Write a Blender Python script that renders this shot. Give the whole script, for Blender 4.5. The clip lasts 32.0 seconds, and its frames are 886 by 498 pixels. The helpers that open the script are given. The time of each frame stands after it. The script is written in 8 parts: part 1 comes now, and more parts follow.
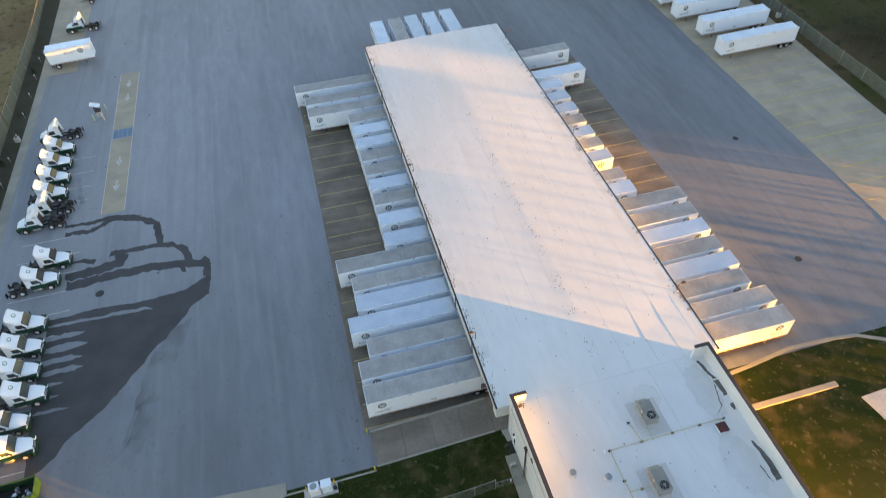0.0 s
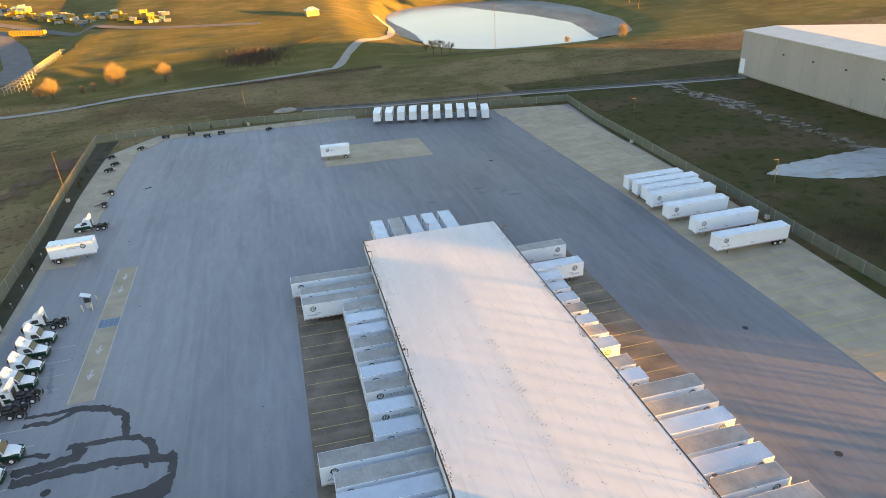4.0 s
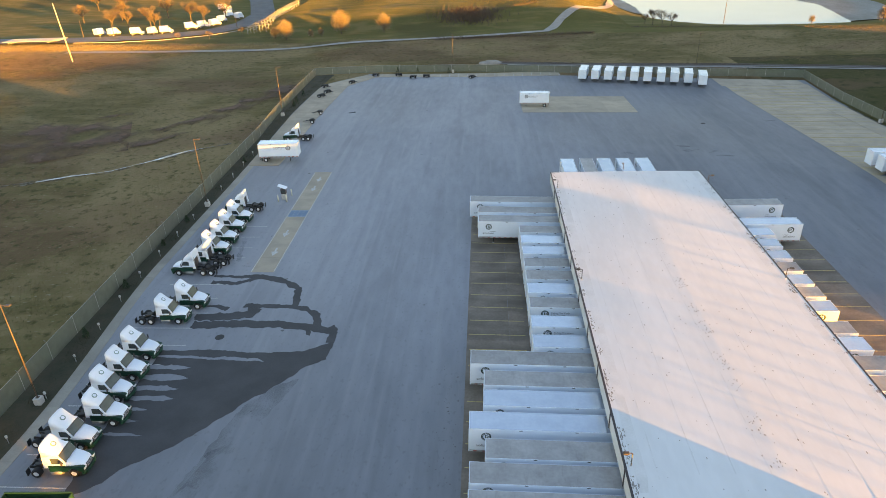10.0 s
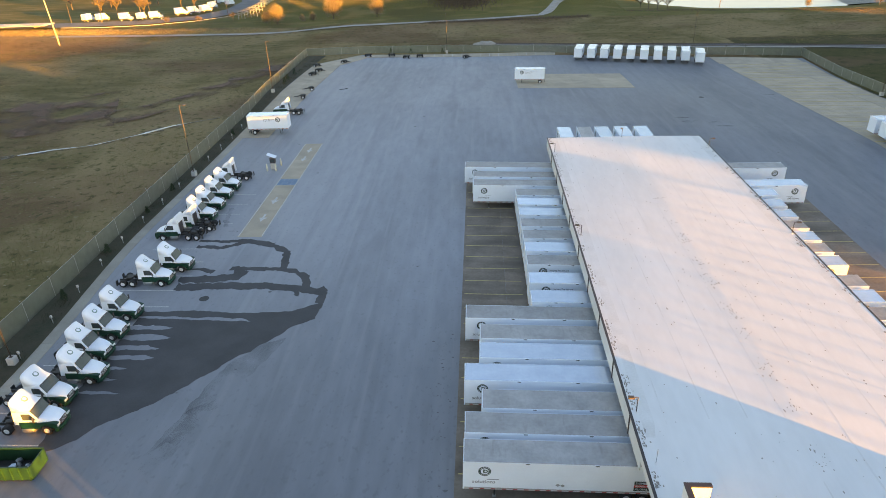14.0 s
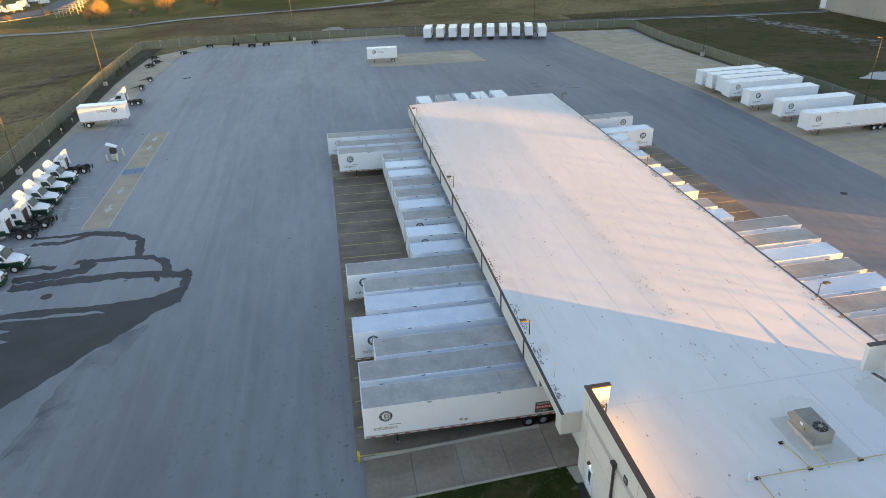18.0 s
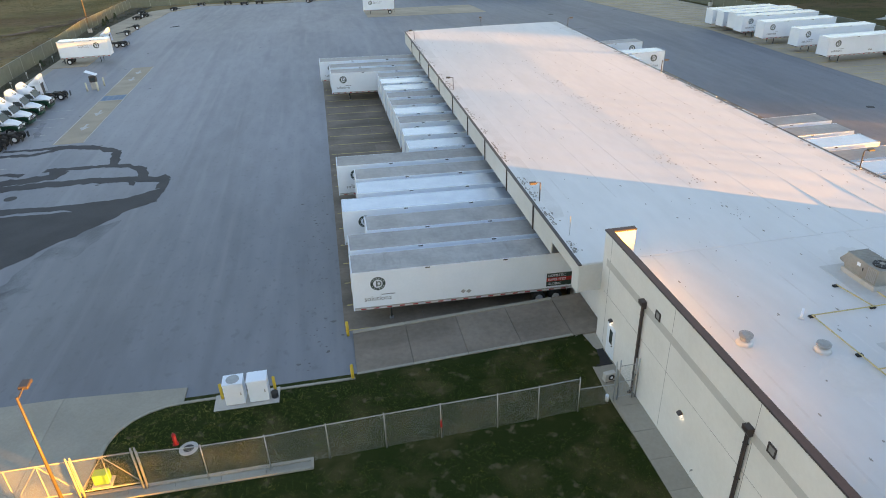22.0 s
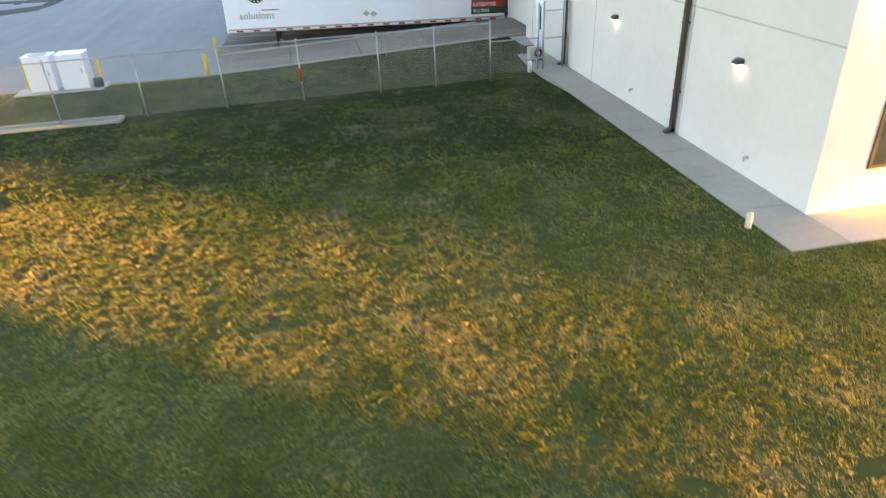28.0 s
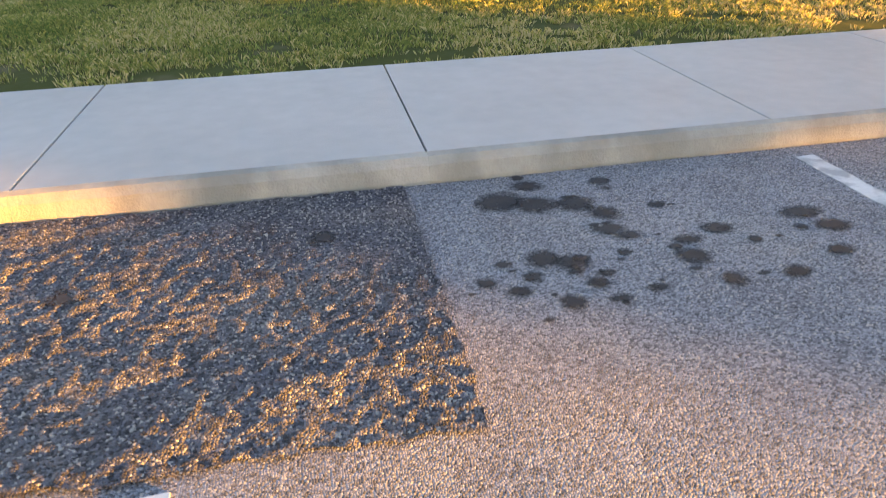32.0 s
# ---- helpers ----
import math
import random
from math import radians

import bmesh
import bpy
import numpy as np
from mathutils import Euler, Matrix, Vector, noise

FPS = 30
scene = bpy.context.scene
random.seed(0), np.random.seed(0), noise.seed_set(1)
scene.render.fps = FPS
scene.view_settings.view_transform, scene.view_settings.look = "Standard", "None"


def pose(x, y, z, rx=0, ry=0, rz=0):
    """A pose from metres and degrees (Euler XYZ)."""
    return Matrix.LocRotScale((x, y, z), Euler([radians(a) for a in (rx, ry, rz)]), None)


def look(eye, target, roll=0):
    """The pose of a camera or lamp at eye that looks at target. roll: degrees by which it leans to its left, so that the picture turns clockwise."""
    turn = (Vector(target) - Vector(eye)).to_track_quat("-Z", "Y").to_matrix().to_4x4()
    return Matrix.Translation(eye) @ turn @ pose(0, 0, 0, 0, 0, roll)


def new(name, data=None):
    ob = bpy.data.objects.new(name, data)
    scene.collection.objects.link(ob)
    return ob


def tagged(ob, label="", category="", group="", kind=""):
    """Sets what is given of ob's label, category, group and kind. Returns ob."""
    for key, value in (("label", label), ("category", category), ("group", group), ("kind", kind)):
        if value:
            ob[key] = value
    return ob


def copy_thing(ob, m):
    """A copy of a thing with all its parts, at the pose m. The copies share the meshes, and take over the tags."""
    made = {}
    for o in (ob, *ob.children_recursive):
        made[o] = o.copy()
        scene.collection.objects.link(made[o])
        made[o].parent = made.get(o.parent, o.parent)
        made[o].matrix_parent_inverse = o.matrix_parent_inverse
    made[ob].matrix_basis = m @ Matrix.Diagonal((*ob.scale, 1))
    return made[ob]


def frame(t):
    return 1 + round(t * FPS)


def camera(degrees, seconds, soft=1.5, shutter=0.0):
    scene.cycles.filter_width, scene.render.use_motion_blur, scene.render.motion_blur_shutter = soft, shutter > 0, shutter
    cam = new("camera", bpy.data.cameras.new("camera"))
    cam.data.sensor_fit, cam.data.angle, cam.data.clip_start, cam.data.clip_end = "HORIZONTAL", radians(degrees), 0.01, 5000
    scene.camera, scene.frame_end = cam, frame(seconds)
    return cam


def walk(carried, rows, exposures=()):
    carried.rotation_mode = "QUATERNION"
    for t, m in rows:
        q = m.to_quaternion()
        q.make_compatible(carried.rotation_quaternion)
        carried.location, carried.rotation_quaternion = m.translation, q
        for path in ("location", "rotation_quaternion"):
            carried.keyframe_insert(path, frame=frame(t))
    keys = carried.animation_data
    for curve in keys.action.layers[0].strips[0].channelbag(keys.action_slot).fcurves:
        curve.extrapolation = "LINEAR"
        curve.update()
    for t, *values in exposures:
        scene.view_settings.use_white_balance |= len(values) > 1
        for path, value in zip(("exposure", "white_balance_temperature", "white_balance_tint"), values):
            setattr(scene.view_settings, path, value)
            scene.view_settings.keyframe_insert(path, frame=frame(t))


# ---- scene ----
cam = camera(68.5, 32.0, 0.8, 0.5)
METRES, EYE, TILT, LEAN, TURN = 77.0, 73.4, -46.9, 0.0, -15.4
PATH = [
    (0, (3.685, -0.134, 70.17), (3.967, 1.21, 68.716), -4.3),
    (0.5, (3.793, -0.034, 70.146), (4.099, 1.392, 68.778), -4.1),
    (1, (3.95, -0.159, 69.891), (4.281, 1.352, 68.623), -4.0),
    (1.5, (4.029, -0.016, 69.263), (4.385, 1.571, 68.099), -3.8),
    (2, (3.986, 0.059, 68.304), (4.366, 1.71, 67.242), -3.5),
    (2.5, (4.056, 0.357, 67.041), (4.458, 2.068, 66.088), -3.4),
    (4.5, (4.056, 1.008, 61.085), (4.468, 2.737, 60.169), -3.1),
    (5, (3.946, 1.113, 59.857), (4.358, 2.841, 58.937), -3.1),
    (5.5, (3.819, 1.208, 58.455), (4.232, 2.935, 57.535), -3.0),
    (6, (3.675, 1.32, 57.05), (4.089, 3.046, 56.129), -3.0),
    (6.5, (3.561, 1.426, 55.639), (3.975, 3.151, 54.716), -2.9),
    (7, (3.4, 1.482, 54.384), (3.816, 3.206, 53.46), -2.8),
    (7.5, (3.31, 1.546, 53.22), (3.727, 3.27, 52.296), -2.8),
    (8, (3.306, 1.56, 52.102), (3.722, 3.28, 51.168), -2.8),
    (8.5, (3.236, 1.538, 51.012), (3.652, 3.256, 50.077), -2.7),
    (9, (3.19, 1.58, 50.227), (3.612, 3.296, 49.29), -2.7),
    (9.5, (3.27, 1.33, 49.97), (3.479, 3.088, 49.039), -2.5),
    (10, (3.359, 1.043, 49.762), (3.229, 2.814, 48.842), -2.1),
    (10.5, (3.36, 1.072, 49.408), (3.232, 2.843, 48.487), -2.1),
    (11, (3.353, 1.076, 49.058), (3.228, 2.846, 48.137), -2.2),
    (11.5, (3.25, 1.143, 48.605), (3.129, 2.914, 47.683), -2.1),
    (12, (3.234, 1.169, 47.545), (3.113, 2.94, 46.624), -2.2),
    (12.5, (3.199, 1.288, 46.183), (3.079, 3.058, 45.259), -2.1),
    (13, (3.086, 1.424, 44.7), (2.967, 3.193, 43.775), -2.1),
    (13.5, (3.159, 1.555, 43.707), (3.04, 3.323, 42.78), -2.1),
    (14, (3.237, 1.606, 43.517), (3.123, 3.375, 42.59), -2.1),
    (14.5, (3.376, 1.517, 43.581), (3.314, 3.287, 42.652), -2.2),
    (15, (3.14, 1.471, 43.504), (3.189, 3.24, 42.572), -2.3),
    (15.5, (3.027, 1.488, 43.373), (3.191, 3.248, 42.438), -2.5),
    (17.5, (2.174, 1.163, 39.536), (2.457, 2.907, 38.598), -2.2),
    (18, (2.162, 1.255, 38.047), (2.446, 2.997, 37.107), -2.2),
    (18.5, (2.018, 1.287, 36.61), (2.305, 3.029, 35.67), -2.1),
    (19, (2.027, 1.371, 35.158), (2.313, 3.111, 34.216), -2.2),
    (19.5, (1.992, 1.506, 33.674), (2.277, 3.246, 32.73), -2.2),
    (20, (1.891, 1.587, 32.178), (2.178, 3.326, 31.233), -2.1),
    (20.5, (1.889, 1.581, 30.725), (2.177, 3.319, 29.779), -2.1),
    (21, (1.87, 1.62, 29.247), (2.156, 3.357, 28.298), -2.2),
    (21.5, (1.801, 1.7, 27.761), (2.088, 3.435, 26.81), -2.2),
    (22, (1.765, 1.742, 26.281), (2.052, 3.477, 25.328), -2.2),
    (22.5, (1.771, 1.759, 24.847), (2.058, 3.492, 23.891), -2.3),
    (23, (1.752, 1.827, 23.346), (2.038, 3.559, 22.388), -2.4),
    (23.5, (1.74, 1.872, 21.909), (2.024, 3.603, 20.948), -2.4),
    (24, (1.78, 1.869, 20.475), (2.062, 3.599, 19.512), -2.5),
    (24.5, (1.805, 1.93, 18.987), (2.085, 3.659, 18.022), -2.6),
    (26.5, (1.517, 1.945, 13.212), (1.815, 3.668, 12.242), -2.5),
    (27, (2.761, 1.71, 11.488), (3.064, 3.435, 10.521), -2.5),
    (27.5, (4.566, 1.303, 9.79), (4.877, 3.023, 8.818), -2.5),
    (28, (6.177, 1.053, 7.923), (6.486, 2.774, 6.952), -2.7),
    (28.5, (6.745, 0.975, 6.215), (7.062, 2.694, 5.243), -2.6),
    (29, (7.13, 1.049, 4.788), (7.421, 2.777, 3.823), -2.7),
    (29.5, (6.985, 1.045, 3.936), (7.284, 2.761, 2.953), -2.5),
    (30, (6.875, 1.02, 3.332), (7.174, 2.734, 2.345), -2.3),
    (30.5, (6.836, 0.999, 2.843), (7.146, 2.709, 1.853), -1.9),
    (31, (6.855, 1.0, 2.474), (7.173, 2.707, 1.481), -1.6),
    (31.5, (6.882, 1.004, 2.206), (7.205, 2.71, 1.214), -1.5),
    (32, (6.895, 1.029, 2.017), (7.219, 2.731, 1.017), -1.4),
]
walk(cam, [(t, look(eye, target, roll)) for t, eye, target, roll in PATH], [(0.0, 2.74, 6950, 22), (2.0, 2.78, 6950, 23), (6.0, 2.76, 6980, 23), (9.0, 2.75, 6980, 23), (14.0, 2.8, 6980, 24), (18.0, 2.68, 7000, 24), (22.0, 2.74, 7000, 24), (24.5, 2.93, 7000, 24), (27.0, 3.24, 6700, 25), (28.0, 3.42, 6750, 24), (29.0, 3.46, 6850, 26), (30.0, 3.17, 6800, 27), (32.0, 3.14, 6550, 28)])

# ---- light ----
SUN_TO = Vector((0.823, -0.568, 0.0)).normalized()      # plan direction towards the sun
SUN_ELEV = radians(2.4)
world = bpy.data.worlds.new("sky")
scene.world = world
world.use_nodes = True
wn = world.node_tree.nodes
sky = wn.new("ShaderNodeTexSky")
sky.sky_type, sky.sun_disc = "NISHITA", False
sky.sun_elevation, sky.sun_rotation = SUN_ELEV, radians(124.6)
sky.air_density, sky.dust_density, sky.ozone_density = 1.0, 0.15, 1.6
world.node_tree.links.new(sky.outputs[0], wn["Background"].inputs[0])
wn["Background"].inputs[1].default_value = 0.15
sun = new("sun", bpy.data.lights.new("sun", "SUN"))
sun.data.energy, sun.data.angle, sun.data.color = 5.8, radians(0.65), (1.0, 0.47, 0.04)
d = -(SUN_TO * math.cos(SUN_ELEV) + Vector((0, 0, math.sin(SUN_ELEV))))
sun.matrix_world = Matrix.Translation((60, -40, 60)) @ d.to_track_quat("-Z", "Y").to_matrix().to_4x4()


# ---- materials ----
def mat(name, a, b=None, rough=0.6, metal=0.0, scale=1.0, fine=14.0, bump=0.0, bscale=40.0, spread=0.5, rnd=0.0, stretch=(1, 1, 1)):
    """Two colours mixed by broad and fine noise at real-world size; rnd: change of tone from piece to piece."""
    m = bpy.data.materials.new(name)
    m.use_nodes = True
    n, l = m.node_tree.nodes, m.node_tree.links
    p = n["Principled BSDF"]
    p.inputs["Roughness"].default_value, p.inputs["Metallic"].default_value = rough, metal
    b = b or tuple(c * 0.82 for c in a)
    geo = n.new("ShaderNodeNewGeometry")
    mp = n.new("ShaderNodeMapping")
    mp.inputs["Scale"].default_value = stretch
    l.new(geo.outputs["Position"], mp.inputs[0])
    n1, n2 = n.new("ShaderNodeTexNoise"), n.new("ShaderNodeTexNoise")
    n1.inputs["Scale"].default_value, n2.inputs["Scale"].default_value = scale, fine
    n1.inputs["Detail"].default_value, n2.inputs["Detail"].default_value = 5, 3
    for q in (n1, n2):
        l.new(mp.outputs[0], q.inputs["Vector"])
    mx = n.new("ShaderNodeMath")
    mx.operation = "MULTIPLY_ADD"
    l.new(n2.outputs[0], mx.inputs[0])
    mx.inputs[1].default_value = 0.45
    l.new(n1.outputs[0], mx.inputs[2])
    ramp = n.new("ShaderNodeMapRange")
    ramp.inputs[1].default_value, ramp.inputs[2].default_value = 0.72 - spread * 0.4, 0.72 + spread * 0.4
    l.new(mx.outputs[0], ramp.inputs[0])
    col = n.new("ShaderNodeMix")
    col.data_type = "RGBA"
    l.new(ramp.outputs[0], col.inputs[0])
    col.inputs[6].default_value, col.inputs[7].default_value = (*a, 1), (*b, 1)
    out = col.outputs[2]
    if rnd:
        info, hsv, mr = n.new("ShaderNodeObjectInfo"), n.new("ShaderNodeHueSaturation"), n.new("ShaderNodeMapRange")
        mr.inputs[3].default_value, mr.inputs[4].default_value = 1 - rnd, 1 + rnd
        l.new(info.outputs["Random"], mr.inputs[0])
        l.new(mr.outputs[0], hsv.inputs["Value"])
        l.new(out, hsv.inputs["Color"])
        out = hsv.outputs[0]
    l.new(out, p.inputs["Base Color"])
    if bump:
        nb, bp = n.new("ShaderNodeTexNoise"), n.new("ShaderNodeBump")
        nb.inputs["Scale"].default_value, nb.inputs["Detail"].default_value = bscale, 4
        l.new(mp.outputs[0], nb.inputs["Vector"])
        bp.inputs["Strength"].default_value, bp.inputs["Distance"].default_value = bump, 0.02
        l.new(nb.outputs[0], bp.inputs["Height"])
        l.new(bp.outputs[0], p.inputs["Normal"])
    return m


def overlay(m, colour, scale, low, high, stretch=(1, 1, 1), detail=6, amount=1.0, rough=None):
    """Lays patches of another colour over a material, where a noise passes from low to high."""
    n, l = m.node_tree.nodes, m.node_tree.links
    p = n["Principled BSDF"]
    src = p.inputs["Base Color"].links[0].from_socket
    geo, mp, nz, mr, mx = (n.new("ShaderNode" + k) for k in ("NewGeometry", "Mapping", "TexNoise", "MapRange", "Mix"))
    mx.data_type = "RGBA"
    mp.inputs["Scale"].default_value = stretch
    nz.inputs["Scale"].default_value, nz.inputs["Detail"].default_value = scale, detail
    mr.inputs[1].default_value, mr.inputs[2].default_value, mr.inputs[4].default_value = low, high, amount
    l.new(geo.outputs["Position"], mp.inputs[0])
    l.new(mp.outputs[0], nz.inputs["Vector"])
    l.new(nz.outputs[0], mr.inputs[0])
    l.new(mr.outputs[0], mx.inputs[0])
    l.new(src, mx.inputs[6])
    mx.inputs[7].default_value = (*colour, 1)
    l.new(mx.outputs[2], p.inputs["Base Color"])
    if rough is not None:
        rr = n.new("ShaderNodeMapRange")
        rr.inputs[3].default_value, rr.inputs[4].default_value = p.inputs["Roughness"].default_value, rough
        l.new(mr.outputs[0], rr.inputs[0])
        l.new(rr.outputs[0], p.inputs["Roughness"])
    return m


M = {}
M["asphalt"] = overlay(mat("asphalt", (0.258, 0.268, 0.294), (0.194, 0.202, 0.222), 0.62, scale=0.05, fine=0.8, bump=0.25, bscale=60, stretch=(1, 0.25, 1)), (0.32, 0.32, 0.325), 0.02, 0.5, 0.75, (1, 0.2, 1), amount=0.6)
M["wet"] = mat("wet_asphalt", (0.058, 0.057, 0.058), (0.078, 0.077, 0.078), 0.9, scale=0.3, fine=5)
M["damp"] = mat("damp_asphalt", (0.130, 0.134, 0.142), (0.155, 0.16, 0.168), 0.7, scale=0.3, fine=5)
M["concrete"] = overlay(mat("concrete", (0.40, 0.365, 0.30), (0.32, 0.29, 0.235), 0.85, scale=0.25, fine=6, bump=0.1, bscale=50, rnd=0.07), (0.22, 0.2, 0.17), 0.35, 0.55, 0.8, amount=0.5)
M["apron"] = overlay(mat("apron_concrete", (0.27, 0.222, 0.175), (0.175, 0.140, 0.108), 0.85, scale=0.3, fine=3, bump=0.1, rnd=0.1), (0.1, 0.078, 0.06), 0.25, 0.48, 0.72, (0.3, 1, 1), amount=0.75)
M["tan_pave"] = overlay(mat("tan_paving", (0.47, 0.395, 0.295), (0.385, 0.325, 0.245), 0.85, scale=0.25, fine=6, bump=0.1, bscale=50, rnd=0.07), (0.26, 0.23, 0.18), 0.35, 0.5, 0.8, amount=0.5)
M["walk"] = mat("walk_concrete", (0.50, 0.462, 0.415), (0.41, 0.385, 0.345), 0.85, scale=0.6, fine=9, bump=0.15, bscale=120, rnd=0.04)
M["joint"] = mat("joint", (0.05, 0.047, 0.042), rough=0.9)
M["grass"] = mat("grass", (0.115, 0.094, 0.034), (0.19, 0.145, 0.068), 0.95, scale=0.09, fine=1.6, bump=0.9, bscale=5, spread=0.8)
overlay(M["grass"], (0.29, 0.21, 0.11), 0.022, 0.455, 0.535, amount=0.75, detail=9)
overlay(M["grass"], (0.27, 0.20, 0.10), 0.17, 0.5, 0.6, (0.6, 1.4, 1), amount=0.55, detail=9)
overlay(M["grass"], (0.145, 0.074, 0.052), 0.016, 0.49, 0.58, (0.8, 1.5, 1), amount=0.45, detail=10)
overlay(M["grass"], (0.16, 0.145, 0.055), 1.1, 0.52, 0.66, amount=0.5, detail=4)
overlay(M["grass"], (0.34, 0.30, 0.21), 1.6, 0.64, 0.72, (0.6, 1.6, 1), amount=0.6, detail=6)
overlay(M["grass"], (0.026, 0.036, 0.008), 0.55, 0.55, 0.68, amount=0.6, detail=8)
M["grass_hill"] = mat("grass_hill", (0.17, 0.145, 0.05), (0.115, 0.11, 0.036), 0.95, scale=0.05, fine=0.9, bump=0.9, bscale=3, spread=0.7)
overlay(M["grass_hill"], (0.24, 0.18, 0.075), 0.12, 0.5, 0.62, (0.5, 1.6, 1), amount=0.6, detail=9)
overlay(M["grass_hill"], (0.085, 0.075, 0.03), 0.02, 0.52, 0.62, amount=0.6, detail=9)
M["grass_east"] = mat("grass_east", (0.058, 0.060, 0.018), (0.092, 0.078, 0.034), 0.95, scale=0.12, fine=1.6, bump=0.9, bscale=5, spread=0.7)
overlay(M["grass_east"], (0.13, 0.088, 0.05), 0.035, 0.5, 0.58, amount=0.7, detail=9)
overlay(M["grass_east"], (0.030, 0.036, 0.012), 0.3, 0.54, 0.64, amount=0.6, detail=8)
M["lawn"] = mat("lawn", (0.018, 0.031, 0.006), (0.032, 0.040, 0.010), 0.95, scale=0.35, fine=5, bump=0.8, bscale=14, spread=0.8)
overlay(M["lawn"], (0.10, 0.078, 0.034), 0.45, 0.5, 0.7, amount=0.7, detail=8)
overlay(M["lawn"], (0.20, 0.15, 0.095), 1.3, 0.64, 0.74, amount=0.6, detail=7)


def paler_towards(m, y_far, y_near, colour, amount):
    """The lawn's base colour turns paler towards the footway."""
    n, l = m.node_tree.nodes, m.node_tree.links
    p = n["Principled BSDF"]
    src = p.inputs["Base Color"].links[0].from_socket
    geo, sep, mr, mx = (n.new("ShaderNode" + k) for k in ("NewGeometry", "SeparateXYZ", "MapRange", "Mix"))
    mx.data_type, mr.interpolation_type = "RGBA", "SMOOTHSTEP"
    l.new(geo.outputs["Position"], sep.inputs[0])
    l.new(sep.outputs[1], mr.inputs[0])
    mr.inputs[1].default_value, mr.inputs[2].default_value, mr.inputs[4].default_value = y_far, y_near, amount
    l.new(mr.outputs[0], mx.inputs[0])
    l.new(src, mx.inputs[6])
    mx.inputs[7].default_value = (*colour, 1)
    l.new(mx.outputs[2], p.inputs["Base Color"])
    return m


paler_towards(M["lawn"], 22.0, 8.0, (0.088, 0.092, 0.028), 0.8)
overlay(M["lawn"], (0.20, 0.155, 0.095), 1.2, 0.6, 0.72, amount=0.5, detail=8)
M["roof"] = overlay(mat("roof_membrane", (0.77, 0.765, 0.755), (0.69, 0.685, 0.675), 0.5, scale=0.12, fine=1.5, stretch=(1, 0.3, 1), bump=0.16, bscale=1.3), (0.56, 0.55, 0.525), 0.10, 0.54, 0.8, (1.4, 0.25, 1), amount=0.7)
M["wall"] = mat("painted_wall", (0.79, 0.78, 0.76), (0.72, 0.71, 0.69), 0.75, scale=0.4, fine=5, bump=0.08, bscale=30)
M["wall_band"] = mat("wall_band", (0.56, 0.555, 0.54), (0.51, 0.505, 0.49), 0.75, scale=0.4, fine=5)
M["fascia"] = mat("fascia_panel", (0.66, 0.67, 0.66), (0.58, 0.59, 0.58), 0.5, scale=0.5, fine=6, rnd=0.03)
M["trim"] = mat("dark_trim", (0.045, 0.036, 0.036), (0.065, 0.05, 0.048), 0.45, scale=1, fine=8)
M["soffit"] = mat("soffit", (0.30, 0.30, 0.30), rough=0.7)
M["white"] = overlay(mat("trailer_white", (0.83, 0.89, 0.96), (0.78, 0.84, 0.91), 0.3, scale=0.5, fine=6, rnd=0.03), (0.55, 0.54, 0.52), 0.5, 0.6, 0.9, (0.3, 0.3, 2), amount=0.2)
M["roof_grey"] = overlay(mat("trailer_roof_grey", (0.43, 0.42, 0.41), (0.31, 0.30, 0.292), 0.5, metal=0.1, scale=0.5, fine=3, rnd=0.1), (0.2, 0.18, 0.16), 0.8, 0.58, 0.8, (2.5, 0.5, 1), amount=0.5)
M["roof_white"] = mat("trailer_roof_white", (0.72, 0.79, 0.88), (0.62, 0.69, 0.78), 0.24, metal=0.5, scale=0.5, fine=3, rnd=0.12)
M["steel"] = mat("galvanised", (0.45, 0.46, 0.46), (0.34, 0.35, 0.35), 0.45, 0.7, scale=2)
M["black"] = mat("black_chassis", (0.018, 0.018, 0.018), (0.035, 0.033, 0.03), 0.6, scale=2)
M["tyre"] = mat("tyre", (0.018, 0.018, 0.018), (0.03, 0.028, 0.026), 0.85, scale=4)
M["rim"] = mat("rim", (0.80, 0.81, 0.81), (0.68, 0.69, 0.69), 0.35, 0.1, scale=4)
M["green"] = mat("truck_green", (0.007, 0.050, 0.028), (0.005, 0.038, 0.020), 0.3, scale=2)
M["logo"] = mat("logo_dark", (0.02, 0.045, 0.035), rough=0.5)
M["red"] = mat("red_paint", (0.45, 0.03, 0.025), (0.35, 0.02, 0.02), 0.5, scale=3)
M["yellow"] = mat("yellow_paint", (0.72, 0.50, 0.05), (0.6, 0.4, 0.04), 0.55, scale=3)
M["line"] = overlay(mat("line_paint", (0.66, 0.66, 0.63), (0.5, 0.5, 0.48), 0.7, scale=3, fine=40), (0.2, 0.2, 0.2), 9, 0.5, 0.6, amount=0.6)
M["yline"] = overlay(mat("yellow_line_paint", (0.62, 0.48, 0.18), (0.52, 0.40, 0.16), 0.8, scale=1, fine=20), (0.28, 0.25, 0.19), 3, 0.5, 0.65, amount=0.7)
M["glass"] = mat("dark_glass", (0.07, 0.085, 0.085), (0.05, 0.06, 0.062), rough=0.06)
M["text_grey"] = mat("lettering_grey", (0.16, 0.17, 0.19), rough=0.5)
M["pale_steel"] = mat("pale_steel", (0.42, 0.43, 0.43), (0.33, 0.34, 0.34), 0.5, 0.3, scale=2)
M["blue"] = mat("blue_plate", (0.15, 0.24, 0.35), (0.11, 0.18, 0.27), 0.6, scale=1)


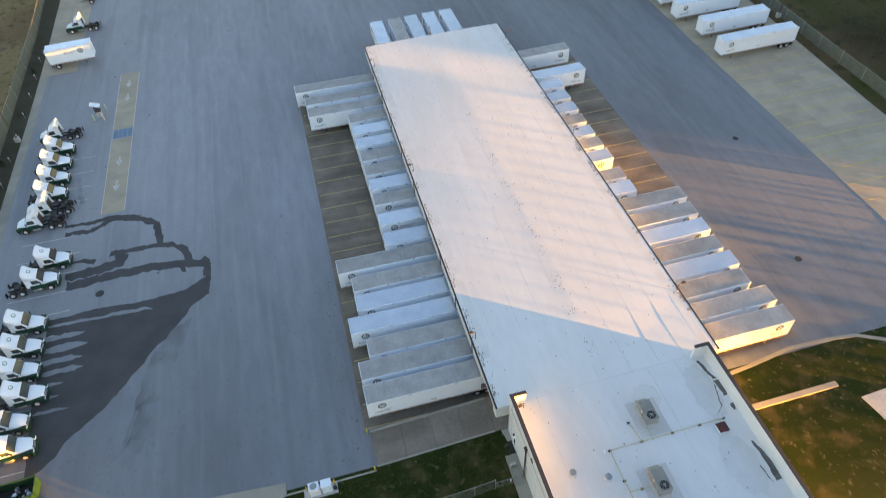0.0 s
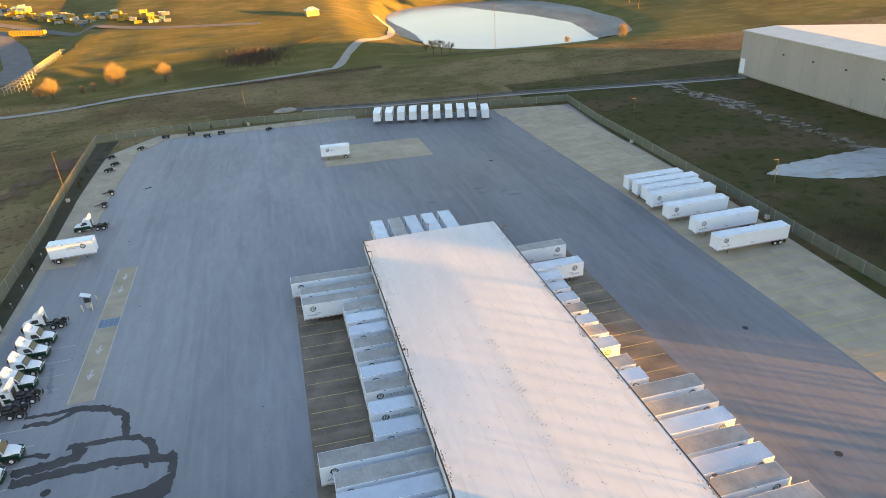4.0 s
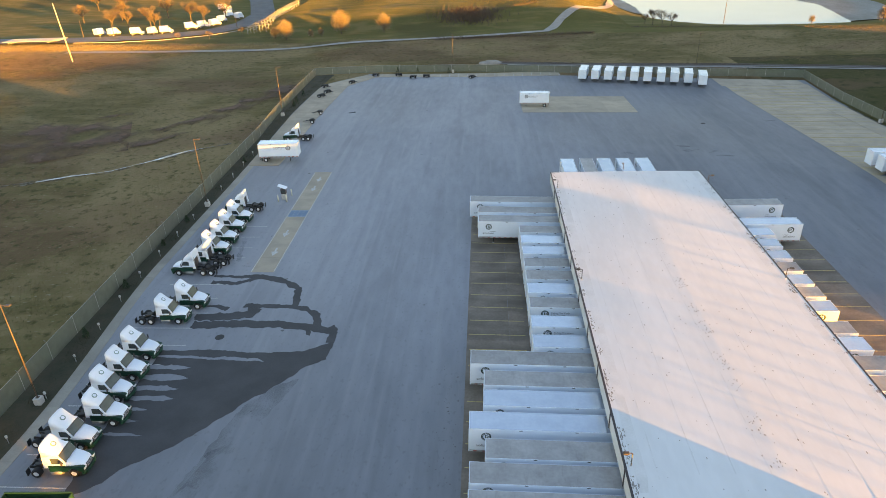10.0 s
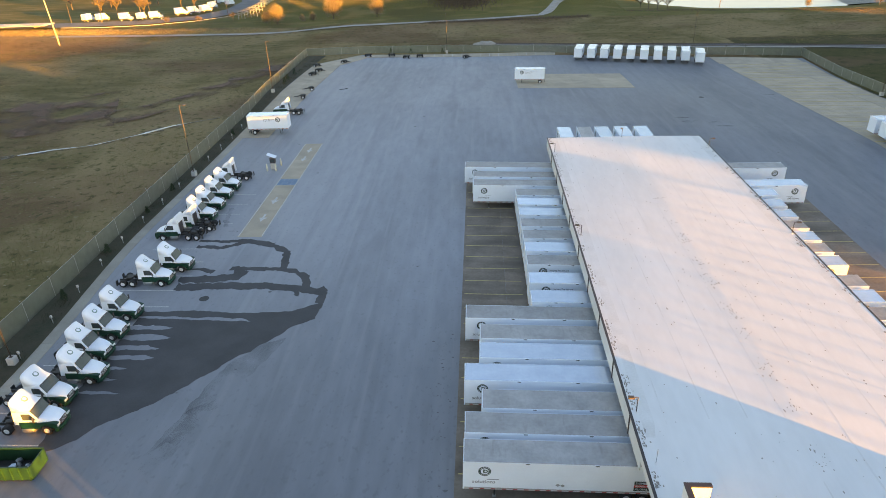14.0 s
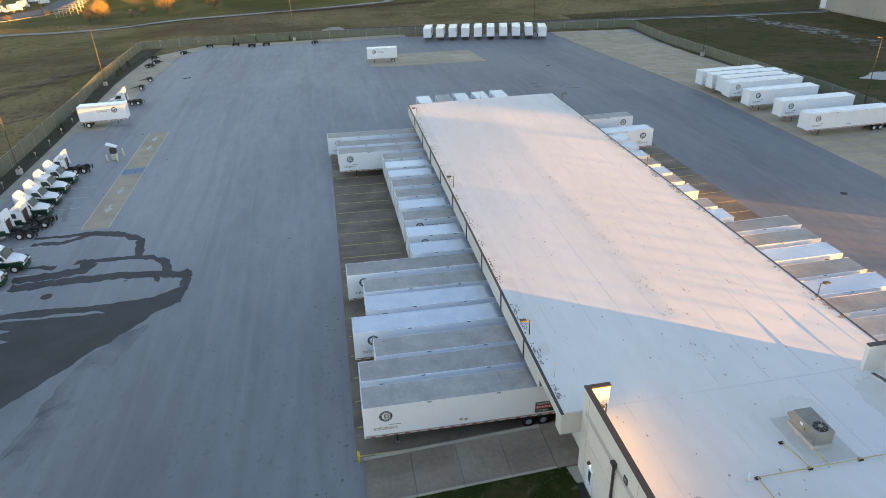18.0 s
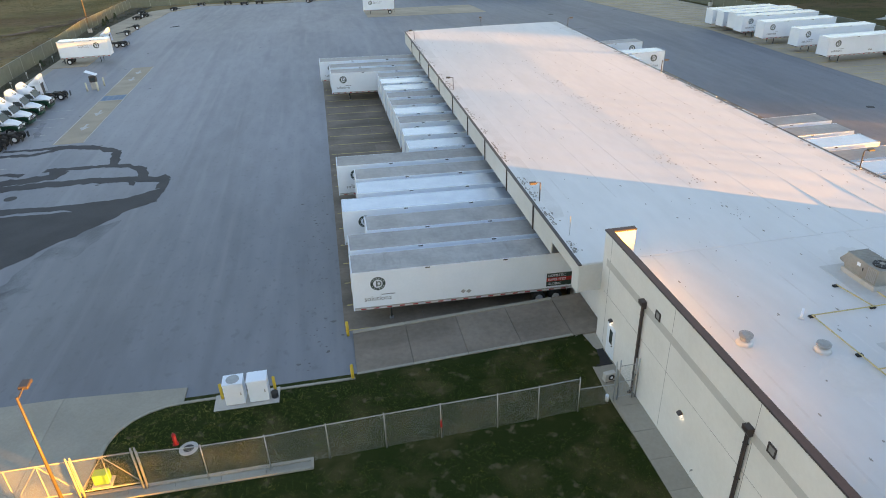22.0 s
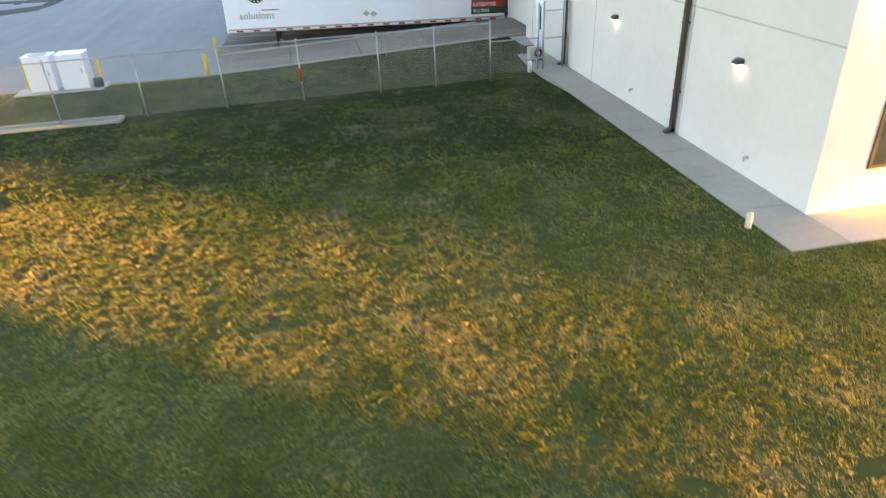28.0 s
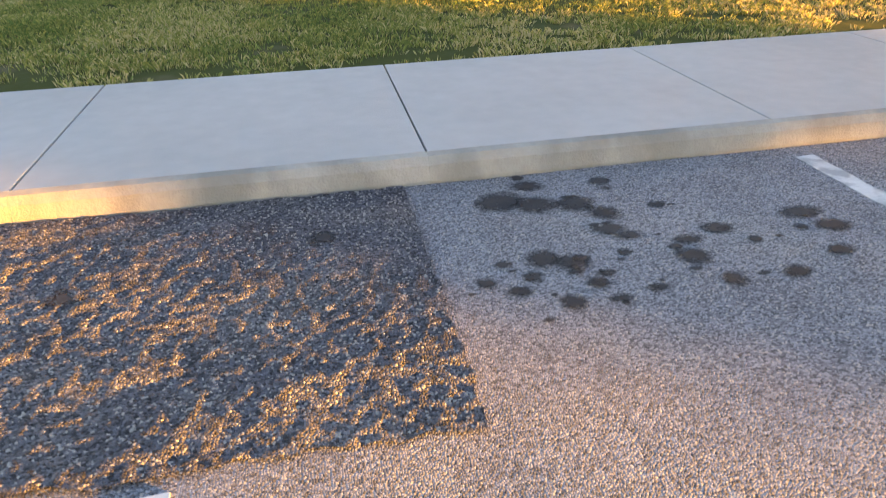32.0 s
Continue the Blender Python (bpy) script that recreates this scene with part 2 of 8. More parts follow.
def lane_wear_sheen(m):
    """Asphalt paler along the truck lane: wear and sky sheen, put into its colour."""
    n, l = m.node_tree.nodes, m.node_tree.links
    p = n["Principled BSDF"]
    src = p.inputs["Base Color"].links[0].from_socket
    geo, sep, off, ab, across, along, mul, val, hsv = (n.new("ShaderNode" + k) for k in ("NewGeometry", "SeparateXYZ", "Math", "Math", "MapRange", "MapRange", "Math", "MapRange", "HueSaturation"))
    ab.operation, mul.operation, across.interpolation_type, along.interpolation_type = "ABSOLUTE", "MULTIPLY", "SMOOTHSTEP", "SMOOTHSTEP"
    l.new(geo.outputs["Position"], sep.inputs[0])
    l.new(sep.outputs[0], off.inputs[0])
    off.inputs[1].default_value = 14.0
    l.new(off.outputs[0], ab.inputs[0])
    l.new(ab.outputs[0], across.inputs[0])
    across.inputs[1].default_value, across.inputs[2].default_value, across.inputs[3].default_value, across.inputs[4].default_value = 8.0, 65.0, 1.0, 0.0
    l.new(sep.outputs[1], along.inputs[0])
    along.inputs[1].default_value, along.inputs[2].default_value = 40.0, 95.0
    l.new(across.outputs[0], mul.inputs[0])
    l.new(along.outputs[0], mul.inputs[1])
    l.new(mul.outputs[0], val.inputs[0])
    val.inputs[3].default_value, val.inputs[4].default_value = 0.9, 1.26
    l.new(val.outputs[0], hsv.inputs["Value"])
    l.new(src, hsv.inputs["Color"])
    l.new(hsv.outputs[0], p.inputs["Base Color"])
    return m


overlay(M["asphalt"], (0.15, 0.156, 0.172), 0.14, 0.54, 0.72, (1, 0.3, 1), amount=0.5, detail=8)
overlay(M["asphalt"], (0.15, 0.156, 0.17), 2.2, 0.58, 0.7, (1, 0.6, 1), amount=0.4, detail=8)
overlay(M["asphalt"], (0.13, 0.136, 0.152), 0.45, 0.52, 0.66, (1, 0.035, 1), amount=0.22, detail=5)
overlay(M["asphalt"], (0.30, 0.305, 0.32), 0.8, 0.56, 0.7, (1, 0.03, 1), amount=0.3, detail=4)
M["asphalt"] = lane_wear_sheen(M["asphalt"])
M["asphalt"].node_tree.nodes["Principled BSDF"].inputs["Specular IOR Level"].default_value = 0.32


def striped(name, a, b, length):
    """Two colours by turns along the object's own x."""
    m = mat(name, a, rough=0.5)
    n, l = m.node_tree.nodes, m.node_tree.links
    tc, sep, fr, gt, mx = (n.new("ShaderNode" + k) for k in ("TexCoord", "SeparateXYZ", "Math", "Math", "Mix"))
    fr.operation, gt.operation, mx.data_type = "MODULO", "GREATER_THAN", "RGBA"
    fr.inputs[1].default_value, gt.inputs[1].default_value = length, length * 0.4
    l.new(tc.outputs["Object"], sep.inputs[0])
    l.new(sep.outputs[0], fr.inputs[0])
    l.new(fr.outputs[0], gt.inputs[0])
    l.new(gt.outputs[0], mx.inputs[0])
    mx.inputs[6].default_value, mx.inputs[7].default_value = (*a, 1), (*b, 1)
    l.new(mx.outputs[2], n["Principled BSDF"].inputs["Base Color"])
    return m


def aggregate(m, scale, dark, light, share, bump, deep=0.006):
    """Stones of a worn asphalt: cells with their own tone, some pale, set in a bumpy surface."""
    n, l = m.node_tree.nodes, m.node_tree.links
    p = n["Principled BSDF"]
    src = p.inputs["Base Color"].links[0].from_socket
    geo, vo, sep, hsv, mr, gt, mx, bp = (n.new("ShaderNode" + k) for k in ("NewGeometry", "TexVoronoi", "SeparateColor", "HueSaturation", "MapRange", "Math", "Mix", "Bump"))
    vo.inputs["Scale"].default_value, mx.data_type, gt.operation = scale, "RGBA", "GREATER_THAN"
    l.new(geo.outputs["Position"], vo.inputs["Vector"])
    l.new(vo.outputs["Color"], sep.inputs[0])
    mr.inputs[3].default_value, mr.inputs[4].default_value = dark, light
    l.new(sep.outputs[0], mr.inputs[0])
    l.new(mr.outputs[0], hsv.inputs["Value"])
    l.new(src, hsv.inputs["Color"])
    gt.inputs[1].default_value = 1 - share
    l.new(sep.outputs[1], gt.inputs[0])
    l.new(gt.outputs[0], mx.inputs[0])
    l.new(hsv.outputs[0], mx.inputs[6])
    mx.inputs[7].default_value = (0.52, 0.47, 0.42, 1)
    l.new(mx.outputs[2], p.inputs["Base Color"])
    for old in list(p.inputs["Normal"].links):
        l.remove(old)
    inv = n.new("ShaderNodeMath")
    inv.operation = "MULTIPLY_ADD"
    inv.inputs[1].default_value = -1.0
    l.new(vo.outputs["Distance"], inv.inputs[0])
    l.new(sep.outputs[2], inv.inputs[2])
    bp.inputs["Strength"].default_value, bp.inputs["Distance"].default_value = bump, deep
    l.new(inv.outputs[0], bp.inputs["Height"])
    l.new(bp.outputs[0], p.inputs["Normal"])
    return m


for k in ("grass", "grass_east", "grass_hill", "lawn"):
    M[k].node_tree.nodes["Principled BSDF"].inputs["Specular IOR Level"].default_value = 0.08
M["tape"] = striped("reflective_tape", (0.45, 0.03, 0.03), (0.7, 0.7, 0.7), 0.9)


# ---- mesh helpers ----
def box(bm, x0, x1, y0, y1, z0, z1, bevel=0.0):
    v = [bm.verts.new((x, y, z)) for x in (x0, x1) for y in (y0, y1) for z in (z0, z1)]
    fs = [bm.faces.new([v[i] for i in q]) for q in ((0, 1, 3, 2), (4, 6, 7, 5), (0, 4, 5, 1), (2, 3, 7, 6), (0, 2, 6, 4), (1, 5, 7, 3))]
    if bevel:
        es = {e for f in fs for e in f.edges}
        bmesh.ops.bevel(bm, geom=list(es), offset=bevel, segments=1, affect="EDGES")
    return bm


def cyl(bm, p, q, r, r2=None, seg=10, caps=True):
    p, q = Vector(p), Vector(q)
    r2 = r if r2 is None else r2
    rot = (q - p).to_track_quat("Z", "Y")
    a = [[bm.verts.new(c + rot @ Vector((s * math.cos(k * math.tau / seg), s * math.sin(k * math.tau / seg), 0))) for k in range(seg)] for c, s in ((p, r), (q, r2))]
    for k in range(seg):
        f = bm.faces.new((a[0][k], a[0][(k + 1) % seg], a[1][(k + 1) % seg], a[1][k]))
        f.smooth = seg > 7
    if caps:
        bm.faces.new(a[0][::-1])
        bm.faces.new(a[1])
    return bm


def prism(bm, pts, y0, y1, bevel=0.0, taper=None):
    """A side profile of (x, z), drawn from y0 to y1."""
    a = [bm.verts.new((x, y0, z)) for x, z in pts]
    b = [bm.verts.new((x, y1, z)) for x, z in pts]
    n = len(pts)
    fs = [bm.faces.new((a[i], a[(i + 1) % n], b[(i + 1) % n], b[i])) for i in range(n)] + [bm.faces.new(a[::-1]), bm.faces.new(b)]
    bmesh.ops.recalc_face_normals(bm, faces=fs)
    if bevel:
        bmesh.ops.bevel(bm, geom=list({e for f in fs for e in f.edges}), offset=bevel, segments=2, affect="EDGES")
    return bm


def slab(bm, pts, z0, z1):
    """A plan outline of (x, y), from z0 to z1 (z1 may be a function of the place)."""
    top = [bm.verts.new((x, y, z1(x, y) if callable(z1) else z1)) for x, y in pts]
    low = [bm.verts.new((x, y, z0(x, y) if callable(z0) else z0)) for x, y in pts]
    n = len(pts)
    fs = [bm.faces.new(top), bm.faces.new(low[::-1])] + [bm.faces.new((top[i], low[i], low[(i + 1) % n], top[(i + 1) % n])) for i in range(n)]
    bmesh.ops.recalc_face_normals(bm, faces=fs)
    return bm


def made(bm, name, material):
    me = bpy.data.meshes.new(name)
    bm.to_mesh(me)
    bm.free()
    me.materials.append(material)
    return me


def part(name, bm, material, parent, label=""):
    ob = new(name, made(bm, name, material))
    ob.parent = parent
    return tagged(ob, label)


def thing(name, label, category, group="", kind="", m=None):
    ob = new(name)
    ob.empty_display_size = 0.2
    if m is not None:
        ob.matrix_world = m
    return tagged(ob, label, category, group, kind)


def structure(name, bm, material, label, category="structure"):
    return tagged(new(name, made(bm, name, material)), label, category, kind="structure")


B = bmesh.new


def smooth(a, b, x):
    t = min(1.0, max(0.0, (x - a) / (b - a)))
    return t * t * (3 - 2 * t)


# ---- the lie of the land ----
def yard_z(x, y):
    """Level of the paved yard: flat round the docks, falling to the far corner, rising to the front."""
    dip = 0.025 * min(16.7, max(0.0, x - 0.9)) * (1 - smooth(114, 121, y)) if 38.45 < y and x < 17.7 else 0.0
    return -min(3.3, 0.045 * max(0.0, 0.35 * x + 0.94 * y - 150)) + 0.5 * min(1.0, max(0.0, (50 - y) / 16)) - dip


def left_x(y):
    return -47.6 - 2.7 * smooth(52, 92, y) - 1.9 * smooth(120, 222, y)


def right_x(y):
    return 99.0 + 0.055 * max(0.0, y - 76)


def far_y(x):
    return min(243.5 - 0.0 * x if x < -5 else 243.5 - 0.182 * (x + 5), 222 + (x + 53) * 1.6)


def in_yard(x, y, grow=0.0):
    return 33.4 - grow < y < far_y(x) + grow and left_x(y) - grow < x < right_x(y) + grow


def land_z(x, y):
    """Level of the ground sheet everywhere."""
    base = -min(3.3, 0.045 * max(0.0, 0.35 * x + 0.94 * min(y, 260) - 150))
    s = smooth(34.5, 32, y)
    z = base + (0.9 - 0.18 * smooth(24, 27.5, y)) * s + 0.5 * min(1.0, max(0.0, (50 - y) / 16)) * (1 - s)
    if 0.5 < x < 16.4 and 28 < y < 34.6:
        z += max(0.0, 0.49 + 0.0445 * (x - 1.4) - z) * smooth(28.5, 33.4, y) * smooth(0.5, 2.0, x)
    if x < -52:
        z -= 1.6 * smooth(-54, -90, x) * smooth(40, 80, y)
    z += 7.0 * smooth(338, 372, y) * smooth(78, 45, x) * smooth(-122, -104, x)
    z += 15 * smooth(395, 700, y) * smooth(130, 60, x) + 22 * smooth(430, 900, y) + 16 * smooth(230, 420, x) * smooth(330, 520, y)
    q = (abs((x - 157) / 72) ** 3 + abs((y - 452) / 104) ** 3) ** (1 / 3)
    z = z * smooth(0.9, 1.15, q) + min(z, -6.5) * (1 - smooth(0.9, 1.15, q)) if y > 300 else z
    z += 0.35 * noise.noise((x * 0.03, y * 0.03, 1.5)) * smooth(0, 1, abs(y - 120) / 400) if not in_yard(x, y, 4) else 0
    if y < 5.2:
        z = 0.5
    elif y < 36:
        z -= 0.3 * smooth(-12.5, -13.6, x) * smooth(-36, -34, x)
    return z - (0.35 if in_yard(x, y, -1.0) else 0.0)


def spaced(stops):
    out = []
    for a, b, s in stops:
        n = max(1, round((b - a) / s))
        out += [a + (b - a) * i / n for i in range(n)]
    return out + [stops[-1][1]]


def sheet(xs, ys, zf):
    vs = [(x, y, zf(x, y)) for y in ys for x in xs]
    w = len(xs)
    fs = [(j * w + i, j * w + i + 1, (j + 1) * w + i + 1, (j + 1) * w + i) for j in range(len(ys) - 1) for i in range(w - 1)]
    me = bpy.data.meshes.new("sheet")
    me.from_pydata(vs, [], fs)
    me.polygons.foreach_set("use_smooth", [True] * len(fs))
    return me


gx = spaced([(-2400, -800, 200), (-800, -300, 50), (-300, -60, 12), (-60, -16, 3), (-16, 18, 1.0), (18, 112, 4), (112, 300, 10), (300, 800, 50), (800, 2400, 200)])
gy = spaced([(-2400, -600, 200), (-600, -60, 30), (-60, 4, 4), (4, 5.0, 1.0), (5.0, 5.35, 0.35), (5.35, 8, 0.6), (8, 37, 0.75), (37, 262, 5), (262, 620, 10), (620, 1200, 40), (1200, 2400, 200)])
me = sheet(gx, gy, land_z)
me.materials.append(M["grass"])
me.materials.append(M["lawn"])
me.materials.append(M["grass_east"])
me.materials.append(M["grass_hill"])
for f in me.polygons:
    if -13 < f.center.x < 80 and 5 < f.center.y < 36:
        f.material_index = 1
    elif 95 < f.center.x < 300 and 30 < f.center.y < 260:
        f.material_index = 2
    elif f.center.y > 322:
        f.material_index = 3
ground = tagged(new("ground", me), "rough winter grass ground, green and brown in patches", "ground", kind="structure")

# the paved yard
us, vs_ = [None] + spaced([(-46, 0.9, 3.4), (0.9, 17.6, 5), (17.6, 98, 3.4)]) + [1], [33.6, 38.3, 38.62, 50.0, 60, 75, 90, 105, 114] + [120 + 3 * k for k in range(42)]
yv = []
for v in vs_:
    for u in us:
        x = left_x(v) if u is None else right_x(v) if u == 1 else u
        y = v if v <= 120 else 120 + (v - 120) / 123 * (far_y(x) - 120)
        yv.append((x, y, yard_z(x, y)))
w = len(us)
me = bpy.data.meshes.new("yard")
me.from_pydata(yv, [], [(j * w + i, j * w + i + 1, (j + 1) * w + i + 1, (j + 1) * w + i) for j in range(len(vs_) - 1) for i in range(w - 1)])
me.materials.append(M["asphalt"])
yard = tagged(new("yard", me), "wide grey asphalt truck yard with faint drive tracks", "yard", kind="structure")


def lay(name, pts, dz, material, parent=None, thick=0.3, label="", n=1):
    """A flat piece laid on the yard, following its level."""
    dense = []
    for (x0, y0), (x1, y1) in zip(pts, pts[1:] + pts[:1]):
        dense += [(x0 + (x1 - x0) * k / n, y0 + (y1 - y0) * k / n) for k in range(n)]
    bm = slab(B(), dense, lambda x, y: yard_z(x, y) + dz - thick, lambda x, y: yard_z(x, y) + dz)
    return part(name, bm, material, parent, label)


# ---- the dock building ----
X0, X1, Y0, Y1, ZR = 15.4, 42.3, 34.0, 115.2, 6.4      # eaves of the dock roof
W0, W1 = 17.6, 39.0                                    # its walls
O0, O1, OY, OT = 16.9, 40.3, 12.8, 8.55                # office block
bm = B()
box(bm, W0, W0 + 0.25, 34.0, 114.2, -0.6, 6.0)
structure("wall_west", bm, M["wall"], "pale painted loading dock wall under the canopy", "wall")
box(bm := B(), W1 - 0.25, W1, 34.0, 114.2, 0.0, 6.0)
structure("wall_east", bm, M["wall"], "pale painted loading dock wall under the canopy", "wall")
box(bm := B(), W0 + 0.25, W1 - 0.25, 113.95, 114.2, 0.0, 6.0)
structure("wall_north", bm, M["wall"], "pale painted end wall of the dock", "wall")
dock_roof = thing("dock_roof", "long white membrane roof with sealed seams and grit", "roof", kind="structure")


def roof_z(x, y=60.0):
    """The dock roof falls a little from its ridge to both eaves, and runs out level towards the office."""
    return ZR + 0.09 * (1 - abs(x - 28.85) / 13.45) * min(1.0, max(0.0, (y - 34.0) / 9.0))


bm = B()
rows_ = [[bm.verts.new((x, y, z)) for x, z in ((X0 + 0.06, ZR - 0.25), (X0 + 0.06, roof_z(X0 + 0.06, y)), (28.85, roof_z(28.85, y)), (X1 - 0.06, roof_z(X1 - 0.06, y)), (X1 - 0.06, ZR - 0.25))] for y in (34.0, 43.0, Y1 - 0.06)]
for u, v in zip(rows_, rows_[1:]):
    for k in range(5):
        bm.faces.new((u[k], u[(k + 1) % 5], v[(k + 1) % 5], v[k]))
bm.faces.new(rows_[0][::-1])
bm.faces.new(rows_[-1])
bmesh.ops.recalc_face_normals(bm, faces=bm.faces)
part("membrane", bm, M["roof"], dock_roof)
box(bm := B(), O0 + 0.3, O1 - 0.3, OY + 0.3, 33.995, ZR - 0.25, ZR)
part("membrane", bm, M["roof"], dock_roof, "white office roof membrane with ponding marks")
# canopy fascia, panel by panel, with dark posts at the joints
canopy = thing("canopy", "pale metal canopy fascia with dark downpipes round the dock", "canopy", kind="structure")
ends = [34.0, 38.9, 43.0, 50.3, 57.9, 65.4, 73.4, 82.2, 90.2, 98.2, 106.6, Y1]
for a, b in zip(ends, ends[1:]):
    for x, s in ((X0, 1), (X1, -1)):
        if a == 34.0:
            box(bm := B(), min(x, x + s * 0.08), max(x, x + s * 0.08), a + 0.012, 35.0, 4.35, ZR - 0.06)
            part("fascia_panel", bm, M["fascia"], canopy)
            box(bm := B(), min(x, x + s * 0.08), max(x, x + s * 0.08), 35.01, b - 0.012, 5.45, ZR - 0.06)
            part("fascia_panel", bm, M["fascia"], canopy)
            continue
        box(bm := B(), min(x, x + s * 0.08), max(x, x + s * 0.08), a + 0.012, b - 0.012, 4.5, ZR - 0.06)
        part("fascia_panel", bm, M["fascia"], canopy)
        if b < Y1:
            box(bm := B(), min(x, x - s * 0.09), max(x, x - s * 0.09), b - 0.07, b + 0.07, 4.42, ZR - 0.02, 0.01)
            part("downpipe", bm, M["trim"], canopy, "dark metal downpipe")
for k in range(4):
    a, b = X0 + (X1 - X0) * k / 4, X0 + (X1 - X0) * (k + 1) / 4
    box(bm := B(), a + 0.085, b - 0.085, Y1 - 0.08, Y1, 4.5, ZR - 0.06)
    part("fascia_panel", bm, M["fascia"], canopy)
for x0, x1, y0, y1 in ((X0 - 0.06, X0 + 0.16, 33.9, Y1 + 0.06), (X1 - 0.16, X1 + 0.06, 33.9, Y1 + 0.06), (X0 + 0.16, X1 - 0.16, Y1 - 0.16, Y1 + 0.06)):
    box(bm := B(), x0, x1, y0, y1, ZR - 0.06, ZR + 0.012, 0.003)
    part("edge_trim", bm, M["trim"], canopy, "dark metal roof edge trim")
for x0, x1 in ((X0 + 0.08, W0), (W1, X1 - 0.08)):
    box(bm := B(), x0, x1, 34.0, Y1 - 0.08, 5.5, 5.56)
    part("soffit", bm, M["soffit"], canopy, "grey soffit under the canopy")
box(bm := B(), X0, O0 - 0.003, 33.9, 34.0, 4.5, ZR - 0.06)
part("fascia_panel", bm, M["fascia"], canopy)
box(bm := B(), O1 + 0.003, X1, 33.9, 34.0, 4.5, ZR - 0.06)
part("fascia_panel", bm, M["fascia"], canopy)
# office block
box(bm := B(), O0, O0 + 0.3, OY, 33.9, 0.3, OT)
structure("wall_office_west", bm, M["wall"], "tall off-white concrete office wall with a grey band", "wall")
box(bm := B(), O1 - 0.3, O1, OY, 33.9, 0.3, OT)
structure("wall_office_east", bm, M["wall"], "tall off-white concrete parapet wall of the office", "wall")
box(bm := B(), O0 + 0.3, O1 - 0.3, OY, OY + 0.3, 0.3, OT)
structure("wall_office_south", bm, M["wall"], "sunlit off-white front wall of the office", "wall")
for x0, x1 in ((O0 + 0.3, O0 + 1.75), (O1 - 1.75, O1 - 0.3)):
    box(bm := B(), x0, x1, 33.6, 33.9, ZR + 0.004, OT)
    structure("wall_return", bm, M["wall"], "short parapet return wall at the roof corner", "wall")
coping = thing("coping", "dark metal coping along the office parapet", "coping", kind="structure")
for x0, x1, y0, y1 in ((O0 - 0.05, O0 + 0.36, OY - 0.05, 33.95), (O1 - 0.36, O1 + 0.05, OY - 0.05, 33.95), (O0 + 0.36, O1 - 0.36, OY - 0.05, OY + 0.36), (O0 + 0.36, O0 + 1.8, 33.55, 33.95), (O1 - 1.8, O1 - 0.36, 33.55, 33.95)):
    box(bm := B(), x0, x1, y0, y1, OT, OT + 0.11, 0.02)
    part("coping_length", bm, M["trim"], coping)


# ---- trailers ----
def letters(name, text, size, material, parent, m, label=""):
    cu = bpy.data.curves.new(name, "FONT")
    cu.body, cu.size, cu.extrude, cu.resolution_u = text, size, 0.004, 2
    tmp = bpy.data.objects.new(name, cu)
    me = bpy.data.meshes.new_from_object(tmp)
    bpy.data.objects.remove(tmp)
    me.transform(m)
    me.materials.append(material)
    ob = new(name, me)
    ob.parent = parent
    return tagged(ob, label)


def disc(bm, c, r, n, seg=20, r0=0.0):
    """A flat round plate, or a ring, that faces n."""
    rot = Vector(n).to_track_quat("Z", "Y")
    c = Vector(c)
    out = [c + rot @ Vector((r * math.cos(k * math.tau / seg), r * math.sin(k * math.tau / seg), 0)) for k in range(seg)]
    vo = [bm.verts.new(p) for p in out]
    if r0:
        vi = [bm.verts.new(c + (p - c) * (r0 / r)) for p in out]
        for k in range(seg):
            bm.faces.new((vo[k], vo[(k + 1) % seg], vi[(k + 1) % seg], vi[k]))
    else:
        bm.faces.new(vo)
    return bm


def wheel(parent, x, y, r=0.5, width=0.28, out=1, name="wheel"):
    bm = B()
    rot = [(0.55, 0.0), (0.94, 0.0), (1.0, 0.12), (1.0, 0.88), (0.94, 1.0), (0.55, 1.0)]
    seg = 16
    rings = [[bm.verts.new((x + r * q * math.cos(k * math.tau / seg), y + (t - 0.5) * width, r + r * q * math.sin(k * math.tau / seg))) for k in range(seg)] for q, t in rot]
    for a, b in zip(rings, rings[1:]):
        for k in range(seg):
            f = bm.faces.new((a[k], a[(k + 1) % seg], b[(k + 1) % seg], b[k]))
            f.smooth = True
    bmesh.ops.recalc_face_normals(bm, faces=bm.faces)
    w = part(name, bm, M["tyre"], parent, "black rubber tyre")
    bm = B()
    cyl(bm, (x, y - width * 0.46, r), (x, y + width * 0.46, r), r * 0.57, seg=14)
    cyl(bm, (x, y, r), (x, y + out * width * 0.52, r), r * 0.22, seg=8)
    part("rim", bm, M["rim"], w, "pale steel rim")
    return w


def logo(parent, x, y, z, r, s):
    """A round dark badge with a pale shape in it, on the side that faces s."""
    disc(bm := B(), (x, y + s * 0.006, z), r, (0, s, 0), r0=r * 0.62)
    ring = part("badge", bm, M["logo"], parent, "round dark green badge")
    bm = B()
    for k in range(14):
        a = k * math.tau / 14
        if k not in (0, 7):
            disc(bm, (x + r * 0.81 * math.cos(a), y + s * 0.009, z + r * 0.81 * math.sin(a)), r * 0.085, (0, s, 0), 6)
    tagged(part("badge_border", bm, M["white"], ring), kind="stuff")
    bm = B()
    disc(bm, (x - r * 0.12, y + s * 0.008, z), r * 0.36, (0, s, 0), 14, r * 0.2)
    box(bm, x + r * 0.05, x + r * 0.22, min(y, y + s * 0.009), max(y, y + s * 0.009), z - r * 0.42, z + r * 0.42)
    part("emblem", bm, M["logo"], ring)


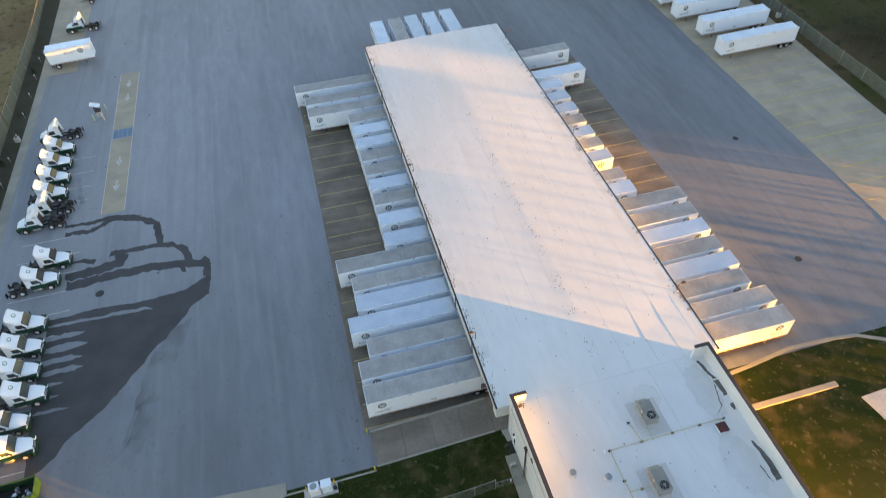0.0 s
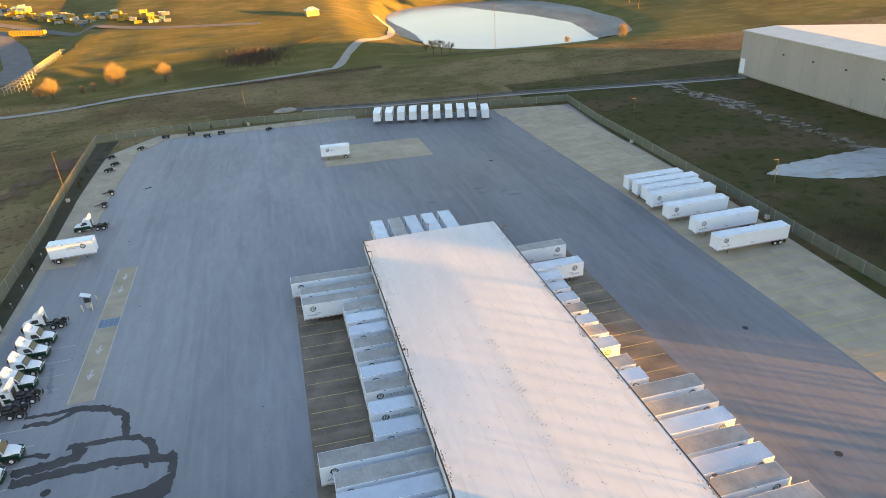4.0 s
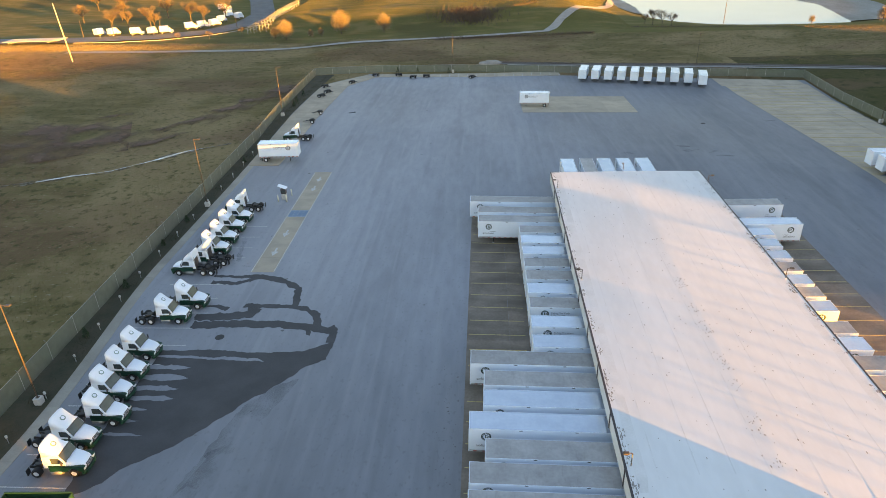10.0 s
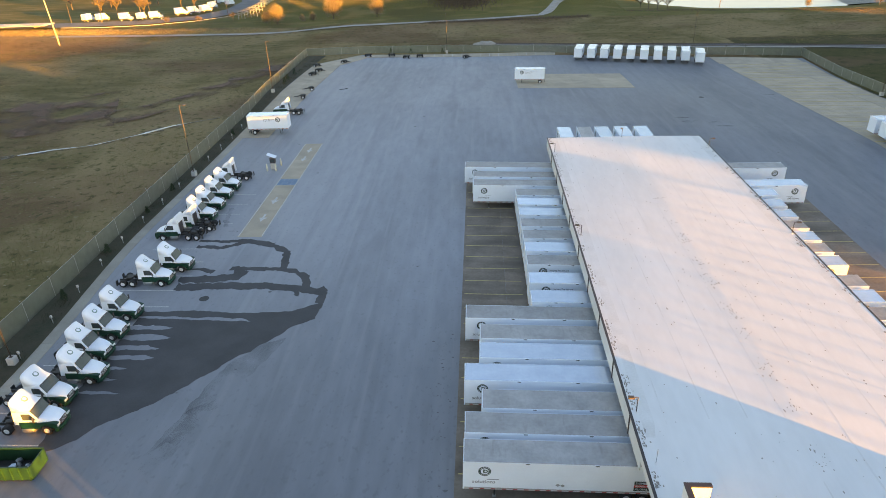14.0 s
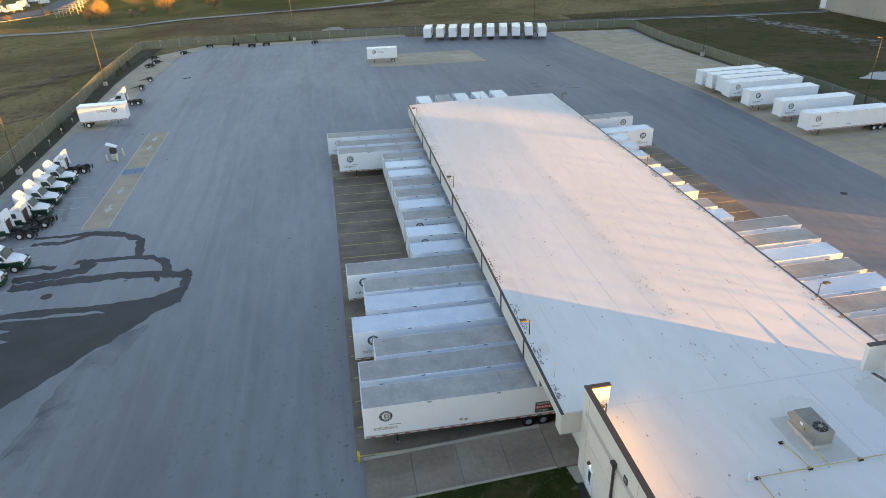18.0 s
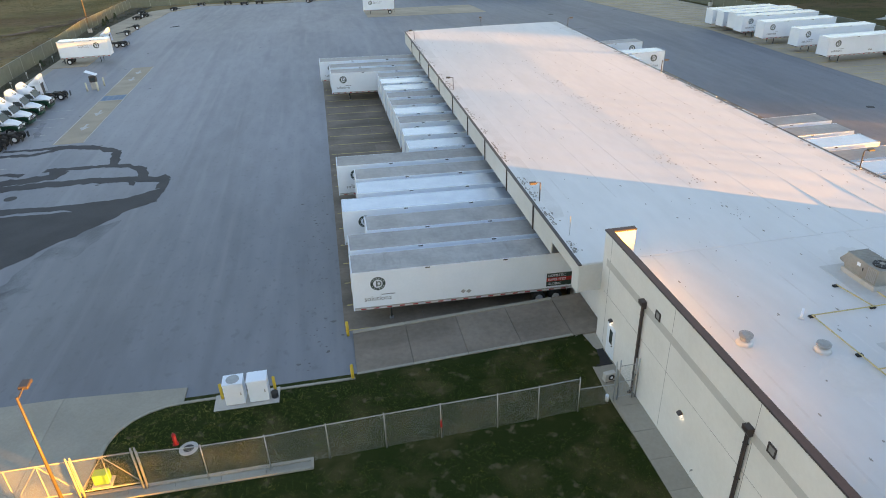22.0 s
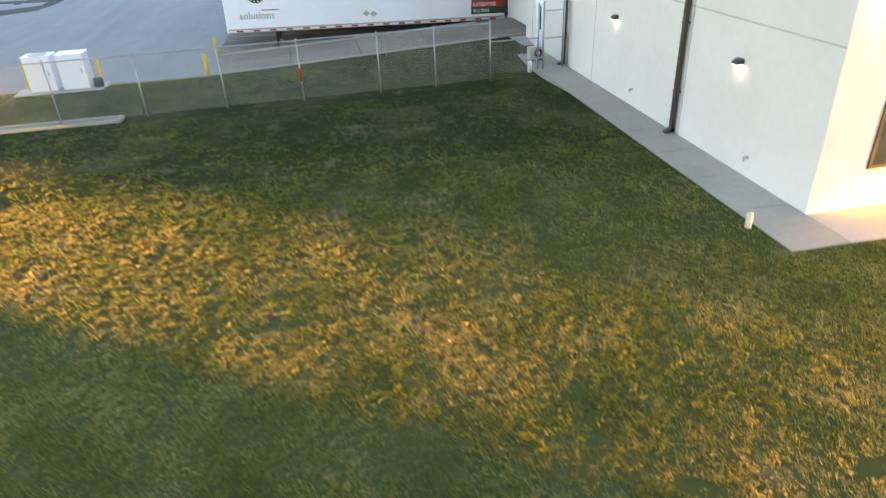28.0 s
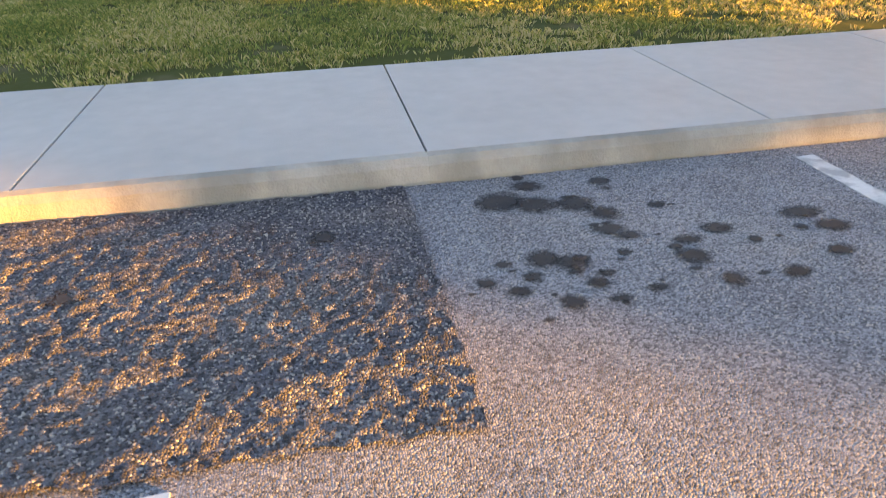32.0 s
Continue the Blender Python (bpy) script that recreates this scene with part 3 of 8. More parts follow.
def trailer(long_one, roof_mat, label, sign=False):
    """A box trailer on its wheels: rear at x = 0, nose at x = L, ground at z = 0."""
    L = (14.63, 16.15, 8.53)[long_one] if isinstance(long_one, int) else long_one
    W, z0, z1 = 1.3, 1.18, 4.08
    t = thing("trailer", label, "trailer")
    nx = int(L / 1.22)
    side = [(0.06, -W + 0.02)]
    for k in range(1, nx):
        side += [(k * L / nx - 0.02, -W + 0.02), (k * L / nx - 0.02, -W + 0.01), (k * L / nx + 0.02, -W + 0.01), (k * L / nx + 0.02, -W + 0.02)]
    side.append((L - 0.02, -W + 0.02))
    part("body", slab(B(), side + [(x, -y) for x, y in side[::-1]], z0, z1 - 0.03), M["white"], t)
    top = [(0.12, z1 + 0.006)]
    for k in range(1, nx * 2):
        x = 0.12 + k * (L - 0.2) / (nx * 2)
        top += [(x - 0.03, z1 + 0.006), (x - 0.02, z1 + 0.010), (x + 0.02, z1 + 0.010), (x + 0.03, z1 + 0.006)]
    top += [(L - 0.08, z1 + 0.006), (L - 0.08, z1 - 0.03), (0.12, z1 - 0.03)]
    part("roof", prism(B(), top, -W + 0.06, W - 0.06), roof_mat, t, "weathered trailer roof skin")
    for s in (-1, 1):
        y0, y1 = sorted((s * (W - 0.03), s * W))
        box(bm := B(), 0.0, L, y0, y1, z1 - 0.15, z1 + 0.02, 0.008)
        part("top_rail", bm, M["white"], t)
        box(bm := B(), 0.0, L, y0, y1, z0 - 0.1, z0 + 0.12, 0.008)
        part("bottom_rail", bm, M["steel"], t)
        box(bm := B(), 0.1, L - 0.1, min(s * W, s * (W + 0.006)), max(s * W, s * (W + 0.006)), z0 - 0.05, z0 + 0.03)
        part("reflective_tape", bm, M["tape"], t, "red and white reflective tape")
        for x in (L * 0.34, L * 0.68):
            box(bm := B(), x - 0.16, x + 0.16, min(s * W, s * (W + 0.012)), max(s * W, s * (W + 0.012)), z1 - 0.13, z1 - 0.04, 0.004)
            part("marker_lamp", bm, M["black"], t)
        logo(t, L - 1.75 if L > 10 else L - 2.0, s * (W - 0.012), 3.1, 0.52, s)
        yx = s * (W - 0.01)
        turn = Matrix.Translation((0, yx, 0)) @ (pose(0, 0, 0, 90, 0, 0) if s < 0 else pose(0, 0, 0, 90, 0, 180))
        if L > 10:
            sx = (L - 2.75) if s < 0 else -(L - 0.75)
            letters("lettering", "solutions", 0.52, M["text_grey"], t, turn @ Matrix.Translation((sx, 1.78, 0)), "grey word lettering")
            bm = B()
            xb = L - 2.2
            box(bm, xb - 0.7, xb + 0.25, min(yx, yx + s * 0.006), max(yx, yx + s * 0.006), 2.2, 2.25)
            part("lettering_bar", bm, M["text_grey"], t)
            for q in (0.0, 0.4):
                v = [(L * 0.5 + q - 0.2, 1.75 + q * 0.1), (L * 0.5 + q, 1.91 + q * 0.1), (L * 0.5 + q + 0.2, 1.75 + q * 0.1), (L * 0.5 + q, 1.59 + q * 0.1)]
                part("placard", prism(B(), v, min(yx, yx + s * 0.006), max(yx, yx + s * 0.006)), M["steel"], t, "grey diamond placard")
        else:
            sx = (L - 5.1) if s < 0 else -(L - 2.8)
            letters("lettering", "Helping The World\nKeep Promises", 0.3, M["text_grey"], t, turn @ Matrix.Translation((sx, 3.15, 0)), "small slogan lettering")
        yy = s * (W - 0.35)
        cyl(bm := B(), (L - 2.6 if L > 10 else L - 1.9, yy, 0.12), (L - 2.6 if L > 10 else L - 1.9, yy, z0), 0.06, seg=6)
        leg = part("landing_leg", bm, M["black"], t)
        xl = L - 2.6 if L > 10 else L - 1.9
        box(bm := B(), xl - 0.15, xl + 0.15, yy - 0.13, yy + 0.13, 0.0, 0.1, 0.01)
        part("foot", bm, M["steel"], leg)
        for x in ((1.6, 2.85) if L > 10 else (1.35,)):
            wheel(t, x, s * (W - 0.3), 0.5, 0.52, s)
        box(bm := B(), 0.5, 0.52, s * W - s * 0.62 if s > 0 else -W + 0.02, s * W - 0.02 if s > 0 else -W + 0.62, 0.25, z0 - 0.05)
        part("mudflap", bm, M["black"], t)
        # rear doors
        box(bm := B(), 0.0, 0.06, min(s * 0.03, s * (W - 0.1)), max(s * 0.03, s * (W - 0.1)), z0 + 0.04, z1 - 0.14, 0.01)
        door = part("rear_door", bm, M["white"], t)
        for q in (0.35, 0.75):
            cyl(bm := B(), (-0.03, s * q, z0 + 0.05), (-0.03, s * q, z1 - 0.15), 0.018, seg=5)
            part("lock_rod", bm, M["steel"], door)
        box(bm := B(), 0.0, 0.1, min(s * (W - 0.09), s * W) , max(s * (W - 0.09), s * W), z0 - 0.1, z1, 0.01)
        part("corner_post", bm, M["steel"], t)
        box(bm := B(), L - 0.1, L + 0.01, min(s * (W - 0.1), s * (W + 0.004)), max(s * (W - 0.1), s * (W + 0.004)), z0 - 0.1, z1 + 0.01, 0.02)
        part("nose_post", bm, M["white"], t)
    bm = B()
    for s in (-0.45, 0.45):
        box(bm, 0.3, L - 0.3, s - 0.05, s + 0.05, z0 - 0.25, z0)
    for x in ((1.6, 2.85) if L > 10 else (1.35,)):
        cyl(bm, (x, -1.1, 0.5), (x, 1.1, 0.5), 0.07, seg=6)
        box(bm, x - 0.4, x + 0.4, -0.55, 0.55, 0.45, z0 - 0.2)
    part("chassis", bm, M["black"], t)
    box(bm := B(), 0.02, 0.12, -1.1, 1.1, 0.5, 0.6)
    part("underride_bar", bm, M["black"], t)
    if sign:
        y = W
        box(bm := B(), 0.35, 2.4, y + 0.001, y + 0.012, 1.45, 2.5)
        panel = part("sign_panel", bm, M["logo"], t, "dark sign panel with red middle band")
        box(bm := B(), 0.35, 2.4, y + 0.012, y + 0.016, 1.83, 2.15)
        part("band", bm, M["red"], panel)
        for z, w_ in ((2.22, "DOMESTIC"), (1.89, "EXPEDITED"), (1.55, "GLOBAL")):
            letters("lettering", w_, 0.27, M["white"], panel, Matrix.Translation((2.3, y + 0.02, z)) @ pose(0, 0, 0, 90, 0, 180))
    return t


def bring(proto, used, x, y, turn, label="", group="", tilt=0.0):
    m = pose(x, y, yard_z(min(x, 17.6) if tilt else x, y) + 0.03, 0, tilt, turn)
    if proto.name not in used:
        used.add(proto.name)
        proto.matrix_world = m
        ob = proto
    else:
        ob = copy_thing(proto, m)
    return tagged(ob, label, group=group)


TR = {
    "48g": trailer(0, M["roof_grey"], "long white box trailer with a dusty grey roof"),
    "48w": trailer(0, M["roof_white"], "long white box trailer with a pale metal roof"),
    "53g": trailer(1, M["roof_grey"], "extra-long white box trailer with a dusty grey roof"),
    "53w": trailer(1, M["roof_white"], "extra-long white box trailer with a pale metal roof"),
    "53s": trailer(1, M["roof_grey"], "long white box trailer with a dark sign panel", True),
    "pg": trailer(2, M["roof_grey"], "short white pup trailer with a dusty grey roof"),
    "pw": trailer(2, M["roof_white"], "short white pup trailer with a pale metal roof"),
}
used = set()
west = [("53s", 41.0, 1.65), ("53g", 44.4, 1.7), ("48g", 47.6, 3.2), ("53w", 51.5, 1.55), ("48w", 55.0, 3.0), ("48g", 58.3, 3.05), ("53g", 62.0, 1.5),
        ("pw", 65.5, 8.9), ("pw", 69.7, 8.95), ("pg", 74.2, 9.0), ("pw", 77.8, 9.0), ("pg", 81.5, 8.95), ("pg", 85.2, 8.9), ("pw", 89.0, 8.85), ("pw", 92.7, 8.8), ("pg", 96.3, 8.75),
        ("48g", 100.2, 2.1), ("48g", 103.9, 2.0), ("53g", 108.4, 0.6)]
for k, y, nose in west:
    L = {"5": 16.15, "4": 14.63, "p": 8.53}[k[0]]
    bring(TR[k], used, nose + L, y, 180, group="trailers at the west docks", tilt=-1.43)
east = [("48g", 37.3, 54.3), ("48g", 40.7, 54.2), ("48g", 44.3, 52.9), ("48w", 47.6, 53.4), ("48g", 50.9, 53.1), ("48w", 54.4, 53.2), ("48g", 57.9, 53.3), ("48g", 61.4, 53.5),
        ("pw", 65.0, 47.3), ("pg", 68.3, 47.2), ("pw", 73.1, 47.3), ("pg", 76.5, 47.2), ("pw", 79.8, 47.2), ("pg", 83.3, 47.2), ("pw", 86.9, 47.3), ("pw", 90.7, 47.4), ("pw", 94.5, 47.8),
        ("48w", 98.3, 53.5), ("48g", 106.0, 53.5)]
for k, y, nose in east:
    L = {"5": 16.15, "4": 14.63, "p": 8.53}[k[0]]
    bring(TR[k], used, nose - L, y, 0, group="trailers at the east docks")
for k, x in zip(("48w", "48g", "48w", "48w", "48w"), (20.0, 23.9, 27.4, 31.2, 35.0)):
    bring(TR[k], used, x, 114.3, 90, group="trailers at the north docks")
for x, y, k in ((82.0, 98.3, "53w"), (82.6, 106.4, "48w"), (81.3, 114.4, "48w"), (81.3, 121.2, "53w"), (82.2, 125.1, "48w"), (82.1, 129.0, "53w"), (82.0, 132.9, "48w")):
    L = {"5": 16.15, "4": 14.63}[k[0]]
    bring(TR[k], used, x + L, y, 180, group="trailers parked along the east lot")
for i in range(10):
    x, y = 36.3 + 4.12 * i - (0.5 if i == 9 else 0), 226.0 - 1.05 * i - (2.2 if i == 9 else 0)
    bring(TR["pw"], used, x + 2.0, y + 8.3, -104, group="pup trailers in the far row")
lone = bring(TR["pw"], used, -48.2, 141.3, 2, "short white pup trailer parked alone by the fence")
lone.matrix_world = pose(-48.2, 141.3, yard_z(-48.2, 141.3) + 0.1, 0, 0, 2) @ Matrix.Scale(1.06, 4)
bring(TR["pw"], used, 22.0, 190.4, 176, "short white pup trailer standing alone in the yard")


# ---- paving of the yard ----
def row_of(n, a, b):
    return [a + (b - a) * k / n for k in range(n + 1)]


def slabs(name, label, xs, ys, material, dz=0.02, gap=0.008):
    """Concrete paving, slab by slab, with open joints."""
    t = thing(name, label, "pavement", kind="structure")
    for x0, x1 in zip(xs, xs[1:]):
        for y0, y1 in zip(ys, ys[1:]):
            lay("slab", [(x0 + gap, y0 + gap), (x1 - gap, y0 + gap), (x1 - gap, y1 - gap), (x0 + gap, y1 - gap)], dz, material, t)
    return t


slabs("pavement_west_apron", "brown stained concrete apron before the west docks", [0.9, 6.5, 12.1, 17.58], row_of(21, 38.9, 113.9), M["apron"])
slabs("pavement_east_apron", "brown stained concrete apron before the east docks", [39.02, 44.5, 50.2, 56.0], row_of(22, 36.0, 113.9), M["apron"])
slabs("pavement_east_lot", "pale concrete trailer lot along the east fence", [81.0, 87.0, 93.0, 98.6], row_of(44, 45.0, 217.0), M["tan_pave"], 0.03)
east_edge = thing("pavement_east_edge", "pale concrete edge strip under the east fence", "pavement", kind="structure")
for y0, y1 in zip(row_of(44, 45.0, 217.0), row_of(44, 45.0, 217.0)[1:]):
    lay("slab", [(98.62, y0 + 0.02), (right_x(y0) - 0.1, y0 + 0.02), (right_x(y1) - 0.1, y1 - 0.02), (98.62, y1 - 0.02)], 0.02 if y0 < 120 else 0.05, M["tan_pave"], east_edge)
for x0, x1 in zip(row_of(6, 80.0, 106.0), row_of(6, 80.0, 106.0)[1:]):
    lay("slab", [(x0 + 0.02, 217.04), (x1 - 0.02, 217.04), (x1 - 0.02, far_y(x1) - 0.3), (x0 + 0.02, far_y(x0) - 0.3)], 0.06, M["tan_pave"], east_edge)
slabs("pavement_mid_pad", "worn tan concrete pad in the far yard", [14.0, 22.0, 30.0, 38.0, 46.0], [182.5, 189.5, 196.5, 203.5], M["tan_pave"], 0.05)
slabs("pavement_far_strip", "pale concrete parking strip along the far fence", row_of(18, -36, 30), [237.2, 242.9], M["tan_pave"], 0.1)
strip = thing("pavement_west_strip", "pale concrete strip along the west fence", "pavement", kind="structure")
for y0, y1 in zip(row_of(15, 138, 221), row_of(15, 138, 221)[1:]):
    lay("slab", [(left_x(y0) + 0.1, y0 + 0.02), (-47.4, y0 + 0.02), (-47.4, y1 - 0.02), (left_x(y1) + 0.1, y1 - 0.02)], 0.1, M["tan_pave"], strip)
    lay("slab", [(-47.36, y0 + 0.02), (-43.2, y0 + 0.02), (-43.2, y1 - 0.02), (-47.36, y1 - 0.02)], 0.1, M["tan_pave"], strip)
for u0, u1 in ((0.0, 0.32), (0.325, 0.66), (0.665, 1.0)):
    lay("slab", [(-52.8 + 13.2 * u0, 221.1 + 21.2 * u0), (-43.2 + 7.2 * u0, 221.1 + 16.0 * u0), (-43.2 + 7.2 * u1, 221.1 + 16.0 * u1), (-52.8 + 13.2 * u1, 221.1 + 21.2 * u1)], 0.1, M["tan_pave"], strip)
slabs("pavement_fuel_strip", "tan concrete lane with pale arrows beside the truck row", [-33.9, -30.0], row_of(9, 89.0, 133.4), M["tan_pave"])
kerb_w = thing("kerb_west", "pale concrete gutter strip beside the truck row", "kerb", kind="structure")
for k in range(26):
    y0, y1 = 40 + k * 4.3, 44.3 + k * 4.3
    lay("kerb_length", [(left_x(y0) - 0.05, y0 + 0.01), (left_x(y0) + 1.5, y0 + 0.01), (left_x(y1) + 1.5, y1 - 0.01), (left_x(y1) - 0.05, y1 - 0.01)], 0.03, M["concrete"], kerb_w)
lines = thing("bay_lines", "worn yellow bay lines on the dock aprons and lots", "road marking", kind="structure")
for y in row_of(21, 39.0, 109.0):
    if not 62 < y < 63:
        lay("line", [(1.2, y - 0.06), (8.6, y - 0.06), (8.6, y + 0.06), (1.2, y + 0.06)], 0.03, M["yline"], lines, 0.03)
for y in row_of(22, 38.9, 113.0):
    lay("line", [(48.0, y - 0.06), (55.8, y - 0.06), (55.8, y + 0.06), (48.0, y + 0.06)], 0.03, M["yline"], lines, 0.03)
for y in row_of(43, 47.0, 215.0):
    lay("line", [(81.3, y - 0.09), (right_x(y) - 1.0, y - 0.09), (right_x(y) - 1.0, y + 0.09), (81.3, y + 0.09)], 0.04 if y < 130 else 0.07, M["yline"], lines, 0.03)
for x in row_of(14, -16, 30):
    lay("line", [(x - 0.06, 237.4), (x + 0.06, 237.4), (x + 0.06, 242.6), (x - 0.06, 242.6)], 0.125, M["line"], lines, 0.03)
for y in (45.2, 49.7, 53.5, 57.4, 61.3, 65.3, 69.4, 73.4, 77.2, 81.2, 85.2, 93.9, 97.5, 101.6, 105.9):
    lay("line", [(-45.3, y - 0.06), (-36.2, y - 0.06), (-36.2, y + 0.06), (-45.3, y + 0.06)], 0.012, M["line"], lines, 0.03)
for i, y in enumerate((129.2, 124.0, 103.0, 96.0)):
    c = -31.9
    lay("arrow", [(c - 0.16, y + 1.4), (c - 0.16, y), (c - 0.62, y), (c, y - 1.5), (c + 0.62, y), (c + 0.16, y), (c + 0.16, y + 1.4)], 0.03, M["line"], lines, 0.03)
for x in (-33.75, -30.1):
    lay("line", [(x - 0.06, 89.2), (x + 0.06, 89.2), (x + 0.06, 133.2), (x - 0.06, 133.2)], 0.03, M["line"], lines, 0.03)
plate = thing("scale_plate", "blue steel grate in a pale frame in the concrete lane", "grate", kind="structure")
lay("frame", [(-33.85, 109.9), (-30.05, 109.9), (-30.05, 113.1), (-33.85, 113.1)], 0.034, M["pale_steel"], plate, 0.03, "pale steel frame")
for k in range(4):
    x = -33.6 + k * 0.85
    lay("grate_panel", [(x + 0.03, 110.1), (x + 0.82, 110.1), (x + 0.82, 112.9), (x + 0.03, 112.9)], 0.04, M["blue"], plate, 0.03)

# water run out from the truck row
rng = random.Random(4)


def ragged(pts, step=0.5, rough=0.16):
    """A closed line broken into short steps and worn by noise at two sizes."""
    out = []
    for (x0, y0), (x1, y1) in zip(pts, pts[1:] + pts[:1]):
        n = max(1, int(math.hypot(x1 - x0, y1 - y0) / step))
        for k in range(n):
            x, y = x0 + (x1 - x0) * k / n, y0 + (y1 - y0) * k / n
            q, f = Vector((x, y, 7.0)), 0.35 / step
            out.append((x + rough * (0.9 * noise.noise(q * f) + rng.uniform(-0.3, 0.3)), y + rough * (1.3 * noise.noise(q * f + Vector((9, 4, 0))) + rng.uniform(-0.3, 0.3))))
    return out


def streak(pts, w0, w1):
    """A band along a line, square to it, w0 wide at its start and w1 at its end."""
    n = len(pts)
    up, low = [], []
    for i, (x, y) in enumerate(pts):
        (xa, ya), (xb, yb) = pts[max(0, i - 1)], pts[min(n - 1, i + 1)]
        d = math.hypot(xb - xa, yb - ya)
        w = (w0 + (w1 - w0) * i / (n - 1)) / 2
        ox, oy = -(yb - ya) / d * w, (xb - xa) / d * w
        up.append((x + ox, y + oy))
        low.append((x - ox, y - oy))
    return up + low[::-1]


stain = thing("water_stain", "dark wet stain fanning out from the truck row", "stain", kind="structure")
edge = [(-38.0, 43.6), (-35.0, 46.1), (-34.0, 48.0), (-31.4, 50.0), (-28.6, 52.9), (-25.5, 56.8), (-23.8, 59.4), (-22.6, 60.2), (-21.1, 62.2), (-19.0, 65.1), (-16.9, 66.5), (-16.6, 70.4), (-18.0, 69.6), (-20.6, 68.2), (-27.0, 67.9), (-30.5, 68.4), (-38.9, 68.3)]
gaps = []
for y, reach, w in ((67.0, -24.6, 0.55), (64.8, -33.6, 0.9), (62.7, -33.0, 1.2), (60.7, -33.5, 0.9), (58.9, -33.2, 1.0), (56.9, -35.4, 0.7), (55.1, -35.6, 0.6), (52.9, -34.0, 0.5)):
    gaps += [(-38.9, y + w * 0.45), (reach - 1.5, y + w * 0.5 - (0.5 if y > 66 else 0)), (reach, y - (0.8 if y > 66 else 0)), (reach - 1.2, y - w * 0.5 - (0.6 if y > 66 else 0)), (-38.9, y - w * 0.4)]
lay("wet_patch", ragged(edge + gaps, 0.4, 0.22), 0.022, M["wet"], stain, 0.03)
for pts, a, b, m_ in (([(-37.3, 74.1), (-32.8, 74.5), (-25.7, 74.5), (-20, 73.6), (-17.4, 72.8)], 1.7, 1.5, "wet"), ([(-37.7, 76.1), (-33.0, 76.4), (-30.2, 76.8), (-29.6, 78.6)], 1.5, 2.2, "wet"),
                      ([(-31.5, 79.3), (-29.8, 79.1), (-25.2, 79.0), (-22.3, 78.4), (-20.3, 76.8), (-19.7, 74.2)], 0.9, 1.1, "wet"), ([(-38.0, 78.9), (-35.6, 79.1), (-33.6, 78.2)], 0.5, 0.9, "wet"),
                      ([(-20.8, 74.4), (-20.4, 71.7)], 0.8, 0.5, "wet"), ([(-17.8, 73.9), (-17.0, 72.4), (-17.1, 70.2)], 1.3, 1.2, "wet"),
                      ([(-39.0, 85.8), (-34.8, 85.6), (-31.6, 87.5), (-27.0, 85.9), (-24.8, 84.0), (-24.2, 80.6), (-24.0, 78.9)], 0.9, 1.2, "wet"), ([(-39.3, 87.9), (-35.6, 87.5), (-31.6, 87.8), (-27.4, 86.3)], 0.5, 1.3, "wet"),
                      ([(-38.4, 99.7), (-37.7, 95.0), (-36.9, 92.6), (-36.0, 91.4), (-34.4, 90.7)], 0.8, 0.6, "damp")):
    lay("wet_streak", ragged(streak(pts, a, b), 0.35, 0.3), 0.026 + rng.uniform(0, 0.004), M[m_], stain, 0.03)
def soaked(m):
    """Thin damp that lets the asphalt show through in patches."""
    n, l = m.node_tree.nodes, m.node_tree.links
    geo, nz, mr = (n.new("ShaderNode" + k) for k in ("NewGeometry", "TexNoise", "MapRange"))
    nz.inputs["Scale"].default_value, nz.inputs["Detail"].default_value = 0.2, 5
    l.new(geo.outputs["Position"], nz.inputs["Vector"])
    l.new(nz.outputs[0], mr.inputs[0])
    mr.inputs[1].default_value, mr.inputs[2].default_value, mr.inputs[3].default_value, mr.inputs[4].default_value = 0.42, 0.7, 0.0, 0.34
    l.new(mr.outputs[0], n["Principled BSDF"].inputs["Alpha"])


soaked(M["damp"])
lay("damp_patch", ragged([(-24.0, 58.6), (-26.0, 52.0), (-26.8, 46.4), (-28.6, 41.0), (-26.0, 41.4), (-24.2, 46.2), (-23.1, 50.6), (-21.4, 56.0), (-19.2, 62.6), (-21.6, 61.8)], 0.6, 0.35), 0.012, M["damp"], stain, 0.03)
for x, y, rx, ry in ((52.0, 145.0, 3.6, 1.3), (56.5, 141.5, 2.2, 0.8), (35.5, 143.5, 1.4, 0.8), (49.0, 149.0, 1.6, 0.6), (78.0, 173.0, 1.6, 0.5)):
    lay("damp_patch", ragged([(x + rx * math.cos(a * math.tau / 14), y + ry * math.sin(a * math.tau / 14)) for a in range(14)], 0.5, 0.5), 0.014, M["damp"], stain, 0.03)
M["spot"] = mat("old_oil", (0.10, 0.10, 0.104), (0.15, 0.15, 0.155), 0.8, scale=1, fine=9)
drips = B()
for k in range(110):
    if k < 70:
        x, y, r = rng.gauss(-0.8, 1.0), rng.uniform(34.5, 66), rng.uniform(0.03, 0.09) if k % 6 else rng.uniform(0.1, 0.18)
    else:
        x, y, r = rng.uniform(-40, 75), rng.uniform(50, 200), rng.uniform(0.1, 0.3)
    if X0 - 15 < x < X1 + 14 and y > 39 and not x < 0.8:
        continue
    seg = [(x + r * rng.uniform(0.6, 1.5) * math.cos(a * math.tau / 8), y + r * rng.uniform(0.5, 1.0) * math.sin(a * math.tau / 8)) for a in range(8)]
    drips.faces.new([drips.verts.new((px, py, yard_z(px, py) + 0.009)) for px, py in seg])
tagged(new("oil_spots", made(drips, "oil_spots", M["spot"])), "small dark oil spots on the asphalt", "stain", kind="stuff")
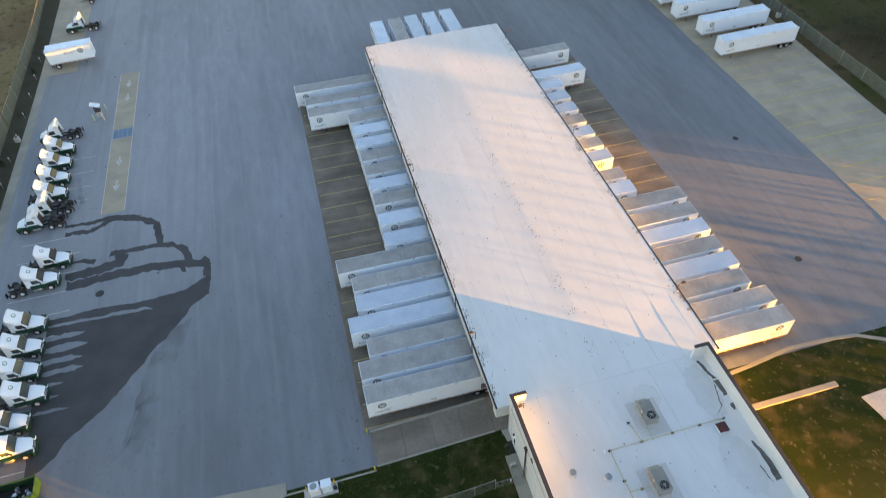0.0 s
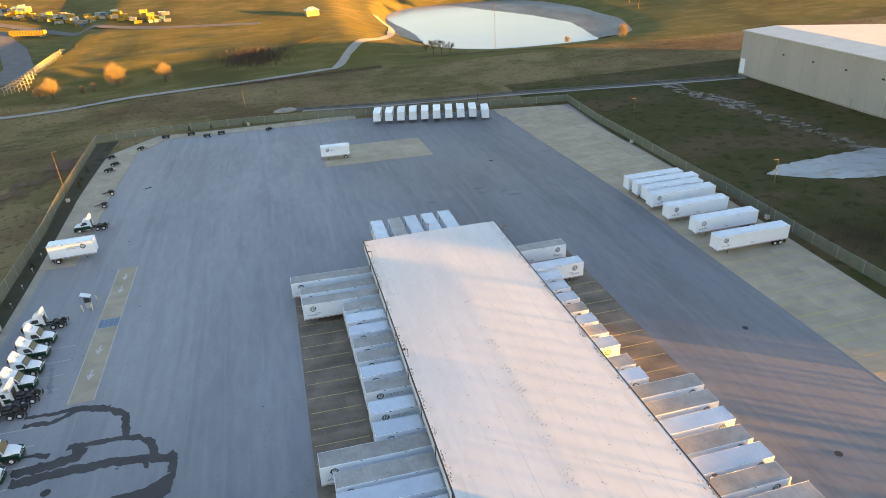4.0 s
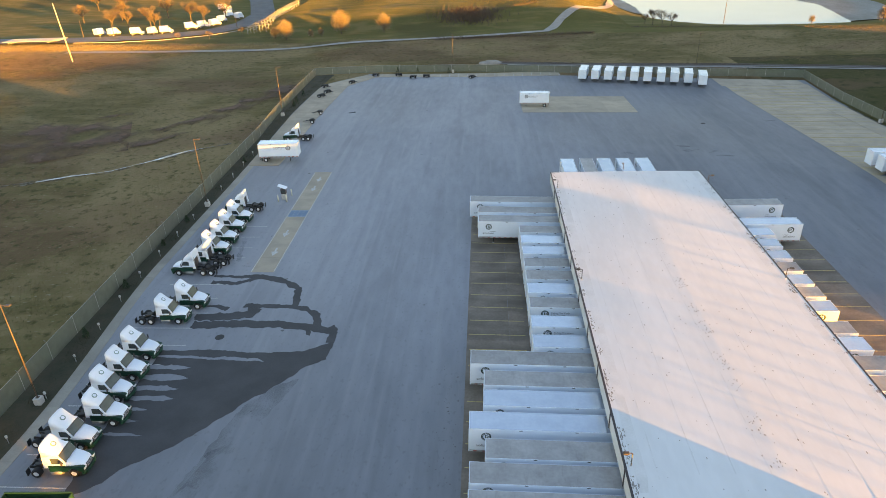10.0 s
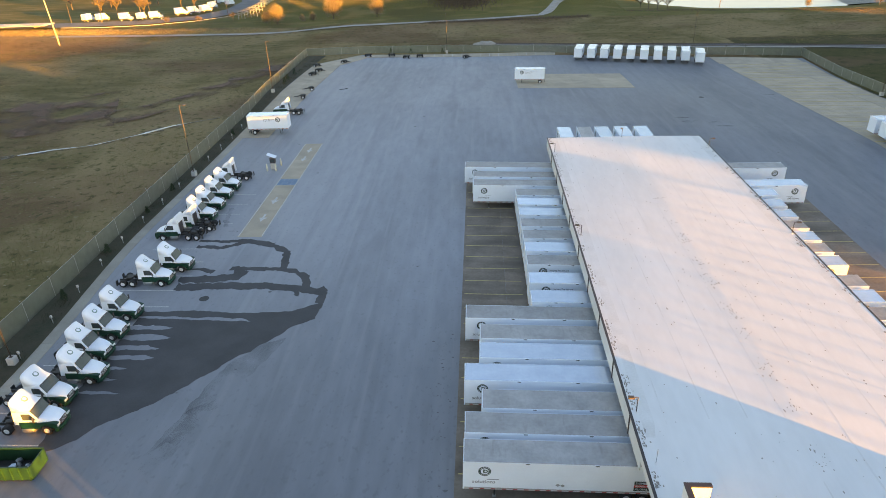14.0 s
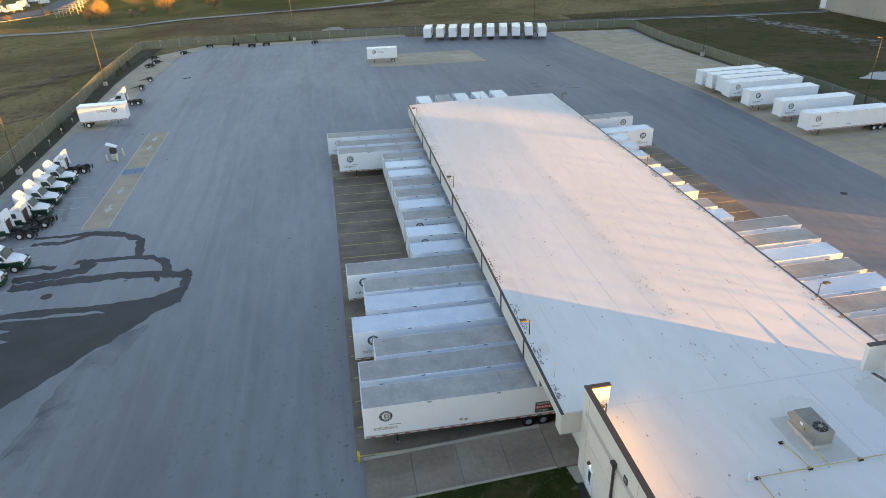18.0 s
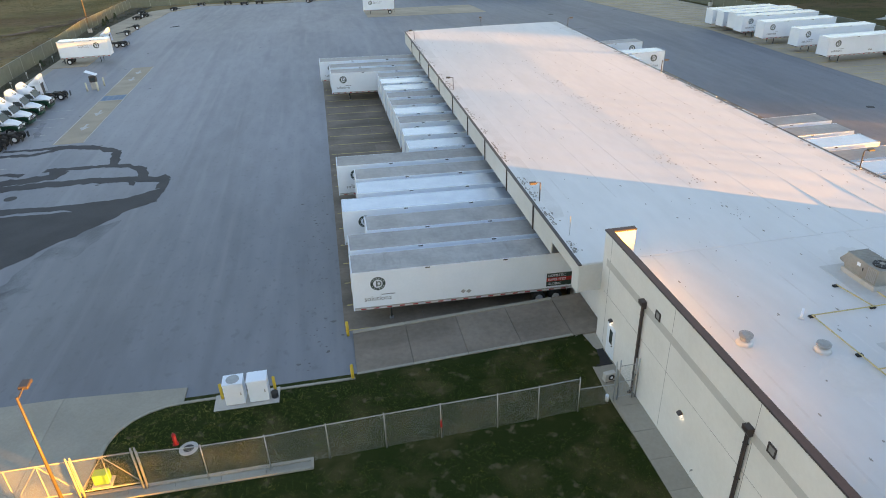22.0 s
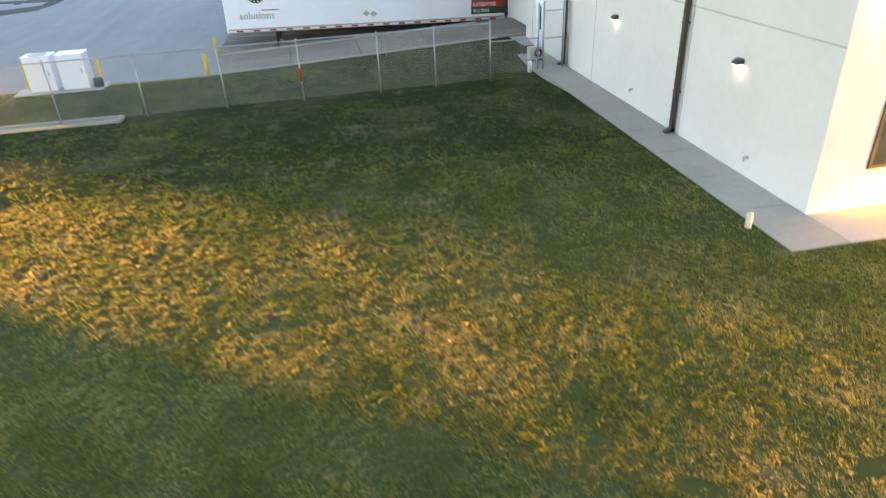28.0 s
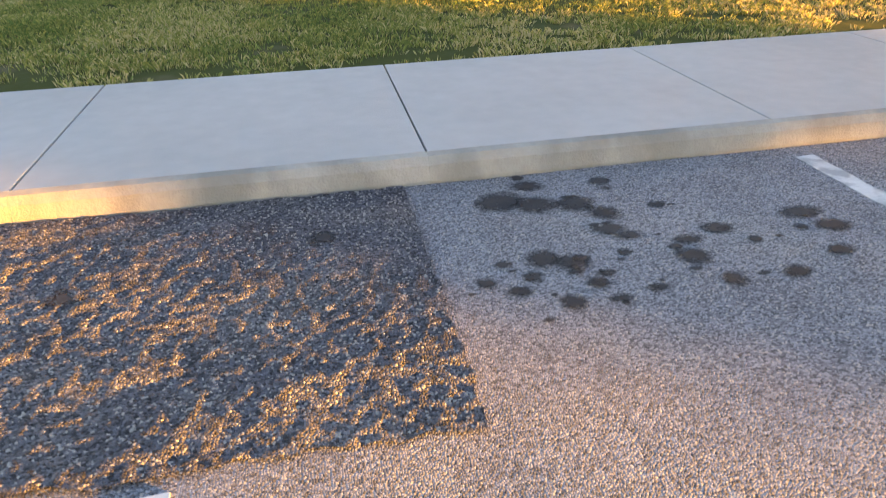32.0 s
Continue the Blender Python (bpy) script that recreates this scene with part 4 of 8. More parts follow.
for x, y, r in ((-32.3, 71.3, 0.62), (71.5, 74.5, 0.5), (64.5, 47.5, 0.5), (90 - 30, 170, 0.6)):
    cyl(bm := B(), (x, y, yard_z(x, y) - 0.1), (x, y, yard_z(x, y) + 0.03), r, seg=16)
    structure("manhole_cover", bm, M["black"], "dark iron manhole cover in the asphalt", "manhole")


# ---- fences ----
def veil(name, amount, colour):
    m = mat(name, colour, rough=0.6, metal=0.4)
    n, l = m.node_tree.nodes, m.node_tree.links
    tr, mx = n.new("ShaderNodeBsdfTransparent"), n.new("ShaderNodeMixShader")
    mx.inputs[0].default_value = amount
    l.new(tr.outputs[0], mx.inputs[1])
    l.new(n["Principled BSDF"].outputs[0], mx.inputs[2])
    l.new(mx.outputs[0], n["Material Output"].inputs[0])
    return m


M["mesh_far"] = veil("chain_link_far", 0.62, (0.24, 0.265, 0.225))
M["wire"] = mat("wire", (0.42, 0.45, 0.44), (0.34, 0.37, 0.36), 0.6, 0.1)


def fence(name, label, pts, h, step, zf, arms=True):
    """A chain-link fence along a line of plan points: posts, rail and mesh stretch by stretch."""
    f = thing(name, label, "fence", kind="structure")
    arm = made(cyl(cyl(B(), (0, 0, 0), (0, 0, h), 0.035, seg=6), (0, 0, h), (-0.25, 0, h + 0.3), 0.015, seg=4), "post", M["steel"])
    for (x0, y0), (x1, y1) in zip(pts, pts[1:]):
        n = max(1, round(math.hypot(x1 - x0, y1 - y0) / step))
        q = [(x0 + (x1 - x0) * k / n, y0 + (y1 - y0) * k / n) for k in range(n + 1)]
        bm, br = B(), B()
        for a, b in zip(q, q[1:]):
            bm.faces.new([bm.verts.new(p) for p in ((*a, zf(*a) + 0.05), (*b, zf(*b) + 0.05), (*b, zf(*b) + h), (*a, zf(*a) + h))])
            cyl(br, (*a, zf(*a) + h), (*b, zf(*b) + h), 0.025, seg=4)
        part("mesh", bm, M["mesh_far"], f)
        part("top_rail", br, M["steel"], f)
        for a in q[:-1]:
            ob = new("post", arm)
            ob.matrix_world = pose(*a, zf(*a), 0, 0, math.degrees(math.atan2(y1 - y0, x1 - x0)) - 90)
            ob.parent = f
    return f


fence("fence_west", "long grey chain-link fence beside the truck row", [(-51.6, 36), (-53.0, 90), (-54.2, 160), (-59.3, 242.6)], 2.8, 6.0, land_z)
fence("fence_north", "long grey chain-link fence at the far end", [(-59.3, 242.6), (-35, 247.2), (-9, 246.8), (17, 243.6), (109.3, 226.5)], 2.6, 6.0, land_z)
fence("fence_east", "long grey chain-link fence along the east lot", [(109.3, 226.5), (106.2, 172), (103.6, 135), (102.3, 95), (102.0, 45)], 2.6, 6.0, land_z)


M["verge"] = mat("dark_verge", (0.030, 0.036, 0.016), (0.070, 0.056, 0.034), 0.95, scale=0.35, fine=3, bump=0.8, bscale=6, spread=0.7)
vv, vf = [], []
for k in range(69):
    y = 38 + 3 * k
    xf = -51.6 - 1.4 * (y - 36) / 54 if y < 90 else -53.0 - 1.2 * (y - 90) / 70 if y < 160 else -54.2 - 5.1 * (y - 160) / 82.6
    for x in (left_x(y) - 0.06, (left_x(y) + xf) / 2, xf - 0.5):
        vv.append((x, y, max(land_z(x, y), land_z(xf, y)) + 0.06))
    if k:
        vf += [(3 * k - 3, 3 * k - 2, 3 * k + 1, 3 * k), (3 * k - 2, 3 * k - 1, 3 * k + 2, 3 * k + 1)]
me = bpy.data.meshes.new("verge")
me.from_pydata(vv, [], vf)
me.materials.append(M["verge"])
tagged(new("verge", me), "dark bare verge between the kerb and the west fence", "verge", kind="structure")


# ---- light poles ----
def light_pole(x, y, z, h, turn, label, base_mat, round_base=False, colour="pole"):
    p = thing("light_pole", label, "light pole", "yard light poles", m=pose(x, y, z, 0, 0, turn))
    bm = B()
    if round_base:
        cyl(bm, (0, 0, -0.3), (0, 0, 0.95), 0.42, seg=20)
    else:
        box(bm, -0.42, 0.42, -0.42, 0.42, -0.3, 0.95, 0.04)
    part("base", bm, base_mat, p, "painted concrete base")
    part("pole", cyl(B(), (0, 0, 0.95), (0, 0, h), 0.085, 0.05, seg=8), M[colour], p)
    box(bm := B(), -0.2, 0.2, -0.2, 0.2, 0.95, 1.0, 0.01)
    part("base_plate", bm, M[colour], p)
    cyl(bm := B(), (0, 0, h - 0.15), (0.7, 0, h - 0.05), 0.04, seg=6)
    arm = part("arm", bm, M[colour], p)
    box(bm := B(), 0.6, 1.15, -0.2, 0.2, h - 0.14, h + 0.02, 0.03)
    part("lamp_head", bm, M["trim"], arm, "flat dark lamp head")
    return p


M["pole"] = mat("bronze_pole", (0.10, 0.07, 0.045), (0.075, 0.055, 0.035), 0.5, scale=2)
M["pale"] = mat("pale_concrete", (0.55, 0.53, 0.49), (0.46, 0.44, 0.41), 0.85, scale=2, fine=15)
for x, y, a in ((-50.9, 115.3, 0), (-48.9, 57.7, 0), (-53.6, 178.6, 0), (-8.4, 245.6, -90), (76.7, 236, -90), (105.0, 170.8, 180), (102.4, 108.2, 180)):
    light_pole(x, y, land_z(x, y), 13.7, a, "tall bronze yard light pole on a pale concrete base", M["pale"])
light_pole(-11.9, 24.55, 0.82, 8.5, 90, "tall bronze light pole on a round yellow concrete base", M["yellow"], True)


# ---- tractors ----
M["badge"] = mat("badge_teal", (0.20, 0.30, 0.29), (0.16, 0.25, 0.24), 0.5)


def loft(bm, sections, r):
    """A shell through cross-sections (x, half width, bottom, top) with rounded shoulders."""
    rings = []
    for x, hw, z0, z1 in sections:
        q = min(r, (z1 - z0) * 0.8)
        rings.append([bm.verts.new((x, y, z)) for y, z in ((-hw, z0), (-hw, z1 - q), (-hw + 0.1 * q, z1 - 0.55 * q), (-hw + 0.32 * q, z1 - 0.22 * q), (-hw + q, z1), (0, z1 + 0.03), (hw - q, z1), (hw - 0.32 * q, z1 - 0.22 * q), (hw - 0.1 * q, z1 - 0.55 * q), (hw, z1 - q), (hw, z0))])
    n = len(rings[0])
    for u, v in zip(rings, rings[1:]):
        for k in range(n):
            bm.faces.new((u[k], u[(k + 1) % n], v[(k + 1) % n], v[k])).smooth = True
    bm.faces.new(rings[0][::-1])
    bm.faces.new(rings[-1])
    bmesh.ops.recalc_face_normals(bm, faces=bm.faces)
    return bm


def tractor(label, tandem=False):
    """A day-cab tractor: rear axle at x = 0, nose towards +x."""
    t = thing("tractor", label, "truck", "tractors parked in the yard")
    bm = B()
    for s in (-0.42, 0.42):
        box(bm, -1.9 if tandem else -1.0, 4.6, s - 0.05, s + 0.05, 0.62, 0.92)
    for x in (-0.9, 0.4, 1.4):
        box(bm, x - 0.06, x + 0.06, -0.42, 0.42, 0.66, 0.88)
    part("frame", bm, M["black"], t)
    part("lower_cab", prism(B(), [(1.45, 0.7), (3.05, 0.7), (3.05, 1.5), (1.45, 1.5)], -1.15, 1.15, 0.05), M["green"], t, "dark green lower cab")
    cab = part("cab", prism(B(), [(1.4, 1.46), (3.4, 1.46), (3.38, 1.8), (2.86, 2.72), (2.7, 2.82), (1.4, 2.82)], -1.12, 1.12, 0.08), M["white"], t, "white upper cab")
    part("fairing", loft(B(), [(1.18, 1.12, 2.72, 3.98), (1.32, 1.13, 2.72, 4.02), (1.55, 1.12, 2.72, 3.84), (1.9, 1.09, 2.72, 3.5), (2.25, 1.04, 2.72, 3.22), (2.6, 0.97, 2.72, 2.99), (2.86, 0.88, 2.72, 2.84)], 0.42), M["white"], t, "white rounded roof wind fairing")
    cyl(bm := B(), (1.98, 0, 3.42), (2.015, 0, 3.47), 0.3, seg=18)
    badge = part("badge", bm, M["badge"], t, "round teal badge")
    cyl(bm := B(), (2.0, 0, 3.45), (2.022, 0, 3.481), 0.19, seg=16)
    part("badge_middle", bm, M["white"], badge)
    bm, rings = B(), []
    for x, hw, zt in ((3.22, 1.07, 1.94), (3.6, 1.03, 1.88), (4.0, 0.97, 1.79), (4.4, 0.9, 1.68), (4.7, 0.83, 1.56), (4.9, 0.76, 1.42), (5.03, 0.66, 1.2)):
        rings.append([bm.verts.new((x, y, z)) for y, z in ((-hw, 1.16), (-hw, zt - 0.2), (-hw + 0.07, zt - 0.07), (-hw + 0.24, zt), (hw - 0.24, zt), (hw - 0.07, zt - 0.07), (hw, zt - 0.2), (hw, 1.16))])
    for u, v in zip(rings, rings[1:]):
        for k in range(8):
            bm.faces.new((u[k], u[(k + 1) % 8], v[(k + 1) % 8], v[k])).smooth = True
    bm.faces.new(rings[0][::-1])
    bm.faces.new(rings[-1])
    bmesh.ops.recalc_face_normals(bm, faces=bm.faces)
    part("hood", bm, M["white"], t, "white sloping hood")
    arch = [(3.9 + 0.62 * math.cos(radians(a)), 0.5 + 0.62 * math.sin(radians(a))) for a in range(155, 15, -20)]
    for s in (-1, 1):
        part("fender", prism(B(), [(2.95, 1.42), (2.95, 0.72)] + arch + [(5.02, 0.6), (5.06, 1.24), (4.6, 1.42)], *sorted((s * 0.7, s * 1.17)), 0.04), M["green"], t, "dark green front fender")
        wheel(t, 3.9, s * 1.03, 0.5, 0.28, s)
        wheel(t, 0, s * 0.95, 0.5, 0.54, s)
        if tandem:
            wheel(t, -1.28, s * 0.95, 0.5, 0.54, s)
        box(bm := B(), 5.0, 5.08, min(s * 0.62, s * 1.08), max(s * 0.62, s * 1.08), 0.92, 1.16, 0.02)
        part("headlight", bm, M["rim"], t, "clear headlight")
        part("side_window", prism(B(), [(1.95, 1.8), (3.2, 1.8), (2.82, 2.5), (1.95, 2.5)], *sorted((s * 1.11, s * 1.132))), M["glass"], cab, "dark side window")
        box(bm := B(), 3.08, 3.2, *sorted((s * 1.28, s * 1.46)), 1.75, 2.3, 0.03)
        mir = part("mirror", bm, M["trim"], t)
        cyl(bm := B(), (3.1, s * 1.08, 2.0), (3.14, s * 1.36, 2.0), 0.02, seg=5)
        part("bracket", bm, M["black"], mir)
        cyl(bm := B(), (1.55, s * 0.95, 0.6), (2.75, s * 0.95, 0.6), 0.27, seg=14)
        part("fuel_tank", bm, M["steel"], t, "bare metal fuel tank")
        box(bm := B(), 1.7, 2.6, *sorted((s * 1.17, s * 1.25)), 0.42, 0.47)
        part("step", bm, M["steel"], t)
        part("side_extender", prism(B(), [(0.98, 1.2), (1.46, 1.2), (1.46, 3.3), (1.2, 3.3)], *sorted((s * 1.06, s * 1.1))), M["white"], t)
        box(bm := B(), -0.95 - (1.2 if tandem else 0), -0.92 - (1.2 if tandem else 0), *sorted((s * 0.65, s * 1.22)), 0.2, 0.95)
        part("mudflap", bm, M["black"], t)
    part("windshield", prism(B(), [(3.385, 1.86), (3.41, 1.87), (2.925, 2.72), (2.9, 2.71)], -1.0, 1.0), M["glass"], cab, "dark windshield")
    box(bm := B(), 2.86, 2.96, -1.0, 1.0, 2.75, 2.81, 0.02)
    part("visor", bm, M["trim"], cab)
    box(bm := B(), 4.98, 5.06, -0.52, 0.52, 0.72, 1.3, 0.03)
    gr = part("grille", bm, M["trim"], t, "dark grille")
    for z in (0.88, 1.0, 1.12, 1.24):
        box(bm := B(), 5.05, 5.07, -0.46, 0.46, z - 0.012, z + 0.012)
        part("grille_bar", bm, M["rim"], gr)
    loft(bm := B(), [(4.7, 1.16, 0.34, 0.62), (4.98, 1.1, 0.34, 0.66), (5.12, 0.86, 0.36, 0.66), (5.17, 0.5, 0.38, 0.64)], 0.1)
    part("bumper", bm, M["green"], t, "dark green curved front bumper")
    box(bm := B(), 1.32, 1.42, -0.9, 0.9, 1.0, 2.6)
    part("rear_wall", bm, M["trim"], cab)
    c = -0.6 if tandem else 0.0
    part("fifth_wheel", slab(B(), [(c + 0.45, -0.35), (c + 0.45, 0.35), (c + 0.1, 0.5), (c - 0.4, 0.45), (c - 0.55, 0.2), (c - 0.2, 0.06), (c - 0.2, -0.06), (c - 0.55, -0.2), (c - 0.4, -0.45), (c + 0.1, -0.5)], 0.98, 1.1), M["black"], t)
    box(bm := B(), c - 0.25, c + 0.25, -0.5, 0.5, 0.88, 1.0)
    part("hitch_mount", bm, M["black"], t)
    cyl(bm := B(), (1.2, 0.75, 0.9), (1.2, 0.75, 3.1), 0.07, seg=8)
    part("exhaust", bm, M["steel"], t)
    for x in ((0, -1.28) if tandem else (0,)):
        cyl(bm := B(), (x, -0.9, 0.5), (x, 0.9, 0.5), 0.09, seg=8)
        part("axle", bm, M["black"], t)
    return t


single = tractor("white day-cab tractor with a dark green lower body")
double = tractor("white tandem-axle tractor with a dark green lower body", True)
for x, y, a, tan in ((-42.5, 47.7, 2, 0), (-43.8, 51.7, -3, 1), (-42.3, 55.2, 0, 0), (-43.7, 59.4, -4, 0), (-43.9, 63.2, -2, 0), (-44.1, 67.4, -3, 0), (-43.5, 75.3, 1, 1), (-42.3, 79.2, 0, 0),
                     (-41.4, 89.0, 180, 1), (-40.5, 92.2, 178, 1), (-44.9, 95.7, -2, 0), (-45.0, 99.9, -3, 0), (-45.2, 104.3, -2, 0), (-45.2, 108.5, -2, 0), (-41.6, 113.6, 182, 1), (-42.4, 156.9, 181, 1)):
    bring(double if tan else single, used, x + 0.4, y, a)


# ---- converter dollies ----
def dolly():
    t = thing("dolly", "black converter dolly with a drawbar, parked empty", "dolly", "converter dollies")
    for s in (-1, 1):
        wheel(t, 0, s * 0.9, 0.5, 0.54, s)
    part("axle", cyl(B(), (0, -0.9, 0.5), (0, 0.9, 0.5), 0.08, seg=8), M["black"], t)
    bm = B()
    box(bm, -0.7, 0.8, -0.5, 0.5, 0.72, 0.95, 0.03)
    part("frame", bm, M["black"], t)
    part("fifth_wheel", slab(B(), [(0.5, -0.35), (0.5, 0.35), (0.1, 0.5), (-0.5, 0.4), (-0.2, 0.0), (-0.5, -0.4), (0.1, -0.5)], 0.98, 1.1), M["black"], t)
    for s in (-1, 1):
        part("drawbar", cyl(B(), (0.7, s * 0.42, 0.75), (2.3, 0, 0.6), 0.06, seg=6), M["black"], t)
        box(bm := B(), -0.75, -0.72, *sorted((s * 0.5, s * 1.15)), 0.25, 0.95)
        part("mudflap", bm, M["black"], t)
    part("support_leg", cyl(B(), (1.9, 0, 0.0), (1.9, 0, 0.7), 0.05, seg=6), M["steel"], t)
    part("tow_eye", cyl(B(), (2.3, 0, 0.52), (2.3, 0, 0.68), 0.1, seg=8), M["black"], t)
    return t


dol = dolly()
for x, y, a in ((-36.3, 238.9, -100), (-27.9, 239.2, -80), (-22.2, 234.6, -100), (-17.6, 236.6, -85), (-42.5, 225.8, -20), (-50.4, 218.6, -30), (-47.6, 209.6, -25), (-48.2, 203.4, -30), (-43.4, 180.8, 200), (-43.4, 171.4, 190), (-1.2, 234.6, -30)):
    bring(dol, used, x, y, a)
hitch = thing("tow_bar", "loose dark drawbar lying on the asphalt", "tow bar", m=pose(-34.5, 182.2, yard_z(-34.5, 182.2), 0, 0, 20))
part("beam", cyl(B(), (-1.3, 0, 0.08), (1.0, 0, 0.08), 0.07, seg=6), M["black"], hitch)
part("brace", cyl(B(), (0.2, 0, 0.08), (1.0, 0.7, 0.08), 0.06, seg=6), M["black"], hitch)

# fuel-lane card kiosk with guard posts
kiosk = thing("card_kiosk", "grey lane kiosk on a stand", "kiosk", m=pose(-36.5, 118.7, 0.0) @ Matrix.Scale(1.3, 4))
box(bm := B(), -0.35, 0.35, -0.35, 0.35, 0, 0.9, 0.03)
part("pedestal", bm, M["pale"], kiosk)
box(bm := B(), -0.4, 0.4, -0.3, 0.3, 0.9, 1.7, 0.04)
part("cabinet", bm, M["trim"], kiosk, "dark reader cabinet")
part("hood", prism(B(), [(-0.7, 2.25), (0.55, 1.75), (0.55, 1.81), (-0.7, 2.31)], -0.5, 0.5), M["white"], kiosk)
box(bm := B(), -0.3, 0.3, -0.315, -0.3, 1.1, 1.5)
part("screen", bm, M["glass"], kiosk)


def bollard(x, y, z, h=1.05, r=0.085, mt="yellow", label="yellow steel guard bollard", group="bollards"):
    b = thing("bollard", label, "bollard", group, m=pose(x, y, z))
    bm = cyl(B(), (0, 0, -0.1), (0, 0, h), r, seg=12)
    cyl(bm, (0, 0, h), (0, 0, h + 0.04), r, r * 0.5, seg=12)
    part("pipe", bm, M[mt], b)
    return b


M["cream"] = mat("cream_paint", (0.72, 0.68, 0.52), (0.62, 0.58, 0.44), 0.6, scale=3)
for x, y in ((-37.4, 117.4), (-35.7, 117.3), (-35.5, 120.4), (-37.3, 120.2)):
    bollard(x, y, 0.0, 1.4, 0.14, "cream", "cream painted guard post beside the kiosk")
# low reflector posts behind the truck row
for k in range(15):
    y = 44 + k * 7.2
    x = left_x(y) - 0.7
    p = thing("hose_post", "short grey hookup post behind the truck row", "post", "hookup posts", m=pose(x, y, land_z(x, y)))
    part("stake", cyl(B(), (0, 0, -0.1), (0, 0, 1.0), 0.05, seg=6), M["steel"], p)
    box(bm := B(), -0.12, 0.12, -0.1, 0.1, 0.85, 1.2, 0.02)
    part("socket_box", bm, M["pale"], p)


# ---- front of the office: ramp, lawns, kerbs, gate ----
def front_z(x, y):
    s = smooth(34.5, 32, y)
    return (0.9 - 0.18 * smooth(24, 27.5, y)) * s + 0.5 * min(1.0, max(0.0, (50 - y) / 16)) * (1 - s)


def piece(name, pts, zf, thick, material, parent, label=""):
    return part(name, slab(B(), pts, lambda x, y: zf(x, y) - thick, zf), material, parent, label)


ramp = thing("ramp", "concrete ramp beside the end dock, rising to the door", "ramp", kind="structure")


def ramp_z(x, y):
    return 0.52 + 0.0445 * max(0.0, x - 1.4)


cuts = [1.42, 5.0, 8.5, 12.0, 15.4]
for a, b in zip(cuts, cuts[1:]):
    south = lambda x: 34.12 + 0.006 * (x - 1.4)
    piece("ramp_slab", [(a + 0.012, south(a)), (b - 0.012, south(b)), (b - 0.012, 38.3), (a + 0.012, 38.3)], ramp_z, 1.0, M["apron"], ramp)
    piece("kerb_length", [(a + 0.012, 38.305), (b - 0.012, 38.305), (b - 0.012, 38.6), (a + 0.012, 38.6)], lambda x, y: ramp_z(x, y) + 0.06, 1.2, M["concrete"], ramp)
    piece("kerb_length", [(a + 0.012, south(a) - 0.2), (b - 0.012, south(b) - 0.2), (b - 0.012, south(b) - 0.005), (a + 0.012, south(a) - 0.005)], lambda x, y: ramp_z(x, y) + 0.03, 1.0, M["concrete"], ramp)
piece("ramp_slab", [(15.42, 34.02), (17.58, 34.02), (17.58, 38.6), (15.42, 38.6)], ramp_z, 1.0, M["apron"], ramp)
walkway = thing("pavement_office_walk", "concrete walk along the office wall", "pavement", kind="structure")
ys = [11.35, 13.4, 15.4, 17.4, 19.4, 21.4, 23.4, 25.4, 27.4, 29.4, 31.4, 32.4, 33.98]
for a, b in zip(ys, ys[1:]):
    piece("slab", [(15.5, a + 0.01), (16.89, a + 0.01), (16.89, b - 0.01), (15.5, b - 0.01)], lambda x, y: 0.925 + 0.2 * smooth(32.4, 34, y), 0.4, M["concrete"], walkway)
for k in range(11):
    a = 16.9 + 2.2 * k
    piece("slab", [(a + 0.01, 11.36), (a + 2.19, 11.36), (a + 2.19, 12.78), (a + 0.01, 12.78)], lambda x, y: 0.925, 0.4, M["walk"], walkway)
kerb = thing("kerb_front", "pale concrete kerb round the front lawn", "kerb", kind="structure")
line = [(1.3, 33.62), (-1.2, 33.62), (-3.7, 33.62), (-6.2, 33.62), (-8.8, 33.62)] + [(-8.8 - 3.8 * math.sin(radians(a)), 29.82 + 3.8 * math.cos(radians(a))) for a in range(15, 91, 15)]
for (xa, ya), (xb, yb) in zip(line, line[1:]):
    dx, dy = xb - xa, yb - ya
    q = math.hypot(dx, dy)
    ox, oy = -dy / q * 0.2, dx / q * 0.2
    piece("kerb_length", [(xa, ya), (xb, yb), (xb + ox, yb + oy), (xa + ox, ya + oy)], lambda x, y: front_z(x, y) + 0.07, 0.5, M["concrete"], kerb)
drive = thing("pavement_drive", "pale concrete driveway through the sliding gate", "pavement", kind="structure")
arc = [(-8.8 - 3.8 * math.sin(radians(a)), 29.85 + 3.8 * math.cos(radians(a))) for a in range(0, 91, 15)]
piece("slab", [(-8.8, 35.0)] + arc + [(-16.0, 29.85), (-16.0, 35.6)], lambda x, y: front_z(x, y) + 0.07, 0.3, M["concrete"], drive)
for x0, x1 in ((-16.0, -12.62), (-19.6, -16.02), (-23.2, -19.62), (-26.8, -23.22), (-30.4, -26.82), (-34.0, -30.42)):
    for y0, y1 in ((29.86, 35.6), (27.0, 29.84), (22, 26.98), (16, 21.98), (9, 15.98), (5.5, 8.98)):
        if not (x0 == -16.0 and y0 > 29):
            piece("slab", [(x0, y0), (x1, y0), (x1, y1), (x0, y1)], lambda x, y: front_z(x, y) + 0.07, 0.3, M["concrete"], drive)
swale = thing("drain_channel", "shallow concrete drain channel under the fence", "drain", kind="structure")
for a, b in zip(row_of(5, -12.6, -1.4), row_of(5, -12.6, -1.4)[1:]):
    for y0, y1, dz in ((26.62, 26.78, 0.09), (26.785, 27.2, 0.02), (27.205, 27.38, 0.09)):
        piece("channel_length", [(a + 0.008, y0), (b - 0.008, y0), (b - 0.008, y1), (a + 0.008, y1)], lambda x, y: front_z(x, y) + dz, 0.3, M["concrete"], swale)
